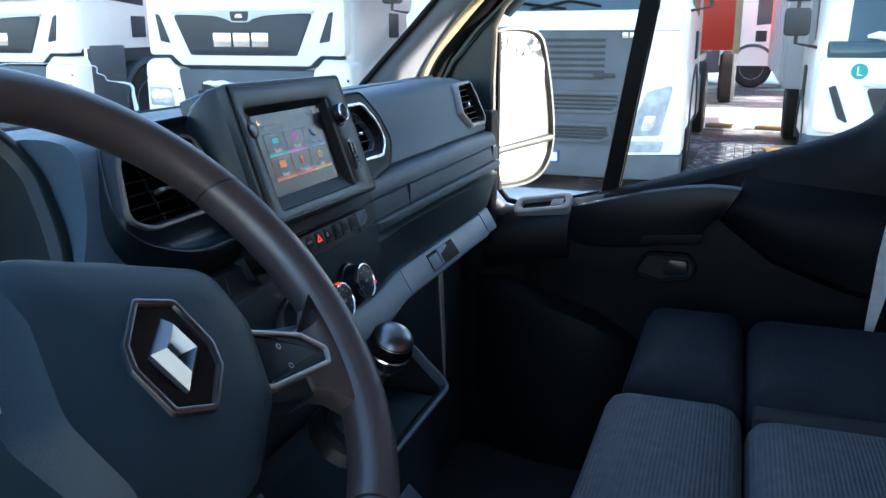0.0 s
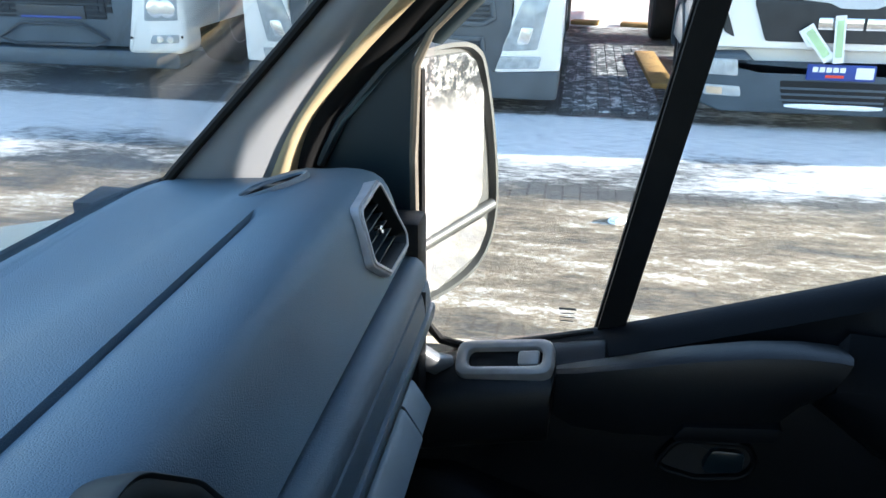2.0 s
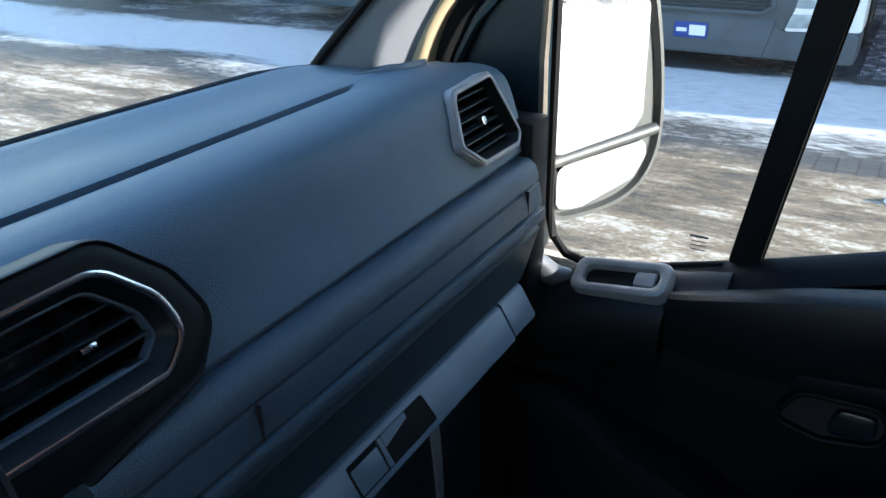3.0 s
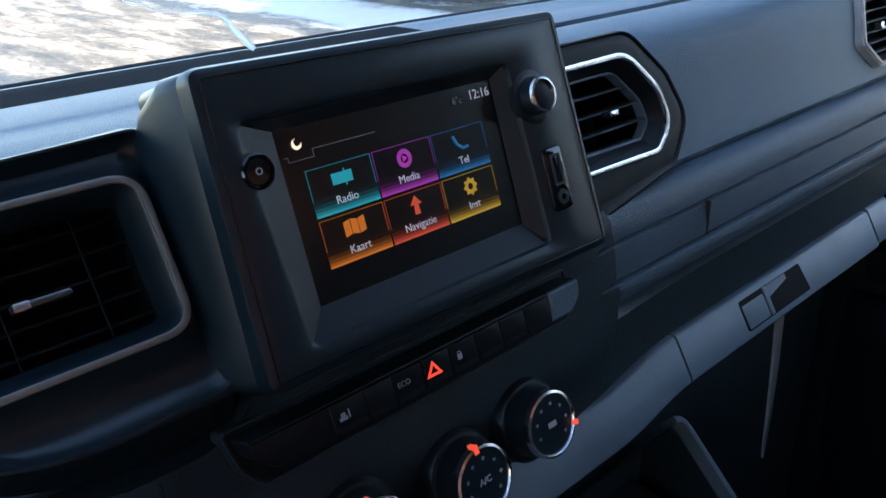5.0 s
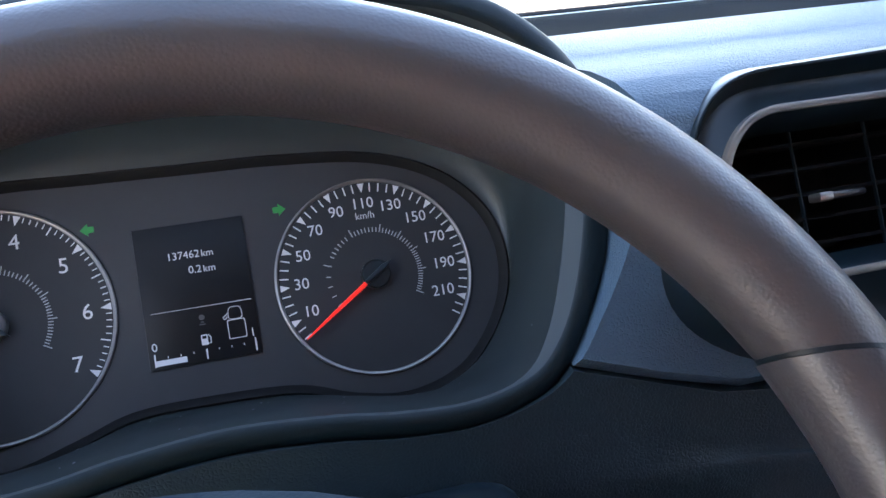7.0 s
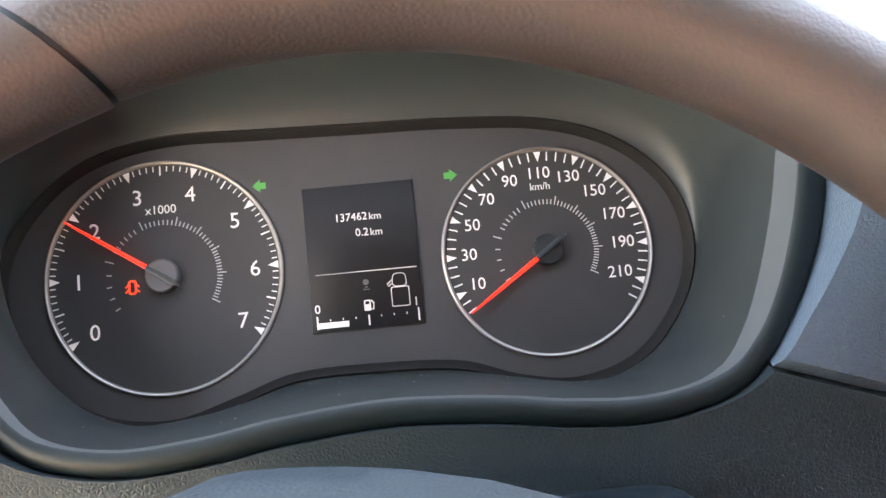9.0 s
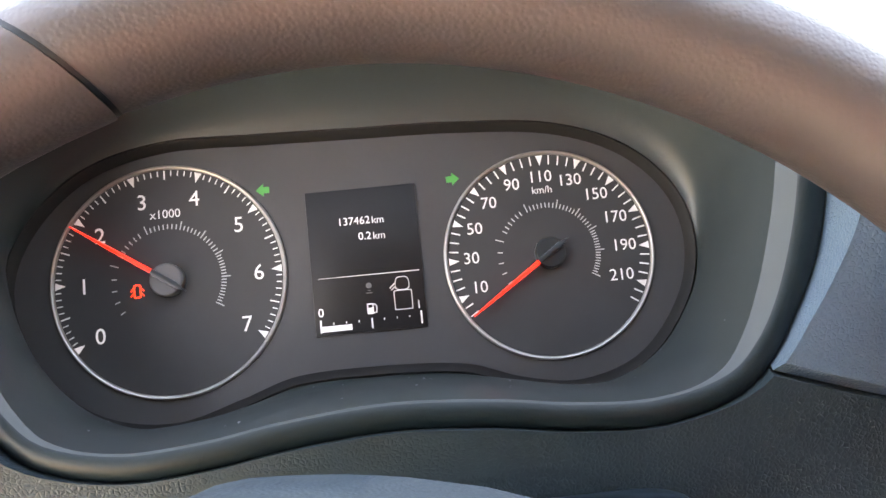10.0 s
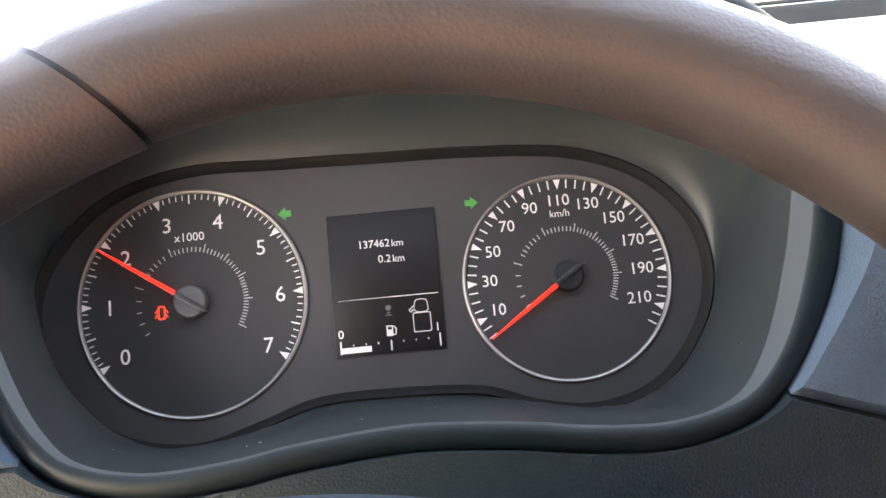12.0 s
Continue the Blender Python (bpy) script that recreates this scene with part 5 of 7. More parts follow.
frame_ring(rounded([(-0.0016, -0.0285), (0.0018, -0.0285), (0.0018, -0.0230), (-0.0016, -0.0230)], 0.0005, 3), rounded([(-0.0010, -0.0252), (0.0012, -0.0252), (0.0012, -0.0236), (-0.0010, -0.0236)], 0.0002, 3), CM, 0.0015, 0.0012, 0, bm)
box(bm, -0.0010, 0.0012, -0.0284, -0.0254, 0.0012, 0.0015, CM)
tube(bm, [CM @ Vector(p) for p in ((0.0018, -0.0278, 0.0014), (0.0031, -0.0278, 0.0014), (0.0034, -0.0248, 0.0014), (0.0021, -0.0232, 0.0014))], 0.0003, 5)
sub("fuel_symbol", bm, M["dial_print"], lcd)
bm = bmesh.new()
frame_ring(rounded([(0.0126, -0.0278), (0.0220, -0.0278), (0.0220, -0.0176), (0.0126, -0.0176)], 0.001, 3), rounded([(0.0130, -0.0274), (0.0216, -0.0274), (0.0216, -0.0180), (0.0130, -0.0180)], 0.0008, 3), CM, 0.0015, 0.0012, 0, bm)
frame_ring(rounded([(0.0132, -0.0177), (0.0214, -0.0177), (0.0206, -0.0106), (0.0140, -0.0106)], 0.0025, 3), rounded([(0.0136, -0.0173), (0.0210, -0.0173), (0.0203, -0.0110), (0.0143, -0.0110)], 0.0022, 3), CM, 0.0015, 0.0012, 0, bm)
tube(bm, [CM @ Vector(p) for p in ((0.0135, -0.0140, 0.0014), (0.0110, -0.0160, 0.0014), (0.0116, -0.0172, 0.0014), (0.0133, -0.0158, 0.0014))], 0.0003, 5)
sub("van_symbol", bm, M["dial_print"], lcd)
bm = turned(bmesh.new(), [(0.0015, 0.0012), (0.0015, 0.0015), (0.0001, 0.0015)], CM @ pose(0.0002, -0.0138, 0), 14)
box(bm, -0.0006, 0.0010, -0.0166, -0.0160, 0.0012, 0.0015, CM)
box(bm, -0.0014, 0.0018, -0.0178, -0.0173, 0.0012, 0.0015, CM)
sub("lamp_symbol", bm, M["hub"], lcd, "dim unlit symbol")
lettering("gauge_digit", "0", 0.0062, CM @ pose(-0.0253, -0.0257, 0.0014), M["dial_print"], lcd, depth=0.0001)
lettering("gauge_digit", "1", 0.0062, CM @ pose(0.0250, -0.0262, 0.0014), M["dial_print"], lcd, depth=0.0001)
for x, y, s in ((-0.0500, 0.0415, -1), (0.0485, 0.0378, 1)):
    clusp("turn_arrow", plate([(x - s * 0.0030, y - 0.0016), (x, y - 0.0016), (x, y - 0.0034), (x + s * 0.0040, y), (x, y + 0.0034), (x, y + 0.0016), (x - s * 0.0030, y + 0.0016)], CM, 0.0004, 0.0), M["green"], "lit green turn arrow")
bm = bmesh.new()
wm = CM @ pose(-0.1176, -0.0050, 0.0008)
frame_ring(rounded([(-0.0020, -0.0036), (0.0020, -0.0036), (0.0020, 0.0036), (-0.0020, 0.0036)], 0.0012, 3), rounded([(-0.0012, -0.0028), (0.0012, -0.0028), (0.0012, 0.0028), (-0.0012, 0.0028)], 0.0008, 3), wm, 0.0002, 0, 0, bm)
for s in (-1, 1):
    for k in (-0.001, 0.0016):
        tube(bm, [wm @ Vector((s * 0.0020, k, 0.0002)), wm @ Vector((s * 0.0034, k - 0.0016, 0.0002))], 0.0003, 5)
clusp("warning_lamp", bm, M["warn"], "lit red door-open symbol")

# ---- steering wheel ----
WM = tilted(-0.41, -0.1415, 1.248, 41.7, -22)
WHEEL_AT = (-0.41, -0.1415, 1.248)
wheel = thing("steering_wheel", "black leather three-spoke steering wheel", "steering wheel", WHEEL_AT)
wheelp = apart_of(wheel, WHEEL_AT)


SE, SL = 45.5, 47.5      # degrees from the wheel's sides to its upper seams


def arc_tube(a0, a1, rx, rz, R, n, seg=20):
    bm = bmesh.new()
    rings = []
    for i in range(n + 1):
        deg = a0 + (a1 - a0) * i / n
        e = 0.985 if i in (0, n) and n > 1 else 1.0
        ring = []
        for b in [2 * math.pi * j / seg for j in range(seg)]:
            # the upper seams run aslant: their outer edge lies further down the rim
            lean = 3.4 * (max(0.0, 1 - abs(deg - (180 - SL)) / 12) - max(0.0, 1 - abs(deg - SE) / 12))
            a = radians(deg + lean * math.cos(b))
            ring.append(WM @ Vector(((R + e * rx * math.cos(b)) * math.cos(a), (R + e * rx * math.cos(b)) * math.sin(a), e * rz * math.sin(b))))
        rings.append(ring)
    bridge(bm, rings, True, True, True)
    return bm


wheelp("rim_top", arc_tube(SE + 0.2, 180 - SL - 0.2, 0.0172, 0.0172, 0.1892, 40), M["leather"], "grained leather upper rim")
wheelp("rim_side", arc_tube(SE - 0.2, -42, 0.0178, 0.0174, 0.1886, 26), M["leather"], "stitched leather side grip")
wheelp("rim_side", arc_tube(180 - SL + 0.2, 222, 0.0178, 0.0174, 0.1886, 26), M["leather"], "stitched leather side grip")
wheelp("rim_bottom", arc_tube(222.2, 317.8, 0.0168, 0.0168, 0.1892, 30), M["leather"])
for a in (SE, 180 - SL, 222, 318):
    wheelp("rim_joint", arc_tube(a - 0.25, a + 0.25, 0.0171, 0.0171, 0.1890, 1), M["black"])
HUB_K = 1.07
hub = rounded([(-0.083, 0.006), (-0.068, 0.046), (-0.034, 0.0462), (0.0, 0.0464), (0.034, 0.0462), (0.068, 0.046), (0.083, 0.006), (0.077, -0.046), (0.038, -0.098), (-0.045, -0.098), (-0.080, -0.050)], [0.02, 0.03, 0.01, 0.01, 0.01, 0.03, 0.02, 0.03, 0.03, 0.03, 0.03])
bm = bmesh.new()


def hub_point(x, y, k, z):
    """The cover swells over its top edge and has a broad sloping flank on the left."""
    flank = ease(-x, 0.030, 0.055) * (1 - ease(y, 0.0, 0.035)) * ease(k, 0.25, 0.82) * (k < 0.99)
    kx = min(k, 1.0) - 0.19 * flank
    crown = max(0.0, (k - 1) / 0.19) * (y > 0.01) * max(-0.012, 0.010 - 0.016 * ((x - 0.02) / 0.075) ** 2)
    return WM @ Vector((x * kx * HUB_K, -0.025 + (y + 0.025) * (k if y > 0.0 else min(k, 1.0)) * HUB_K + crown, z + 0.006 * flank * (k > 0.9)))


rings = [[hub_point(x, y, k, z) for x, y in hub] for k, z in ((1.10, -0.045), (1.19, -0.022), (1.14, -0.010), (1.06, 0.001), (1.0, 0.008), (0.985, 0.013), (0.94, 0.019), (0.82, 0.0245), (0.6, 0.028), (0.3, 0.0295), (0.05, 0.030))]
bridge(bm, rings, True, True, True)
wheelp("airbag_cover", bm, M["airbag"], "soft grey-blue airbag cover")
for s in (-1, 1):
    o = rounded([(s * 0.060, 0.012), (s * 0.120, 0.012), (s * 0.178, 0.020), (s * 0.178, -0.030), (s * 0.120, -0.045), (s * 0.060, -0.045)], 0.006)
    wheelp("spoke", plate(o, WM, 0.004, -0.014, 0.004), M["smooth"], "dark satin spoke")
    e_ = 0.0 if s > 0 else 0.014
    o = rounded([(s * 0.080, 0.008 - e_), (s * 0.138, 0.004 - e_), (s * 0.160, -0.008 - e_ * 0.7), (s * 0.156, -0.022), (s * 0.092, -0.038), (s * 0.082, -0.036)], [0.002, 0.006, 0.006, 0.006, 0.004, 0.002])
    sp = wheelp("spoke_trim", frame_ring(o, inset(o, 0.0042), WM, 0.0105, 0.003, 0.0015), M["silver"], "satin silver trim round the buttons")
    sub("button_pad", plate(inset(o, 0.004), WM, 0.0088, 0.002, 0.001), M["switch"], sp)
    bm = bmesh.new()
    for (a, b) in ((0.112, -0.006), (0.116, -0.021)):
        frame_ring(circle(0.0022, 14, s * a, b), circle(0.0014, 14, s * a, b), WM, 0.0092, 0.0086, 0, bm)
    sub("button_mark", bm, M["dim_print"], sp)
    o = rounded([(s * 0.130, 0.006), (s * 0.160, 0.018), (s * 0.172, 0.036), (s * 0.180, 0.062), (s * 0.192, 0.060), (s * 0.192, -0.078), (s * 0.180, -0.078), (s * 0.168, -0.056), (s * 0.152, -0.044), (s * 0.130, -0.040)], [0.004, 0.012, 0.03, 0.004, 0.002, 0.002, 0.004, 0.03, 0.012, 0.004], 4)
    wheelp("rim_web", plate(o, WM, 0.0078, -0.010, 0.005), M["leather"], "leather web that joins the spoke to the rim")
o = rounded([(-0.040, -0.08), (0.040, -0.08), (0.055, -0.178), (-0.055, -0.178)], 0.008)
wheelp("spoke", plate(o, WM, -0.002, -0.016, 0.004), M["smooth"], "lower spoke")
# emblem: a plain bright lozenge in a dark hexagonal field with a satin frame
EM = WM @ pose(0.005, -0.0215, -0.0015) @ Matrix.Diagonal((0.9, 0.9, 1, 1))
ho = [(-0.016, 0.040), (0.016, 0.040), (0.034, 0.008), (0.034, -0.010), (0.016, -0.040), (-0.016, -0.040), (-0.034, -0.010), (-0.034, 0.008)]
ho = rounded(ho, 0.006, 3)
em = wheelp("emblem_frame", frame_ring(ho, inset(ho, 0.005), EM, 0.0345, 0.020, 0.0015), M["emblem"], "satin six-sided frame")
sub("emblem_field", plate(inset(ho, 0.0048), EM, 0.0318, 0.02), M["gloss"], em)
lo, li = [(0, 0.0255), (0.0175, 0.0), (0, -0.0255), (-0.0175, 0.0)], [(0, 0.0080), (0.0050, 0.0), (0, -0.0080), (-0.0050, 0.0)]
bm = bmesh.new()
mid_ = [((a[0] + b[0]) / 2, (a[1] + b[1]) / 2) for a, b in zip(lo, li)]
bridge(bm, [[EM @ Vector((x, y, z)) for x, y in o] for o, z in ((lo, 0.031), (lo, 0.0335), (mid_, 0.0405), (li, 0.0335), (li, 0.031))])
sub("emblem", bm, M["emblem"], em, "bright hollow lozenge", 20)
bm = bmesh.new()
box(bm, -0.012, 0.012, -0.091, -0.083, 0.0205, 0.0225, WM)
wheelp("cover_mark", bm, M["airbag"])
# column cowl and stalk
cow = thing("steering_column", "dark plastic steering column cowl with stalks", "column", (-0.40, 0.0, 1.15))
COW_AT = (-0.40, 0.0, 1.15)
cowp = apart_of(cow, COW_AT)
CW = tilted(-0.395, -0.03, 1.152, 41.7)
o = rounded([(-0.075, -0.06), (0.075, -0.06), (0.108, 0.0), (0.100, 0.055), (-0.100, 0.055), (-0.108, 0.0)], 0.02)
bm = bmesh.new()
bridge(bm, [[CW @ Vector((x, y, z)) for x, y in p] for p, z in ((inset(o, 0.012), 0.020), (inset(o, 0.003), 0.012), (o, 0.0), (o, -0.06), (o, -0.12))], True, True, True)
cowp("cowl", bm, M["smooth"], "smooth column cowl")
bm = bmesh.new()
tube(bm, [(-0.30, -0.03, 1.150), (-0.22, -0.03, 1.150), (-0.19, -0.03, 1.152)], [0.008, 0.009, 0.011], 10)
box(bm, -0.195, -0.160, -0.043, -0.017, 1.140, 1.164, Matrix(), 0.006)
st = cowp("wiper_stalk", bm, M["gloss"], "black wiper stalk with white marks")
bm = bmesh.new()
for x in (-0.184, -0.172):
    frame_ring(circle(0.0042, 14), circle(0.0026, 14), pose(x, -0.030, 1.1643), 0.0004, 0.0, 0, bm)
sub("stalk_mark", bm, M["dim_print"], st)

# ---- gear lever and console tray ----
GEAR_AT = (0.13, -0.06, 0.90)
gear_ = thing("gear_lever", "gear lever with a glossy black and chrome knob", "gear lever", GEAR_AT)
gearp = apart_of(gear_, GEAR_AT)
GM = look((0.117, -0.075, 1.045), (0.06, -0.20, 1.30)) @ pose(0, 0, 0, 180, 0, 0)
gearp("knob", turned(bmesh.new(), [(0.012, -0.040), (0.020, -0.030), (0.026, -0.012), (0.0285, 0.004), (0.026, 0.018), (0.016, 0.026), (0.0001, 0.028)], GM, 32), M["gloss"], "glossy black knob")
# metal ring added to stand for the window reflected in the knob top
gearp("knob_cap", turned(bmesh.new(), [(0.0266, 0.0165), (0.0225, 0.0232), (0.0166, 0.0268), (0.0105, 0.0284)], GM, 32), M["emblem"], "bright ring on the knob top")
gearp("collar", turned(bmesh.new(), [(0.0215, -0.028), (0.0275, -0.013), (0.0292, -0.002), (0.0280, 0.0), (0.0205, -0.026)], GM, 32), M["chrome"], "bright chrome collar")
gearp("stem", turned(bmesh.new(), [(0.013, -0.12), (0.011, -0.03)], GM, 16), M["black"])
gearp("gaiter", turned(bmesh.new(), [(0.060, -0.165), (0.052, -0.150), (0.040, -0.145), (0.038, -0.130), (0.026, -0.125), (0.024, -0.108), (0.014, -0.10)], GM, 20), M["black"], "folded leather gaiter")
TRAY_AT = (0.3, -0.05, 0.8)
tray = thing("console_tray", "open grey-edged tray below the dashboard", "tray", TRAY_AT)
trayp = apart_of(tray, TRAY_AT)
TM = tilted(0, -0.032, 0.838, 47)
o = rounded([(-0.03, -0.006), (0.469, -0.003), (0.472, 0.122), (-0.03, 0.122)], [0.02, 0.028, 0.02, 0.02])
rim_ = trayp("tray_rim", frame_ring(o, inset(o, 0.008), TM, 0.006, -0.02, 0.003), M["tray"], "grey rounded rim")
carve(rim_, [box(bmesh.new(), -0.06, 0.455, 0.090, 0.15, -0.04, 0.03, TM)])
bm = bmesh.new()
bridge(bm, [[TM @ Vector((x, y, z)) for x, y in p] for p, z in ((inset(o, 0.0075), -0.002), (inset(o, 0.014), -0.12))], True, False, True)
trayp("tray_well", bm, M["black"])
bm = bmesh.new()
box(bm, -0.02, 0.44, -0.012, 0.09, 0.49, 0.83)
trayp("tray_foot", bm, M["low"])
bm = bmesh.new()
box(bm, 0.20, 0.33, -0.115, 0.02, -0.10, -0.095, TM)
trayp("tray_mat", bm, M["tray"], "grey card on the tray floor")
# ---- passenger bench ----
BENCH_AT = (0.45, -0.65, 0.5)
bench = thing("passenger_bench", "dark ribbed-fabric double passenger bench", "bench seat", BENCH_AT)
benchp = apart_of(bench, BENCH_AT)


def cushion(x0, x1, y0, y1, z0, z1, m=Matrix(), r=0.035, puff=0.012, n=10):
    """A stuffed block with rounded edges and a crowned top."""
    bm = bmesh.new()
    o = rounded([(x0, y0), (x1, y0), (x1, y1), (x0, y1)], r, 5)
    rings = []
    cx, cy, hx, hy = (x0 + x1) / 2, (y0 + y1) / 2, (x1 - x0) / 2, (y1 - y0) / 2
    for d, z in ((0.012, z0), (0.0, z0 + 0.03), (0.0, z1 - 0.050), (0.004, z1 - 0.028), (0.014, z1 - 0.010), (0.028, z1), (0.05, z1 + puff * 0.6)):
        rings.append([m @ Vector((cx + (x - cx) * (1 - d / hx), cy + (y - cy) * (1 - d / hy), z)) for x, y in o])
    for k in (0.75, 0.5, 0.25, 0.03):
        rings.append([m @ Vector((cx + (x - cx) * (1 - 0.05 / hx) * k, cy + (y - cy) * (1 - 0.05 / hy) * k, z1 + puff * (1 - 0.4 * k * k))) for x, y in o])
    bridge(bm, rings, True, True, True)
    return bm


benchp("seat_cushion", cushion(0.06, 0.467, -0.502, -0.295, 0.66, 0.885, Matrix(), 0.024), M["fabric_rib"], "ribbed pale grey front roll")
benchp("seat_cushion", cushion(0.06, 0.450, -0.86, -0.503, 0.66, 0.878, Matrix(), 0.024), M["fabric_rib"])
benchp("seat_cushion", cushion(0.470, 0.855, -0.502, -0.315, 0.66, 0.900, Matrix(), 0.024), M["fabric"], "dark fabric front roll")
benchp("seat_cushion", cushion(0.478, 0.855, -0.86, -0.503, 0.66, 0.895, Matrix(), 0.024), M["fabric"])
bm = bmesh.new()
box(bm, 0.06, 0.86, -0.88, -0.34, 0.49, 0.68, Matrix(), 0.02)
benchp("seat_base", bm, M["black"], "black seat box")
bm = bmesh.new()
box(bm, 0.44, 0.495, -0.86, -0.515, 0.66, 0.872, Matrix(), 0.008)
benchp("seat_gusset", bm, M["carpet"])
BK = pose(0, -0.88, 0.88, 12, 0, 0)
for x0, x1 in ((0.06, 0.45), (0.475, 0.86)):
    benchp("backrest", cushion(x0, x1, -0.10, 0.02, 0.0, 0.60, BK), M["fabric"])
# belt beside the bench
BELT_AT = (0.90, -0.74, 0.84)
belt = thing("seat_belt", "pale grey seat belt webbing by the door", "seat belt", BELT_AT)
bm = bmesh.new()
pts = [((0.862, -0.712, 0.836), 0.004), ((0.860, -0.722, 0.93), 0.011), ((0.862, -0.733, 1.03), 0.017), ((0.870, -0.745, 1.10), 0.020), ((0.93, -0.76, 1.16), 0.021), ((0.985, -0.765, 1.18), 0.021)]
bridge(bm, [[Vector((x, y + w, z)), Vector((x, y - w, z)), Vector((x + 0.004, y - w, z)), Vector((x + 0.004, y + w, z))] for (x, y, z), w in pts], True, True, True)
place(part("webbing", bm, mat("belt_webbing", (0.42, 0.43, 0.44), 0.7, grain=0.0005, size=0.002, vary=0.1, vsize=0.02), belt), BELT_AT)

# ---- door fittings ----
AM = Matrix(((0, 0, -1, 0.93), (-1, 0, 0, 0), (0, 1, 0, 0), (0, 0, 0, 1)))   # local x runs to the rear, y up, z inwards
def arm_shape():
    """The armrest: a pad rising to the rear that stands out from the lining."""
    bm = bmesh.new()
    rings = []
    for d, top, bot, out in ((0.146, 1.074, 0.995, 0.026), (0.17, 1.081, 0.985, 0.034), (0.23, 1.098, 0.985, 0.042), (0.30, 1.117, 0.992, 0.048), (0.37, 1.131, 1.008, 0.051), (0.42, 1.136, 1.030, 0.052), (0.46, 1.135, 1.050, 0.052), (0.475, 1.133, 1.058, 0.052)):
        z = [bot, bot + 0.012, (bot + top) / 2, top - 0.016, top - 0.004, top, top - 0.006, bot]
        w = [0.0, out * 0.72, out, out, out * 0.92, out * 0.72, 0.0, -0.03]
        rings.append([AM @ Vector((d - 0.55 * (top - zz) * ease(d, 0.40, 0.475), zz, ww)) for zz, ww in zip(z, w)])
    bridge(bm, rings, True, True, True)
    return bm


dpart("armrest", arm_shape(), M["arm"], "dark padded armrest")
bm = bmesh.new()
rings = []
for d, top, bot, out in ((0.479, 1.133, 1.058, 0.054), (0.56, 1.128, 0.98, 0.050), (0.68, 1.118, 0.93, 0.046), (0.86, 1.10, 0.90, 0.040)):
    rings.append([AM @ Vector((d - 0.55 * max(0.0, top - zz) * (1 - ease(d, 0.479, 0.60)), zz, ww)) for zz, ww in ((bot, 0.0), (bot + 0.02, out * 0.7), ((bot + top) / 2, out), (top - 0.035, out * 0.9), (top - 0.012, out * 0.55), (top + 0.012, 0.0), (bot, -0.02))])
bridge(bm, rings, True, True, True)
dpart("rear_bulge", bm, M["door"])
o = rounded([(0.285, 1.008), (0.405, 1.018), (0.415, 1.040), (0.30, 1.030)], 0.008)
dpart("grip_recess", plate(o, AM, 0.0520, 0.03, 0.002), M["door"])
# release handle dish
o = rounded([(0.268, 0.935), (0.330, 0.920), (0.392, 0.930), (0.406, 0.957), (0.388, 0.988), (0.300, 0.985)], 0.030)
rh = dpart("release_surround", frame_ring(o, inset(o, 0.008), AM, 0.010, -0.02, 0.004), M["door"], "oval dish round the door release")
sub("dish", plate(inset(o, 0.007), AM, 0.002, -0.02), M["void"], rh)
sub("release_handle", plate(rounded([(0.332, 0.935), (0.386, 0.940), (0.386, 0.972), (0.345, 0.972)], 0.012), AM, 0.010, 0.0, 0.004), M["smooth"], rh)
# switch pod on the door's shoulder
PM = Matrix.LocRotScale((0.942, -0.080, 1.063), Euler((radians(-12), radians(-32), radians(0))), None)
o = rounded([(-0.026, -0.064), (0.026, -0.064), (0.026, 0.064), (-0.026, 0.064)], 0.018)
oi = rounded([(-0.0125, -0.050), (0.0125, -0.050), (0.0125, 0.048), (-0.0125, 0.048)], 0.011)
pod = dpart("switch_pod", frame_ring(o, oi, PM, 0.009, -0.010, 0.005, None, -0.004), M["door_pod"], "satin oval pod with a pull lever")
bm = bmesh.new()
bridge(bm, [[PM @ Vector((x, y, -0.002)) for x, y in oi], [PM @ Vector((x, y, -0.006)) for x, y in inset(oi, 0.001)]], True, False, True)
sub("pod_well", bm, M["void"], pod)
bm = bmesh.new()
box(bm, -0.0105, 0.0105, -0.046, -0.018, -0.002, 0.0065, PM, 0.004)
sub("lever", bm, M["door_pod"], pod, "satin little lever")
# speaker swelling and pocket low on the door
bm = bmesh.new()
rings = []
for d, z1_, out in ((-0.06, 0.90, 0.02), (0.02, 0.905, 0.05), (0.10, 0.875, 0.07), (0.20, 0.845, 0.075), (0.28, 0.80, 0.06), (0.33, 0.74, 0.02)):
    rings.append([AM @ Vector((d, zz, ww)) for zz, ww in ((0.50, 0.0), (0.50, out), (z1_ - 0.05, out), (z1_ - 0.012, out * 0.85), (z1_, out * 0.5), (z1_ - 0.004, -0.02))])
bridge(bm, rings, True, True, True)
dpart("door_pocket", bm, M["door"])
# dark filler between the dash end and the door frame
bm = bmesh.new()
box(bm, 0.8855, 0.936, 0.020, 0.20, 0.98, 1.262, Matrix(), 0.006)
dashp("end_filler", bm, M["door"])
# foot of the door frame beside the dash end
bm = bmesh.new()
tube(bm, [(0.93, 0.055, 1.10), (0.935, 0.04, 1.066), (0.945, 0.010, 1.046), (0.955, -0.01, 1.046)], [0.016, 0.018, 0.015, 0.008], 10)
dpart("frame_foot", bm, M["pod"])
# maker's stamp on the quarter light as plain bars
bm = bmesh.new()
for k, (w, h) in enumerate(((0.034, 0.005), (0.026, 0.002), (0.030, 0.002), (0.026, 0.002))):
    w, h = w * 0.65, h * 0.6
    box(bm, 0.9985, 0.9988, -0.155 - w / 2, -0.155 + w / 2, 1.112 - 0.0055 * k, 1.112 - 0.0055 * k + h)
dpart("glass_stamp", bm, M["hub"], "small printed stamp")

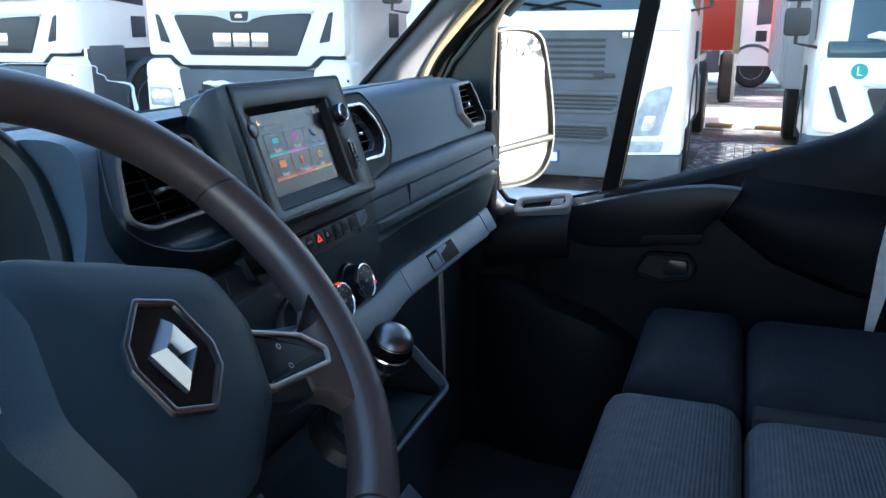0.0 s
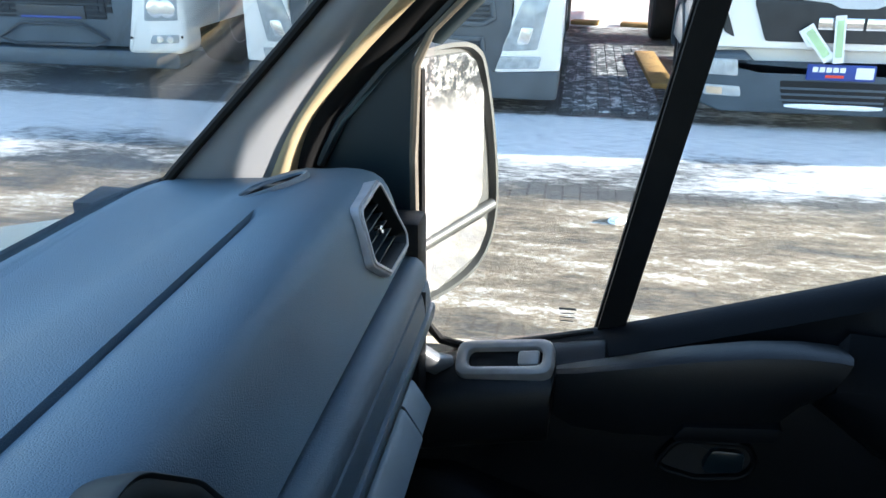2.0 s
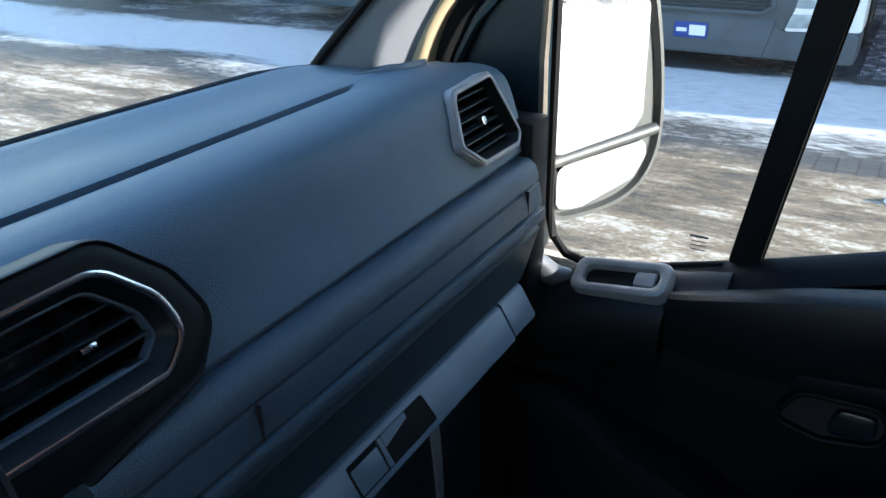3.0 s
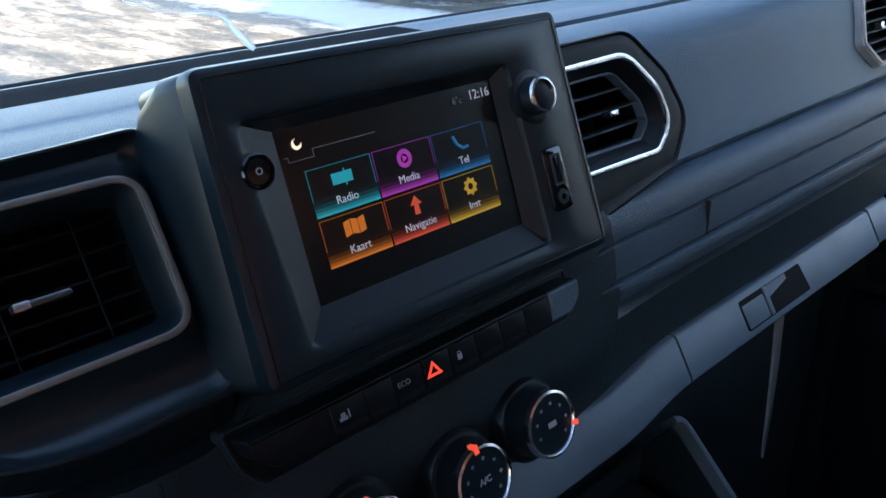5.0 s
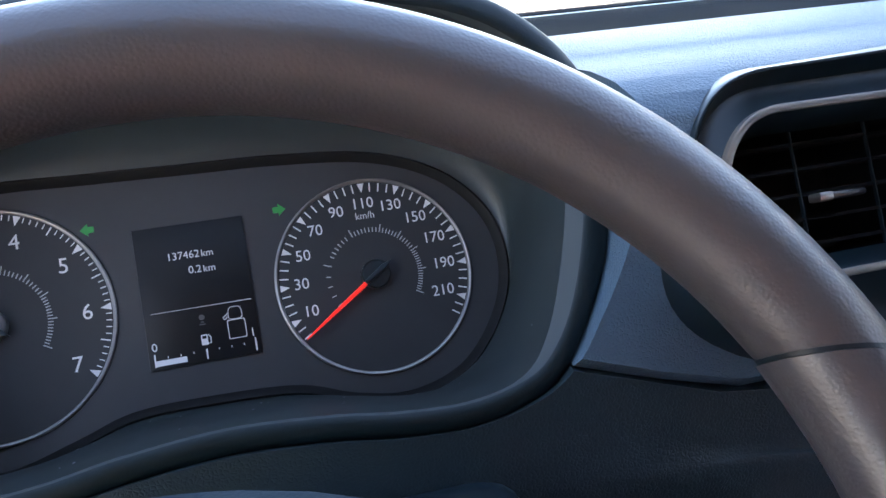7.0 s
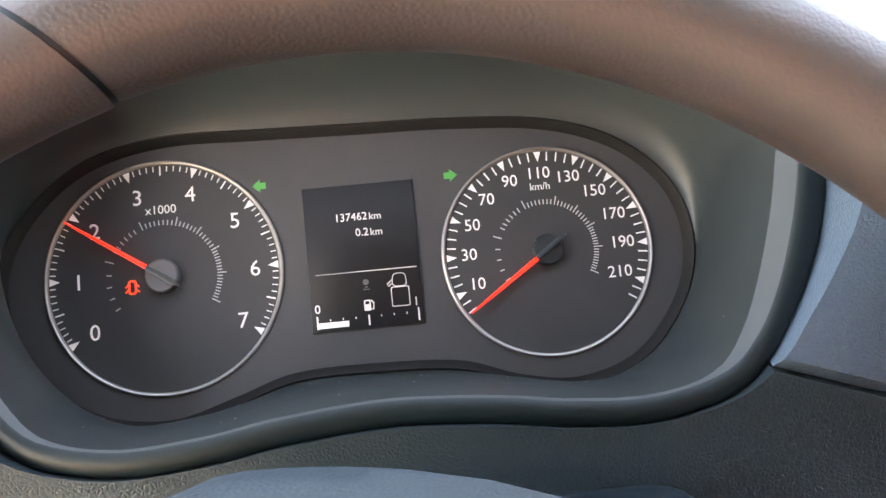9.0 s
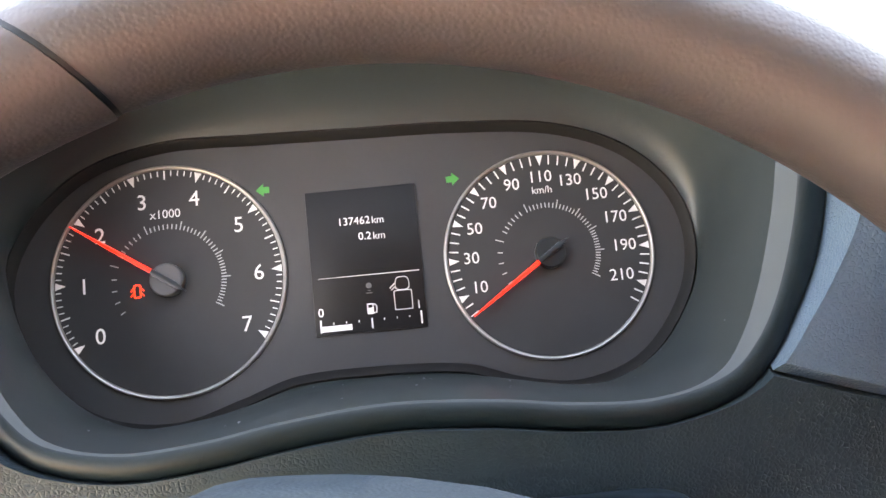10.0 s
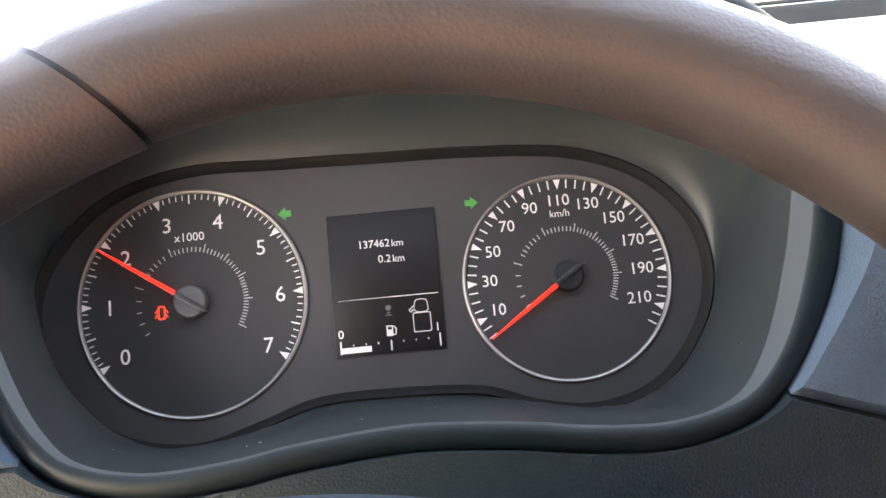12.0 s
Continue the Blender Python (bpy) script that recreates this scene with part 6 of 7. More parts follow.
# ---- outside mirror ----
MIR_AT = (1.12, 0.04, 1.05)
mir = thing("side_mirror", "dusty door mirror with a large and a small glass", "mirror", MIR_AT)
mirp = apart_of(mir, MIR_AT)
MM = Matrix.LocRotScale((1.150, 0.010, 1.236), Euler((radians(90), 0, radians(-28))), None)
mo = smooth_line([(-0.126, 0.150), (-0.122, 0.178), (-0.100, 0.192), (-0.050, 0.196), (0.0, 0.193), (0.030, 0.182), (0.052, 0.155), (0.078, 0.063), (0.093, -0.036), (0.087, -0.102), (0.054, -0.148), (-0.005, -0.168), (-0.090, -0.168), (-0.116, -0.150), (-0.126, -0.10), (-0.128, 0.03)], 4, True)
bm = bmesh.new()
bridge(bm, [[MM @ Vector((x, y, z)) for x, y in o_] for o_, z in ((inset(mo, 0.010), -0.004), (inset(mo, 0.007), 0.006), (inset(mo, 0.001), 0.006), (mo, 0.0), (mo, -0.03), (inset(mo, 0.02), -0.07), (inset(mo, 0.05), -0.085))], True, True, True)
mirp("case", bm, M["mirror_case"], "grey plastic mirror case")
big = rounded([(-0.112, -0.070), (0.034, -0.056), (0.050, -0.036), (0.047, 0.116), (0.026, 0.163), (0.002, 0.178), (-0.096, 0.182), (-0.112, 0.168)], 0.016)
small = rounded([(-0.106, -0.148), (-0.060, -0.154), (0.040, -0.130), (0.064, -0.098), (0.058, -0.074), (-0.106, -0.086)], 0.018)
mirp("glass", plate(big, MM, 0.005, -0.004), M["mirror"], "large mirror glass")
mirp("glass", plate(small, MM, 0.0065, -0.004), M["mirror"], "small wide-angle glass")
bm = bmesh.new()
tube(bm, [MM @ Vector((-0.116, -0.079, 0.001)), MM @ Vector((0.082, -0.063, 0.001))], 0.0090, 10)
mirp("divider", bm, M["mirror_case"])
bm = bmesh.new()
tube(bm, [(1.0, 0.125, 1.30), (1.07, 0.115, 1.32)], 0.025, 10)
mirp("arm", bm, M["mirror_case"])
bm = bmesh.new()
tube(bm, [(1.0, 0.125, 1.14), (1.07, 0.115, 1.16)], 0.025, 10)
mirp("arm", bm, M["mirror_case"])

# ---- parked lorries ----
M["white"] = mat("white_cab_paint", (0.86, 0.83, 0.79), 0.3, vary=0.05, vsize=0.5, coat=0.3)
M["grille"] = mat("dark_grille", (0.025, 0.027, 0.030), 0.5, vary=0.2, vsize=0.1)
M["bumper"] = mat("grey_bumper", (0.075, 0.085, 0.095), 0.6, vary=0.2, vsize=0.3)
M["bumper_blue"] = mat("slate_bumper", (0.06, 0.08, 0.10), 0.55, vary=0.2, vsize=0.3)
M["lamp"] = mat("lamp_glass", (0.36, 0.38, 0.39), 0.12, vary=0.2, vsize=0.06, coat=0.6)
M["lampin"] = mat("lamp_reflector", (0.8, 0.8, 0.8), 0.25, 0.8, vary=0.2, vsize=0.05)
M["screen"] = mat("cab_glass", (0.045, 0.078, 0.095), 0.08, vary=0.1, vsize=0.5)
M["tyre"] = mat("tyre_rubber", (0.02, 0.02, 0.021), 0.8, grain=0.01, size=0.03, vary=0.3, vsize=0.1, kind="noise")
M["rimm"] = mat("steel_rim", (0.35, 0.35, 0.36), 0.45, 0.7, vary=0.2, vsize=0.1)
M["red"] = mat("red_cab_paint", (0.72, 0.06, 0.03), 0.35, vary=0.08, vsize=0.5)
M["box"] = mat("box_body", (0.50, 0.52, 0.54), 0.45, vary=0.08, vsize=0.6)
M["snow"] = mat("snow_cap", (0.85, 0.87, 0.90), 0.7, grain=0.01, size=0.02, vary=0.06, vsize=0.1, kind="noise")
M["blue"] = mat("blue_board", (0.02, 0.05, 0.25), 0.4, vary=0.05, vsize=0.1)
M["signwhite"] = mat("white_board", (0.8, 0.8, 0.8), 0.5, vary=0.05, vsize=0.1)
M["yellow"] = mat("yellow_timber", (0.36, 0.22, 0.08), 0.7, vary=0.25, vsize=0.1)
M["amber"] = mat("amber_lens", (0.55, 0.40, 0.28), 0.3, vary=0.1, vsize=0.05)
M["band"] = mat("silver_band", (0.52, 0.54, 0.57), 0.4, vary=0.06, vsize=0.1)
M["teal"] = mat("teal_sticker", (0.02, 0.28, 0.25), 0.4, vary=0.05, vsize=0.05)
FACE = Matrix(((0, 1, 0, 0), (-1, 0, 0, 0), (0, 0, 1, 0), (0, 0, 0, 1)))     # local x to the lorry's left as seen, y to its rear


def front_m(depth=0.0):
    """Local plane of a front: x sideways, y up, z out towards the yard."""
    return Matrix(((1, 0, 0, 0), (0, 0, -1, depth), (0, 1, 0, 0), (0, 0, 0, 1)))


def lorry(name, label, x, y, spec):
    at = pose(x, y, 0) @ FACE
    root = thing(name, label, "lorry")
    root.matrix_world = at
    w, cabd, cabh = spec["half"], spec["cab_depth"], spec["cab_top"]
    wsb, sill = spec["screen_base"], spec["floor"]
    paint = spec.get("paint", M["white"])

    def p(n, bm, material, parent=None, lab="", smooth=38):
        return part(n, bm, material, parent or root, lab, smooth)

    # cab shell, curved in plan and leaning back above the screen's foot
    def section(z, lean, r=0.16, k=1.0):
        o = rounded([(-w * k, lean), (w * k, lean), (w * k, cabd), (-w * k, cabd)], [r, r, 0.05, 0.05], 6)
        return [Vector((a, b - 0.05 * (1 - (a / w) ** 2) * (1 if b < cabd * 0.5 else 0), z)) for a, b in o]
    bm = bmesh.new()
    bridge(bm, [section(sill, 0.09), section(wsb - 0.35, 0.06), section(wsb - 0.02, 0.08), section(wsb + 0.5, 0.16, 0.18, 0.985), section(cabh - 0.35, 0.28, 0.2, 0.965), section(cabh - 0.08, 0.42, 0.25, 0.94), section(cabh, 0.62, 0.3, 0.88)], True, True, True)
    p("cab", bm, paint, None, "", 50)
    if spec.get("skirt"):
        for s in (-1, 1):
            bm = bmesh.new()
            box(bm, s * w - 0.03 - 0.02 * s, s * w + 0.03 - 0.02 * s, 0.30, cabd * 0.42, 0.36, spec["skirt"], Matrix(), 0.02)
            p("step_box", bm, M["bumper"], None, "dark cab step")
            bm = bmesh.new()
            box(bm, s * (w - 0.25) - 0.2, s * (w - 0.25) + 0.2, cabd * 0.42, cabd + 0.25, 1.04, spec["skirt"], Matrix(), 0.03)
            p("mudguard", bm, M["grille"], None, "dark mudguard over the wheel")
    # windscreen
    bm = bmesh.new()
    rings = []
    for z, lean, k in ((wsb, 0.035, 0.90), (wsb + 0.5, 0.115, 0.885), (spec["screen_top"], 0.20, 0.86)):
        rings.append([Vector((a * w * k, lean - 0.05 * (1 - a * a) + 0.10 * max(0, abs(a) - 0.8) / 0.2, z)) for a in [i / 8 - 1 for i in range(17)]])
    bridge(bm, rings, False)
    sc = p("windscreen", bm, M["screen"], None, "dark cab windscreen")
    for s in (-1, 1):
        bm = bmesh.new()
        tube(bm, [Vector((s * 0.12 * w + 0.1, -0.03, wsb + 0.01)), Vector((s * 0.12 * w - 0.45 * s, -0.02, wsb + 0.08)), Vector((s * 0.12 * w - 0.9 * s * 0.8, 0.0, wsb + 0.03))], 0.012, 6)
        p("wiper", bm, M["rubber"])
        # side glass
        bm = bmesh.new()
        o = [(0.28, wsb + 0.05), (cabd * 0.62, wsb - 0.05), (cabd * 0.62, wsb + 0.75), (0.42, wsb + 0.75)]
        bridge(bm, [[Vector((s * (w + 0.004) * (1 if k_ == 0 else 0.97), a, b)) for a, b in o] for k_ in (0, 1)], True, True, True)
        p("side_glass", bm, M["screen"])
        bm = bmesh.new()
        box(bm, s * (w + 0.006) - 0.01, s * (w + 0.006) + 0.01, cabd * 0.50, cabd * 0.62, wsb - 0.45, wsb - 0.18, Matrix(), 0.006)
        p("door_handle", bm, M["grille"])
        # mirrors
        mx = s * (w + 0.16)
        bm = bmesh.new()
        box(bm, mx - 0.11, mx + 0.11, 0.10, 0.22, wsb + 0.35, wsb + 0.75, Matrix(), 0.03)
        mr = p("mirror", bm, M["grille"], None, "dark plastic cab mirror")
        bm = bmesh.new()
        box(bm, mx - 0.10, mx + 0.10, 0.10, 0.20, wsb + 0.08, wsb + 0.30, Matrix(), 0.03)
        part("lower_mirror", bm, M["grille"], mr)
        bm = bmesh.new()
        tube(bm, [Vector((mx, 0.15, wsb + 0.72)), Vector((mx, 0.14, wsb + 0.02)), Vector((s * w * 0.95, 0.2, wsb - 0.02))], 0.016, 6)
        part("mirror_arm", bm, M["grille"], mr)
        # step and wheel arch
        bm = bmesh.new()
        wx = spec["axle"]
        rad = spec["wheel"]
        arch = [(wx + (rad + 0.10) * math.cos(a), rad + (rad + 0.10) * math.sin(a)) for a in [math.pi * i / 12 for i in range(13)]]
        arch2 = [(wx + (rad + 0.02) * math.cos(a), rad + (rad + 0.02) * math.sin(a)) for a in [math.pi * i / 12 for i in range(12, -1, -1)]]
        o = arch + arch2
        bm = bmesh.new()
        bridge(bm, [[Vector((s * k_, a, b)) for a, b in o] for k_ in (w - 0.28, w + 0.012)], True, True, True)
        p("wheel_arch", bm, spec.get("arch_mat", spec["bumper_mat"]))
        for ax in (wx, wx + spec.get("wheelbase", 3.6)):
            hubm = Matrix.Translation((s * (w - 0.17), ax, rad)) @ pose(0, 0, 0, 0, 90 * s, 0)
            tyre = p("wheel", turned(bmesh.new(), [(rad * 0.58, -0.15), (rad * 0.9, -0.155), (rad * 0.985, -0.13), (rad, -0.09), (rad, 0.09), (rad * 0.985, 0.13), (rad * 0.9, 0.155), (rad * 0.62, 0.15), (rad * 0.58, 0.14)], hubm, 36), M["tyre"], None, "dusty black lorry tyre")
            part("rim", turned(bmesh.new(), [(rad * 0.60, 0.135), (rad * 0.585, 0.145), (rad * 0.54, 0.13), (rad * 0.50, 0.04), (rad * 0.26, 0.02), (rad * 0.24, 0.11), (rad * 0.16, 0.13), (0.001, 0.13)], hubm, 30), M["rimm"], tyre)
            for kk in range(10):
                a = 2 * math.pi * kk / 10
                part("nut", turned(bmesh.new(), [(0.018, 0.02), (0.018, 0.055), (0.0001, 0.06)], hubm @ pose(rad * 0.38 * math.cos(a), rad * 0.38 * math.sin(a), 0), 6), M["rimm"], tyre)
    # chassis and body behind
    bm = bmesh.new()
    for s in (-1, 1):
        box(bm, s * 0.42 - 0.04, s * 0.42 + 0.04, 0.5, 6.2, 0.62, 0.88)
    p("chassis", bm, M["grille"])
    if spec.get("tank"):
        for s in (-1, 1):
            bm = bmesh.new()
            box(bm, s * (w - 0.40) - 0.33, s * (w - 0.40) + 0.36, spec["axle"] + 0.75, spec["axle"] + 2.3, 0.35, 0.95, Matrix(), 0.08)
            p("side_tank", bm, spec["tank"])
    if spec.get("body"):
        b0, b1, bz0, bz1 = spec["body"]
        bm = bmesh.new()
        box(bm, -1.25, 1.25, b0, b1, bz0, bz1, Matrix(), 0.02)
        bd = p("box_body", bm, spec.get("body_mat", M["box"]))
        for i in range(9):
            yy = b0 + 0.05 + (b1 - b0 - 0.1) * i / 8
            for s in (-1, 1):
                bm = bmesh.new()
                box(bm, s * 1.25 - 0.012, s * 1.25 + 0.012, yy - 0.03, yy + 0.03, bz0, bz1)
                part("rib", bm, spec.get("body_mat", M["box"]), bd)
    # front plates
    def fp(n, pts, material, front, back=-0.10, bevel=0.012, r=0.02, parent=None, lab="", both=False):
        out = []
        for s in ((1, -1) if both else (1,)):
            q = [(s * a, b) for a, b in pts]
            out.append(p(n, plate(rounded(q, r, 3), front_m(), front, back, bevel), material, parent, lab))
        return out[0]
    spec["front"](p, fp, root, w)
    return root


def bars(p, m, widths, h, gap, material, parent, name="letter_bar"):
    """Plain bars in place of lettering."""
    total = sum(widths) + gap * (len(widths) - 1)
    a = -total / 2
    for wd in widths:
        p(name, plate([(a, -h / 2), (a + wd, -h / 2), (a + wd, h / 2), (a, h / 2)], m, 0.012, -0.02, 0.003), material, parent)
        a += wd + gap


def band(stations, front, back):
    """A raised strip across a front: rows of sideways place, lower and upper edge."""
    bm, f = bmesh.new(), front_m()
    full = [(-x, a, b) for x, a, b in stations[:0:-1]] + list(stations)
    bridge(bm, [[f @ Vector(q) for q in ((x, a, back), (x, a, front), (x, b, front), (x, b, back))] for x, a, b in full], True, True, True)
    return bm


def tgx_front(p, fp, root, w):
    """White upper face with a dark tapered grille, white lamp cheeks, dark lower middle."""
    fp("face_panel", [(-w + 0.02, 1.17), (-0.93, 1.17), (-0.80, 1.06), (0.80, 1.06), (0.93, 1.17), (w - 0.02, 1.17), (w - 0.02, 1.78), (-w + 0.02, 1.78)], M["white"], 0.02, -0.2, 0.02, 0.05, lab="white front panel")
    fp("panel_joint", [(-w + 0.06, 1.13), (-0.70, 1.02), (0.70, 1.02), (w - 0.06, 1.13), (w - 0.06, 1.20), (-w + 0.06, 1.20)], M["void"], 0.004, -0.2, 0.004, 0.02)
    fp("number_slot", [(-0.62, 1.18), (0.62, 1.18), (0.63, 1.225), (-0.63, 1.225)], M["void"], 0.048, 0.0, 0.003, 0.008)
    fp("grille", [(-0.66, 1.17), (0.66, 1.17), (0.86, 1.60), (-0.86, 1.60)], M["grille"], 0.045, -0.1, 0.015, 0.03, lab="dark tapered grille panel")
    p("grille_edge", band([(0.0, 1.515, 1.645), (0.10, 1.52, 1.645), (0.16, 1.55, 1.645), (0.30, 1.585, 1.642), (0.60, 1.598, 1.64), (0.88, 1.605, 1.635)], 0.056, -0.05), M["band"], None, "silver band over the grille")
    fp("emblem_plate", [(-0.10, 1.53), (0.10, 1.53), (0.12, 1.63), (-0.12, 1.63)], M["grille"], 0.062, 0.0, 0.006, 0.02)
    fp("emblem", [(-0.06, 1.555), (0.05, 1.56), (0.03, 1.605), (-0.03, 1.60)], M["chrome"], 0.068, 0.0, 0.003, 0.01)
    bars(p, front_m() @ pose(0, 1.335, 0.045), [0.22, 0.20, 0.20], 0.145, 0.03, M["chrome"], root)
    fp("side_slot", [(0.93, 1.30), (1.05, 1.32), (1.10, 1.62), (1.05, 1.60)], M["grille"], 0.035, -0.1, 0.004, 0.01, both=True)
    fp("lower_grille", [(-0.80, 0.36), (0.80, 0.36), (0.86, 1.02), (-0.86, 1.02)], M["bumper_blue"], 0.02, -0.2, 0.02, 0.04)
    # flat dark plate in place of the opening's shade
    fp("grille_opening", [(-0.54, 0.60), (0.54, 0.60), (0.56, 0.86), (-0.56, 0.86)], M["void"], 0.024, -0.1, 0.004, 0.02)
    for k in range(4):
        fp("grille_bar", [(-0.53, 0.625 + 0.05 * k), (0.53, 0.625 + 0.05 * k), (0.53, 0.640 + 0.05 * k), (-0.53, 0.640 + 0.05 * k)], M["grille"], 0.032, 0.0, 0.003, 0.004)
    fp("number_board", [(-0.34, 0.60), (0.34, 0.60), (0.34, 0.72), (-0.34, 0.72)], M["grille"], 0.05, 0.0, 0.004, 0.01)
    fp("board_strip", [(-0.30, 0.605), (0.30, 0.605), (0.30, 0.625), (-0.30, 0.625)], M["blue"], 0.056, 0.0, 0.002, 0.004)
    bm = bmesh.new()
    tube(bm, [front_m() @ Vector(q) for q in ((-0.55, 0.42, 0.05), (-0.30, 0.56, 0.06), (0.30, 0.56, 0.06), (0.55, 0.42, 0.05), (0.40, 0.37, 0.05), (-0.40, 0.37, 0.05))], 0.016, 8, True)
    p("tow_frame", bm, M["grille"])
    for s_ in (-1, 1):
        o = [(s_ * x, z) for x, z in ((0.70, 0.30), (w + 0.06, 0.31), (w + 0.05, 1.13), (0.97, 1.14), (0.85, 1.02))]
        ch = p("lamp_cheek", plate(rounded(o, [0.06, 0.12, 0.14, 0.05, 0.05], 6), front_m(), 0.045, -0.25, 0.05), M["white"], None, "white headlamp cheek", 50)
        for lx, lz in ((0.84, 0.80), (0.77, 0.45), (1.26, 0.92), (1.26, 0.47)):
            p("bolt", turned(bmesh.new(), [(0.014, 0.0), (0.014, 0.004), (0.0001, 0.005)], front_m() @ pose(s_ * lx, lz, 0.045), 10), M["void"], ch)
        for z0, h, x0, x1 in ((0.60, 0.22, 0.91, 1.235), (0.40, 0.09, 0.94, 1.225)):
            o = rounded([(s_ * x, z) for x, z in ((x0, z0), (x1, z0 + 0.015), (x1 + 0.01, z0 + h), (x0 + 0.035, z0 + h - 0.01))], 0.02, 4)
            lamp = p("headlamp" if h > 0.2 else "fog_lamp", plate(o, front_m(), 0.052, 0.0, 0.006), M["lamp"], None, "clear headlamp" if h > 0.2 else "")
            for kx in (0.30, 0.68):
                p("reflector", turned(bmesh.new(), [(h * 0.36, 0.0), (h * 0.33, 0.003), (h * 0.10, 0.001), (0.0001, 0.002)], front_m() @ pose(s_ * (x0 + 0.03 + (x1 - x0 - 0.03) * kx), z0 + h * 0.52, 0.052), 20), M["lampin"], lamp)
    for s_ in (-1, 1):
        for i in range(3):
            for j in range(2):
                fp("grille_cell", [(s_ * (0.42 + 0.065 * i), 0.66 + 0.075 * j), (s_ * (0.47 + 0.065 * i), 0.66 + 0.075 * j), (s_ * (0.47 + 0.065 * i), 0.715 + 0.075 * j), (s_ * (0.42 + 0.065 * i), 0.715 + 0.075 * j)], M["void"], 0.034, 0.0, 0.002, 0.004)
    fp("lower_bumper", [(-w + 0.03, 0.17), (w - 0.03, 0.17), (w - 0.03, 0.33), (-w + 0.03, 0.33)], M["bumper_blue"], 0.03, -0.2, 0.03, 0.06)
    for s, a0, a1 in ((0, -0.52, -0.12), (1, 0.05, 0.46)):
        bm = bmesh.new()
        tube(bm, [front_m() @ Vector((a0 + (a1 - a0) * i / 6, 0.868 + 0.008 * math.sin(i * 2.1 + s), 0.035)) for i in range(7)], [0.012, 0.024, 0.03, 0.034, 0.026, 0.02, 0.01], 8)
        p("snow_ridge", bm, M["snow"])


def fh_front(p, fp, root, w):
    """White surround with a tall dark mesh grille, slanting lamps and a grey bumper."""
    fp("white_band", [(-w + 0.05, 1.42), (w - 0.05, 1.42), (w - 0.04, 1.60), (-w + 0.04, 1.60)], M["white"], 0.03, -0.2, 0.03, 0.06)
    fp("grille_face", [(-0.80, 0.34), (0.80, 0.34), (0.92, 0.70), (0.92, 1.42), (-0.92, 1.42), (-0.92, 0.70)], M["bumper"], 0.03, -0.2, 0.015, 0.03, lab="dark grey grille")
    for k in range(7):
        z = 1.33 - 0.055 * k
        fp("grille_slot", [(-0.62, z), (0.62, z), (0.62, z + 0.028), (-0.62, z + 0.028)], M["grille"], 0.034, -0.02, 0.002, 0.006)
    for z0, z1, a in ((0.70, 0.90, 0.80), (0.44, 0.62, 0.72)):
        o = rounded([(-a + 0.06, z0), (a - 0.10, z0), (a, z0 + 0.06), (a - 0.02, z1), (-a + 0.02, z1), (-a, z0 + 0.06)], 0.02, 3)
        p("grille_frame", frame_ring(o, inset(o, 0.035), front_m(), 0.055, 0.0, 0.008), M["bumper"], None, "grey frame round the intake")
        for k in range(4):
            z = z0 + 0.045 + (z1 - z0 - 0.09) * k / 3
            fp("intake_slat", [(-a + 0.06, z - 0.010), (a - 0.06, z - 0.010), (a - 0.06, z + 0.010), (-a + 0.06, z + 0.010)], M["grille"], 0.042, 0.0, 0.003, 0.004)
    fp("makers_bar", [(0.52, 1.02), (0.72, 1.02), (0.72, 1.06), (0.52, 1.06)], M["grille"], 0.045, 0.0, 0.003, 0.004)
    bars(p, front_m() @ pose(0.82, 1.385, 0.032), [0.05, 0.05], 0.05, 0.012, M["chrome"], root)
    fp("lamp_cheek", [(0.78, 0.33), (w, 0.36), (w + 0.01, 1.02), (w - 0.05, 1.42), (0.93, 1.42), (0.93, 0.80)], M["white"], 0.028, -0.3, 0.02, 0.03, both=True, lab="white lamp cheek")
    fp("headlamp", [(0.835, 0.505), (1.13, 0.525), (1.225, 0.97), (1.00, 0.90)], M["lamp"], 0.040, -0.05, 0.012, 0.03, both=True, lab="clear slanting headlamp")
    fp("lamp_lens", [(0.96, 0.56), (1.06, 0.57), (1.10, 0.70), (1.00, 0.70)], M["lampin"], 0.046, 0.0, 0.006, 0.02, both=True)
    fp("fog_lamp", [(0.80, 0.365), (1.15, 0.38), (1.17, 0.475), (0.835, 0.465)], M["lamp"], 0.045, -0.05, 0.006, 0.015, both=True)
    fp("bumper", [(-w + 0.01, 0.12), (w - 0.01, 0.12), (w, 0.36), (0.78, 0.34), (0.74, 0.42), (-0.74, 0.42), (-0.78, 0.34), (-w, 0.36)], M["bumper"], 0.04, -0.3, 0.03, 0.05, lab="grey front bumper")
    fp("bumper_joint", [(0.66, 0.13), (0.665, 0.13), (0.735, 0.41), (0.73, 0.41)], M["void"], 0.0415, 0.0, 0.0, 0.001, both=True)
    bd = fp("price_board", [(-0.02, 0.24), (0.24, 0.24), (0.24, 0.36), (-0.02, 0.36)], M["blue"], 0.055, 0.0, 0.004, 0.006, lab="blue dealer board")
    p("board_panel", plate([(0.10, 0.262), (0.225, 0.262), (0.225, 0.34), (0.10, 0.34)], front_m(), 0.058, 0.05), M["signwhite"], bd)
    p("board_bars", plate([(0.0, 0.285), (0.08, 0.285), (0.08, 0.315), (0.0, 0.315)], front_m(), 0.058, 0.05), M["signwhite"], bd)


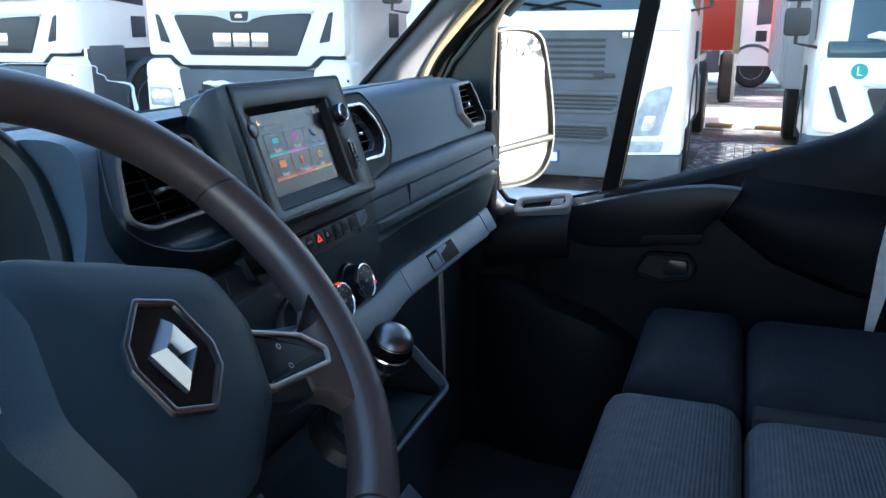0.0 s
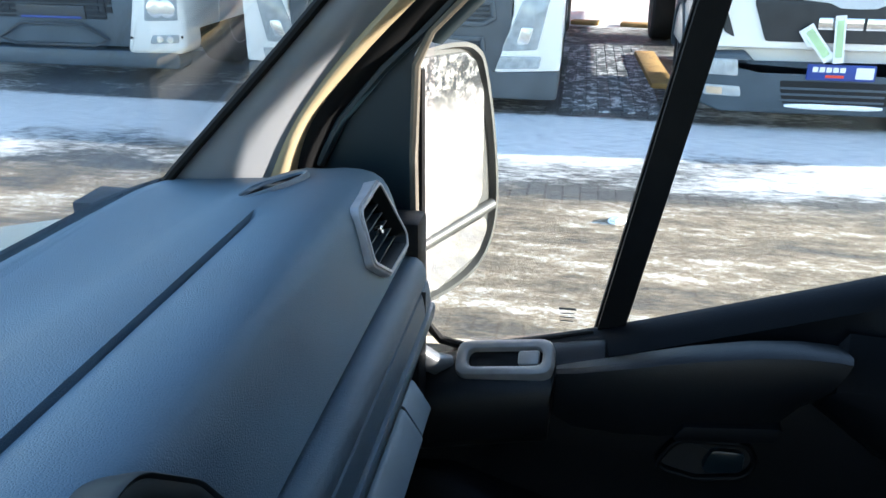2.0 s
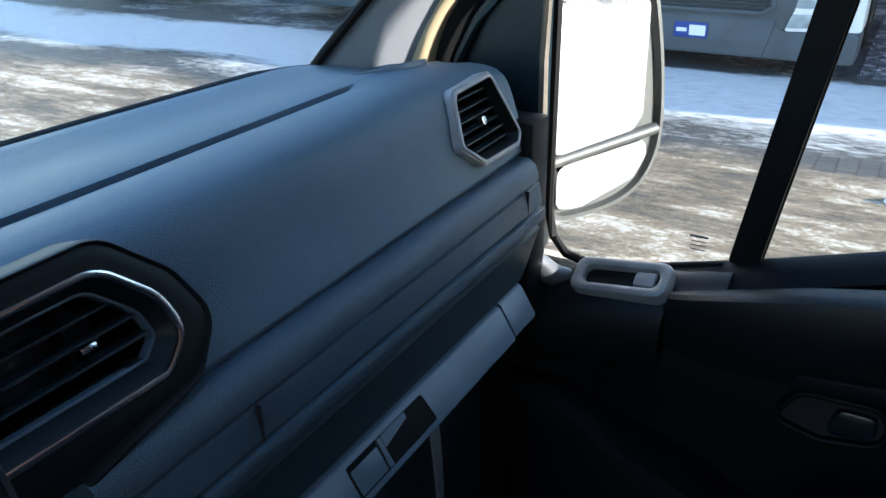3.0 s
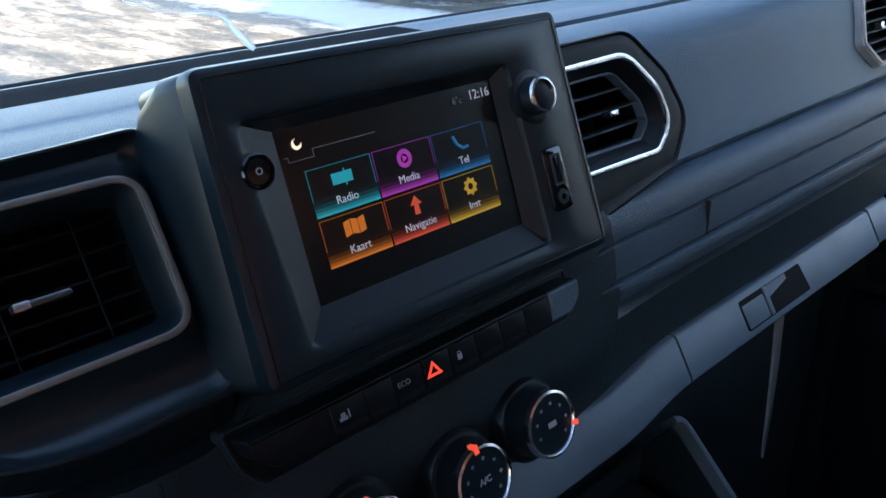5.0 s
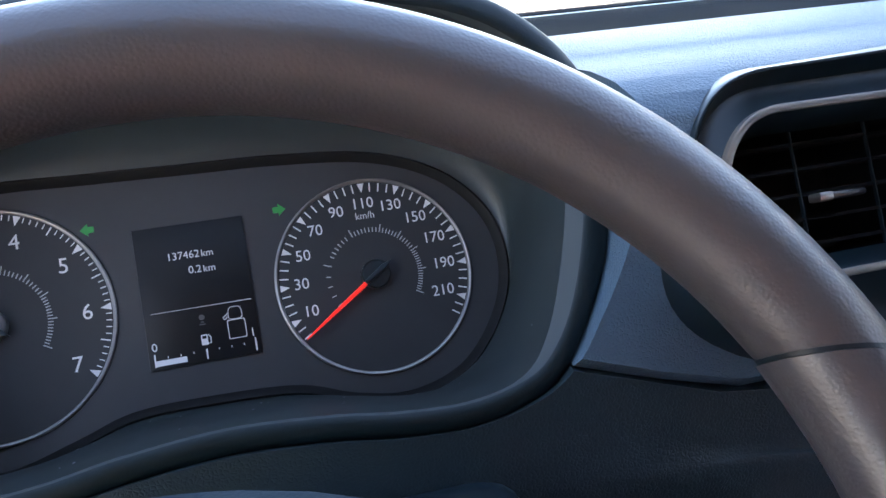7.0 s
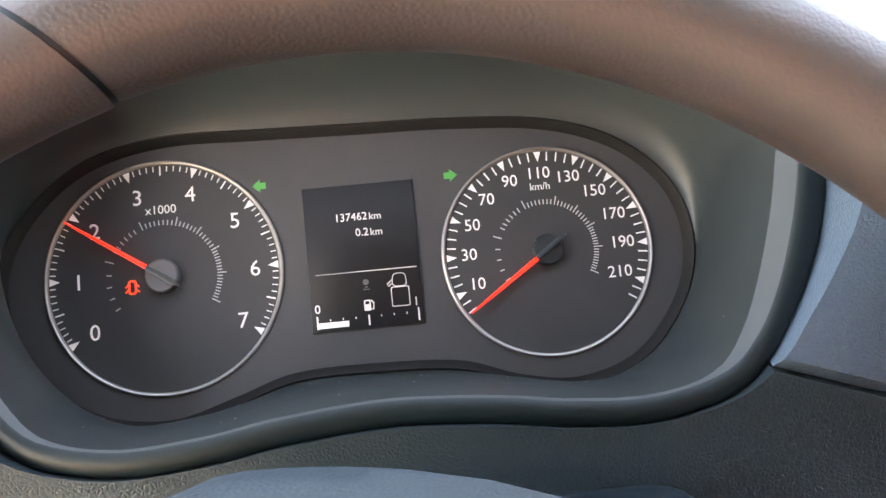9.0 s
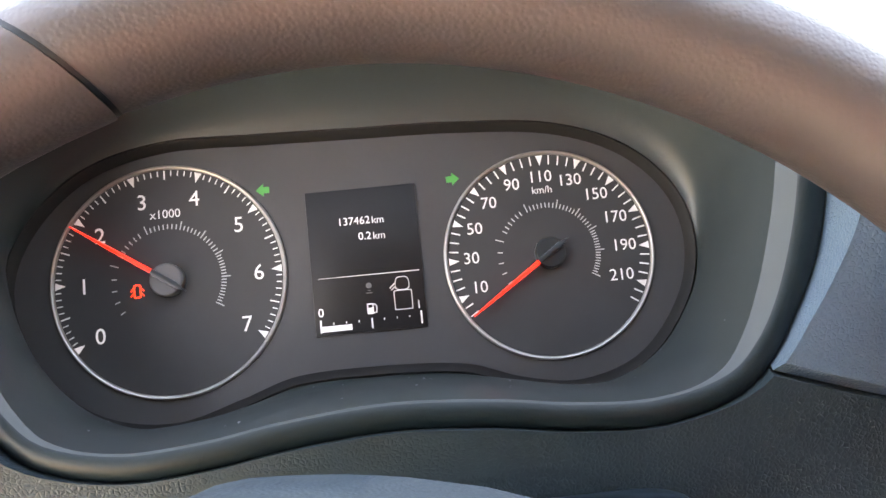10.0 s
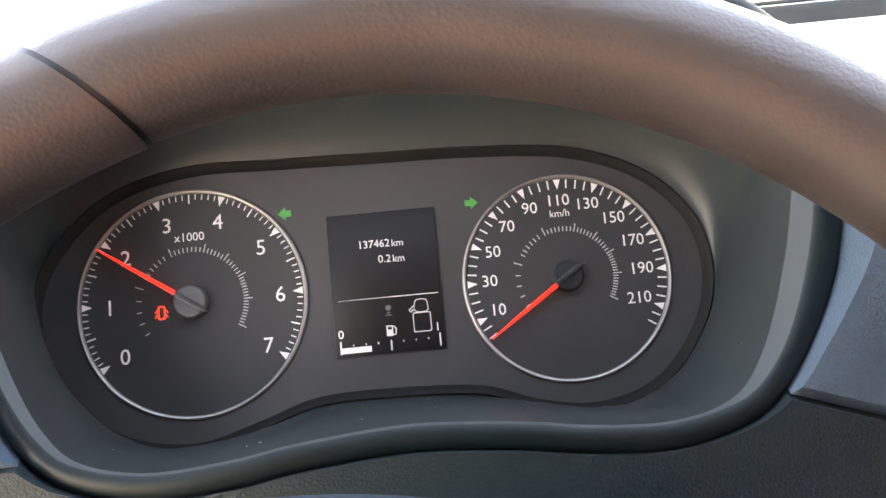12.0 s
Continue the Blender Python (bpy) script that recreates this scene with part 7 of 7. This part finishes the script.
def tgl_front(p, fp, root, w):
    """Smaller cab: white face, dark grille, slate bumper with twin lamps, dealer board and papers."""
    fp("face_panel", [(-w + 0.01, 0.62), (w - 0.01, 0.62), (w - 0.02, 1.22), (-w + 0.02, 1.22)], M["white"], 0.02, -0.2, 0.03, 0.08, lab="white front panel")
    fp("screen_foot", [(-w + 0.08, 1.20), (w - 0.08, 1.20), (w - 0.08, 1.34), (-w + 0.08, 1.34)], M["screen"], 0.012, -0.2, 0.015, 0.02)
    fp("grille", [(-0.60, 0.68), (0.60, 0.68), (0.72, 0.98), (-0.72, 0.98)], M["grille"], 0.045, -0.1, 0.012, 0.03, lab="dark tapered grille")
    p("grille_edge", band([(0.0, 0.925, 1.03), (0.12, 0.93, 1.03), (0.20, 0.965, 1.028), (0.42, 0.985, 1.02), (0.74, 0.995, 1.015)], 0.056, -0.05), M["band"], None, "silver band over the grille")
    bars(p, front_m() @ pose(-0.02, 0.82, 0.045), [0.15, 0.14, 0.14], 0.085, 0.02, M["chrome"], root)
    fp("side_slot", [(0.82, 0.70), (0.90, 0.74), (0.99, 0.98), (0.94, 1.0)], M["grille"], 0.035, -0.1, 0.004, 0.01, both=True)
    fp("bumper", [(-w - 0.02, 0.24), (-0.86, 0.14), (0.86, 0.14), (w + 0.02, 0.24), (w + 0.03, 0.58), (0.72, 0.60), (0.62, 0.50), (-0.62, 0.50), (-0.72, 0.60), (-w - 0.03, 0.58)], M["bumper_blue"], 0.05, -0.35, 0.05, 0.05, lab="slate plastic bumper")
    # flat dark plate in place of the intake's shade
    fp("intake", [(-0.42, 0.23), (0.42, 0.23), (0.46, 0.40), (-0.46, 0.40)], M["void"], 0.054, 0.0, 0.005, 0.02)
    for k in range(3):
        fp("intake_slat", [(-0.45, 0.245 + 0.045 * k), (0.30, 0.245 + 0.045 * k), (0.30, 0.262 + 0.045 * k), (-0.45, 0.262 + 0.045 * k)], M["bumper_blue"], 0.060, 0.0, 0.003, 0.004)
    fp("headlamp", [(0.76, 0.42), (1.03, 0.43), (1.05, 0.55), (0.78, 0.545)], M["lamp"], 0.062, 0.0, 0.008, 0.02, both=True, lab="clear headlamp")
    fp("fog_lamp", [(0.72, 0.265), (1.00, 0.275), (1.02, 0.355), (0.74, 0.345)], M["lamp"], 0.062, 0.0, 0.006, 0.02, both=True)
    fp("indicator", [(0.86, 0.28), (0.98, 0.285), (0.99, 0.34), (0.87, 0.335)], M["amber"], 0.064, 0.0, 0.004, 0.01, both=True)
    bd = fp("dealer_board", [(-0.28, 0.415), (0.20, 0.415), (0.20, 0.53), (-0.28, 0.53)], M["blue"], 0.075, 0.04, 0.004, 0.006, lab="blue dealer board with white panel")
    p("board_panel", plate([(0.06, 0.432), (0.185, 0.432), (0.185, 0.515), (0.06, 0.515)], front_m(), 0.078, 0.07), M["signwhite"], bd)
    for k in range(5):
        p("board_bar", plate([(-0.245 + 0.048 * k, 0.475), (-0.207 + 0.048 * k, 0.475), (-0.207 + 0.048 * k, 0.512), (-0.245 + 0.048 * k, 0.512)], front_m(), 0.078, 0.07), M["signwhite"], bd)
    p("board_bar", plate([(-0.15, 0.435), (-0.02, 0.435), (-0.02, 0.455), (-0.15, 0.455)], front_m(), 0.078, 0.07), M["red"], bd)
    for cx, cz, ww, hh, a, dz in ((-0.24, 0.68, 0.085, 0.30, 40, 0.078), (-0.10, 0.715, 0.075, 0.34, 6, 0.086), (-0.30, 0.735, 0.11, 0.14, 35, 0.070)):
        q = p("paper_sign", plate([(-ww / 2, -hh / 2), (ww / 2, -hh / 2), (ww / 2, hh / 2), (-ww / 2, hh / 2)], front_m() @ pose(cx, cz, dz, 0, 0, a), 0.004, 0.0), M["signwhite"], None, "white paper sign")
        p("paper_print", plate([(-ww * 0.32, -hh * 0.38), (ww * 0.32, -hh * 0.38), (ww * 0.32, hh * 0.40), (-ww * 0.32, hh * 0.40)], front_m() @ pose(cx, cz, dz, 0, 0, a), 0.006, 0.004), mat("paper_green", (0.45, 0.62, 0.35), 0.6, vary=0.1, vsize=0.05), q)
    st = p("round_sticker", turned(bmesh.new(), [(0.062, 0.0), (0.062, 0.024), (0.0001, 0.025)], front_m() @ pose(-0.78, 1.11, 0), 28), M["teal"], None, "green round sticker with a letter")
    lettering("sticker_letter", "L", 0.10, front_m() @ pose(-0.78, 1.108, 0.0258), M["signwhite"], st)
    bm = bmesh.new()
    tube(bm, [front_m() @ Vector((-0.40 + 0.7 * i / 6, 0.212, 0.05)) for i in range(7)], [0.01, 0.02, 0.024, 0.02, 0.022, 0.02, 0.01], 8)
    p("snow_ridge", bm, M["snow"])
    for a0, a1, z in ((-0.75, -0.15, 1.375), (0.35, 1.0, 1.375)):
        bm = bmesh.new()
        tube(bm, [Vector((a0 + (a1 - a0) * i / 8, 0.0, z + 0.012 * math.sin(i * 1.7))) for i in range(9)], [0.012, 0.03, 0.035, 0.04, 0.05, 0.055, 0.04, 0.03, 0.012], 8)
        p("snow_heap", bm, M["snow"])


TGX = dict(half=1.24, cab_depth=2.2, cab_top=3.75, screen_base=1.80, screen_top=2.75, floor=1.22, skirt=1.26, axle=1.42, wheel=0.50, bumper_mat=M["bumper_blue"], front=tgx_front, tank=M["bumper"])
FH = dict(half=1.32, cab_depth=2.2, cab_top=3.70, screen_base=1.60, screen_top=2.60, floor=0.55, axle=1.40, wheel=0.50, bumper_mat=M["bumper"], front=fh_front, tank=M["bumper"])
TGL = dict(half=1.10, cab_depth=1.7, cab_top=2.75, screen_base=1.30, screen_top=2.20, floor=0.50, axle=1.15, wheel=0.40, bumper_mat=M["bumper_blue"], front=tgl_front, body=(1.8, 8.0, 0.85, 4.0))
lorry("white_lorry", "white lorry tractor with a dark tapered grille", 7.2, 4.66, dict(TGX, floor=0.50, skirt=0, arch_mat=M["white"]))
lorry("white_lorry", "white lorry tractor parked further along the row", 7.3, 8.35, TGX)
lorry("grey_grille_lorry", "white lorry tractor with a tall dark mesh grille", 6.8, 1.32, FH)
lorry("box_lorry", "small white box lorry with papers on its grille", 6.6, -2.10, TGL)
lorry("white_lorry", "white lorry tractor next to the box lorry", 6.7, -5.5, TGX)
lorry("white_lorry", "white lorry tractor at the end of the row", 6.8, -9.0, TGX)
# lorries of the next row seen between the cabs
def trailer(label, x, y, z0, long_):
    """A plain box trailer: ribbed body, corner posts, frame rails and a pair of wheels on each axle."""
    root = thing("red_trailer", label, "trailer", (x, y, 0))
    bm = bmesh.new()
    box(bm, 0, long_, -1.25, 1.25, z0, 3.7, Matrix(), 0.02)
    body_ = part("body", bm, M["red"], root)
    for s in (-1, 1):
        bm = bmesh.new()
        box(bm, -0.03, 0.07, s * 1.25 - 0.05, s * 1.25 + 0.05, z0 - 0.05, 3.72, Matrix(), 0.01)
        part("corner_post", bm, M["post"], root, "dull brass corner post")
        bm = bmesh.new()
        box(bm, 0.3, long_ - 0.2, s * 0.5 - 0.06, s * 0.5 + 0.06, z0 - 0.32, z0)
        part("frame_rail", bm, M["grille"], root)
        for ax in (long_ - 2.6, long_ - 1.3):
            hubm = Matrix.Translation((ax, s * 1.08, 0.5)) @ pose(0, 0, 0, 90 * s, 0, 0)
            ty = part("wheel", turned(bmesh.new(), [(0.28, -0.15), (0.45, -0.155), (0.5, -0.1), (0.5, 0.1), (0.45, 0.155), (0.29, 0.14)], hubm, 28), M["tyre"], root)
            part("rim", turned(bmesh.new(), [(0.29, 0.13), (0.26, 0.05), (0.12, 0.03), (0.11, 0.10), (0.001, 0.11)], hubm, 24), M["rimm"], ty)
        bm = bmesh.new()
        for i in range(int(long_ / 0.6)):
            box(bm, 0.35 + 0.6 * i, 0.41 + 0.6 * i, s * 1.25 - 0.015, s * 1.25 + 0.015, z0 + 0.05, 3.65)
        part("rib", bm, M["red"], body_)
    return root


M["post"] = mat("brass_post", (0.45, 0.36, 0.20), 0.5, vary=0.15, vsize=0.1)
trailer("red box trailer with brass-coloured corner posts", 12.9, 0.92, 1.13, 7.0)
fl = lorry("far_lorry", "white lorry parked across the end of the gap", 24.0, -1.9, dict(FH, body=(2.4, 9, 0.9, 3.7)))
fl.matrix_world = pose(23.6, -2.05, 0, 0, 0, 90) @ FACE
lorry("far_lorry", "white lorry in the far row", 20.0, -4.6, dict(TGX, body=(2.4, 9, 0.9, 3.7)))
lorry("far_lorry", "white lorry in the far row", 19.0, 5.0, dict(TGX, body=(2.4, 9, 0.9, 3.7)))
lorry("far_lorry", "white lorry in the far row", 19.0, 9.0, dict(FH, body=(2.4, 9, 0.9, 3.7)))
# yellow timbers between the lorries
for x, y, l, a in ((9.00, -0.915, 1.90, 2), (12.45, -0.93, 0.45, 80), (12.55, -0.2, 0.4, 80)):
    bm = bmesh.new()
    box(bm, -l / 2, l / 2, -0.11, 0.11, 0.0, 0.055, Matrix(), 0.01)
    t = link_bm("timber_block", bm, M["yellow"], None, "yellow-painted timber block on the paving", category="timber", group="timber blocks")
    t.matrix_world = pose(x, y, 0, 0, 0, a)
# lump of snow on the lane
bm = bmesh.new()
bmesh.ops.create_icosphere(bm, subdivisions=3, radius=1.0)
for v in bm.verts:
    v.co = Vector((v.co.x * 0.045, v.co.y * 0.055, max(-0.006, v.co.z * 0.035))) * (1 + 0.35 * noise.noise(v.co * 2.5))
lump = link_bm("snow_lump", bm, M["snow"], None, "small lump of snow on the lane", category="snow")
lump.location = (4.35, -0.42, 0.0)

# ---- paving bricks laid bare between the cabs and ahead of the van ----
def brick_material():
    """Wet slate-grey brick with blown snow and slush lying on it in patches."""
    m = bpy.data.materials.new("wet_brick")
    m.use_nodes = True
    t = m.node_tree
    p = t.nodes["Principled BSDF"]
    N, L = t.nodes.new, t.links.new
    geo, inf = N("ShaderNodeNewGeometry"), N("ShaderNodeObjectInfo")
    big, fine = N("ShaderNodeTexNoise"), N("ShaderNodeTexNoise")
    big.inputs["Scale"].default_value, big.inputs["Detail"].default_value = 9.0, 10.0
    fine.inputs["Scale"].default_value, fine.inputs["Detail"].default_value = 55.0, 6.0
    L(geo.outputs["Position"], big.inputs["Vector"])
    L(geo.outputs["Position"], fine.inputs["Vector"])
    tone, snow = N("ShaderNodeValToRGB"), N("ShaderNodeValToRGB")
    for el, (pos, c) in zip(tone.color_ramp.elements, ((0.0, (0.048, 0.056, 0.064, 1)), (1.0, (0.086, 0.096, 0.104, 1)))):
        el.position, el.color = pos, c
    L(inf.outputs["Random"], tone.inputs[0])
    for el, (pos, c) in zip(snow.color_ramp.elements, ((0.525, (0, 0, 0, 1)), (0.60, (1, 1, 1, 1)))):
        el.position, el.color = pos, c
    add = N("ShaderNodeMath")
    add.operation, add.inputs[1].default_value, add.inputs[2].default_value = "MULTIPLY_ADD", 0.45, 0.0
    L(fine.outputs[0], add.inputs[0])
    sm = N("ShaderNodeMath")
    sm.operation = "MULTIPLY_ADD"
    sm.inputs[1].default_value = 0.58
    L(big.outputs[0], sm.inputs[0])
    L(add.outputs[0], sm.inputs[2])
    L(sm.outputs[0], snow.inputs[0])
    mx = N("ShaderNodeMix")
    mx.data_type = "RGBA"
    mx.inputs[7].default_value = (0.62, 0.64, 0.66, 1)
    L(snow.outputs[0], mx.inputs[0])
    L(tone.outputs[0], mx.inputs[6])
    L(mx.outputs[2], p.inputs["Base Color"])
    p.inputs["Roughness"].default_value = 0.62
    bp = N("ShaderNodeBump")
    bp.inputs["Strength"].default_value, bp.inputs["Distance"].default_value = 0.4, 0.004
    L(sm.outputs[0], bp.inputs["Height"])
    L(bp.outputs[0], p.inputs["Normal"])
    return m


brick_me = bpy.data.meshes.new("brick")
bm = bmesh.new()
bridge(bm, [[Vector((sx * (0.1025 - d), sy * (0.0500 - d), z)) for sx, sy in ((-1, -1), (1, -1), (1, 1), (-1, 1))] for d, z in ((0.0, -0.02), (0.0, 0.004), (0.004, 0.008))], True, False, True)
bm.to_mesh(brick_me)
bm.free()
brick_me.materials.append(brick_material())
rng = random.Random(7)
for x0, x1, y0, y1 in ((6.95, 10.6, -0.86, 0.08), (-0.30, 1.30, 6.4, 8.4)):
    for j in range(int((y1 - y0) / 0.105)):
        for i in range(int((x1 - x0) / 0.21)):
            b = new("brick", brick_me)
            b.parent = ground
            b.matrix_local = pose(x0 + 0.105 + 0.21 * i + 0.105 * (j % 2), y0 + 0.0525 + 0.105 * j, rng.uniform(-0.003, 0.001), rng.uniform(-1, 1), rng.uniform(-0.6, 0.6), rng.uniform(-0.8, 0.8))
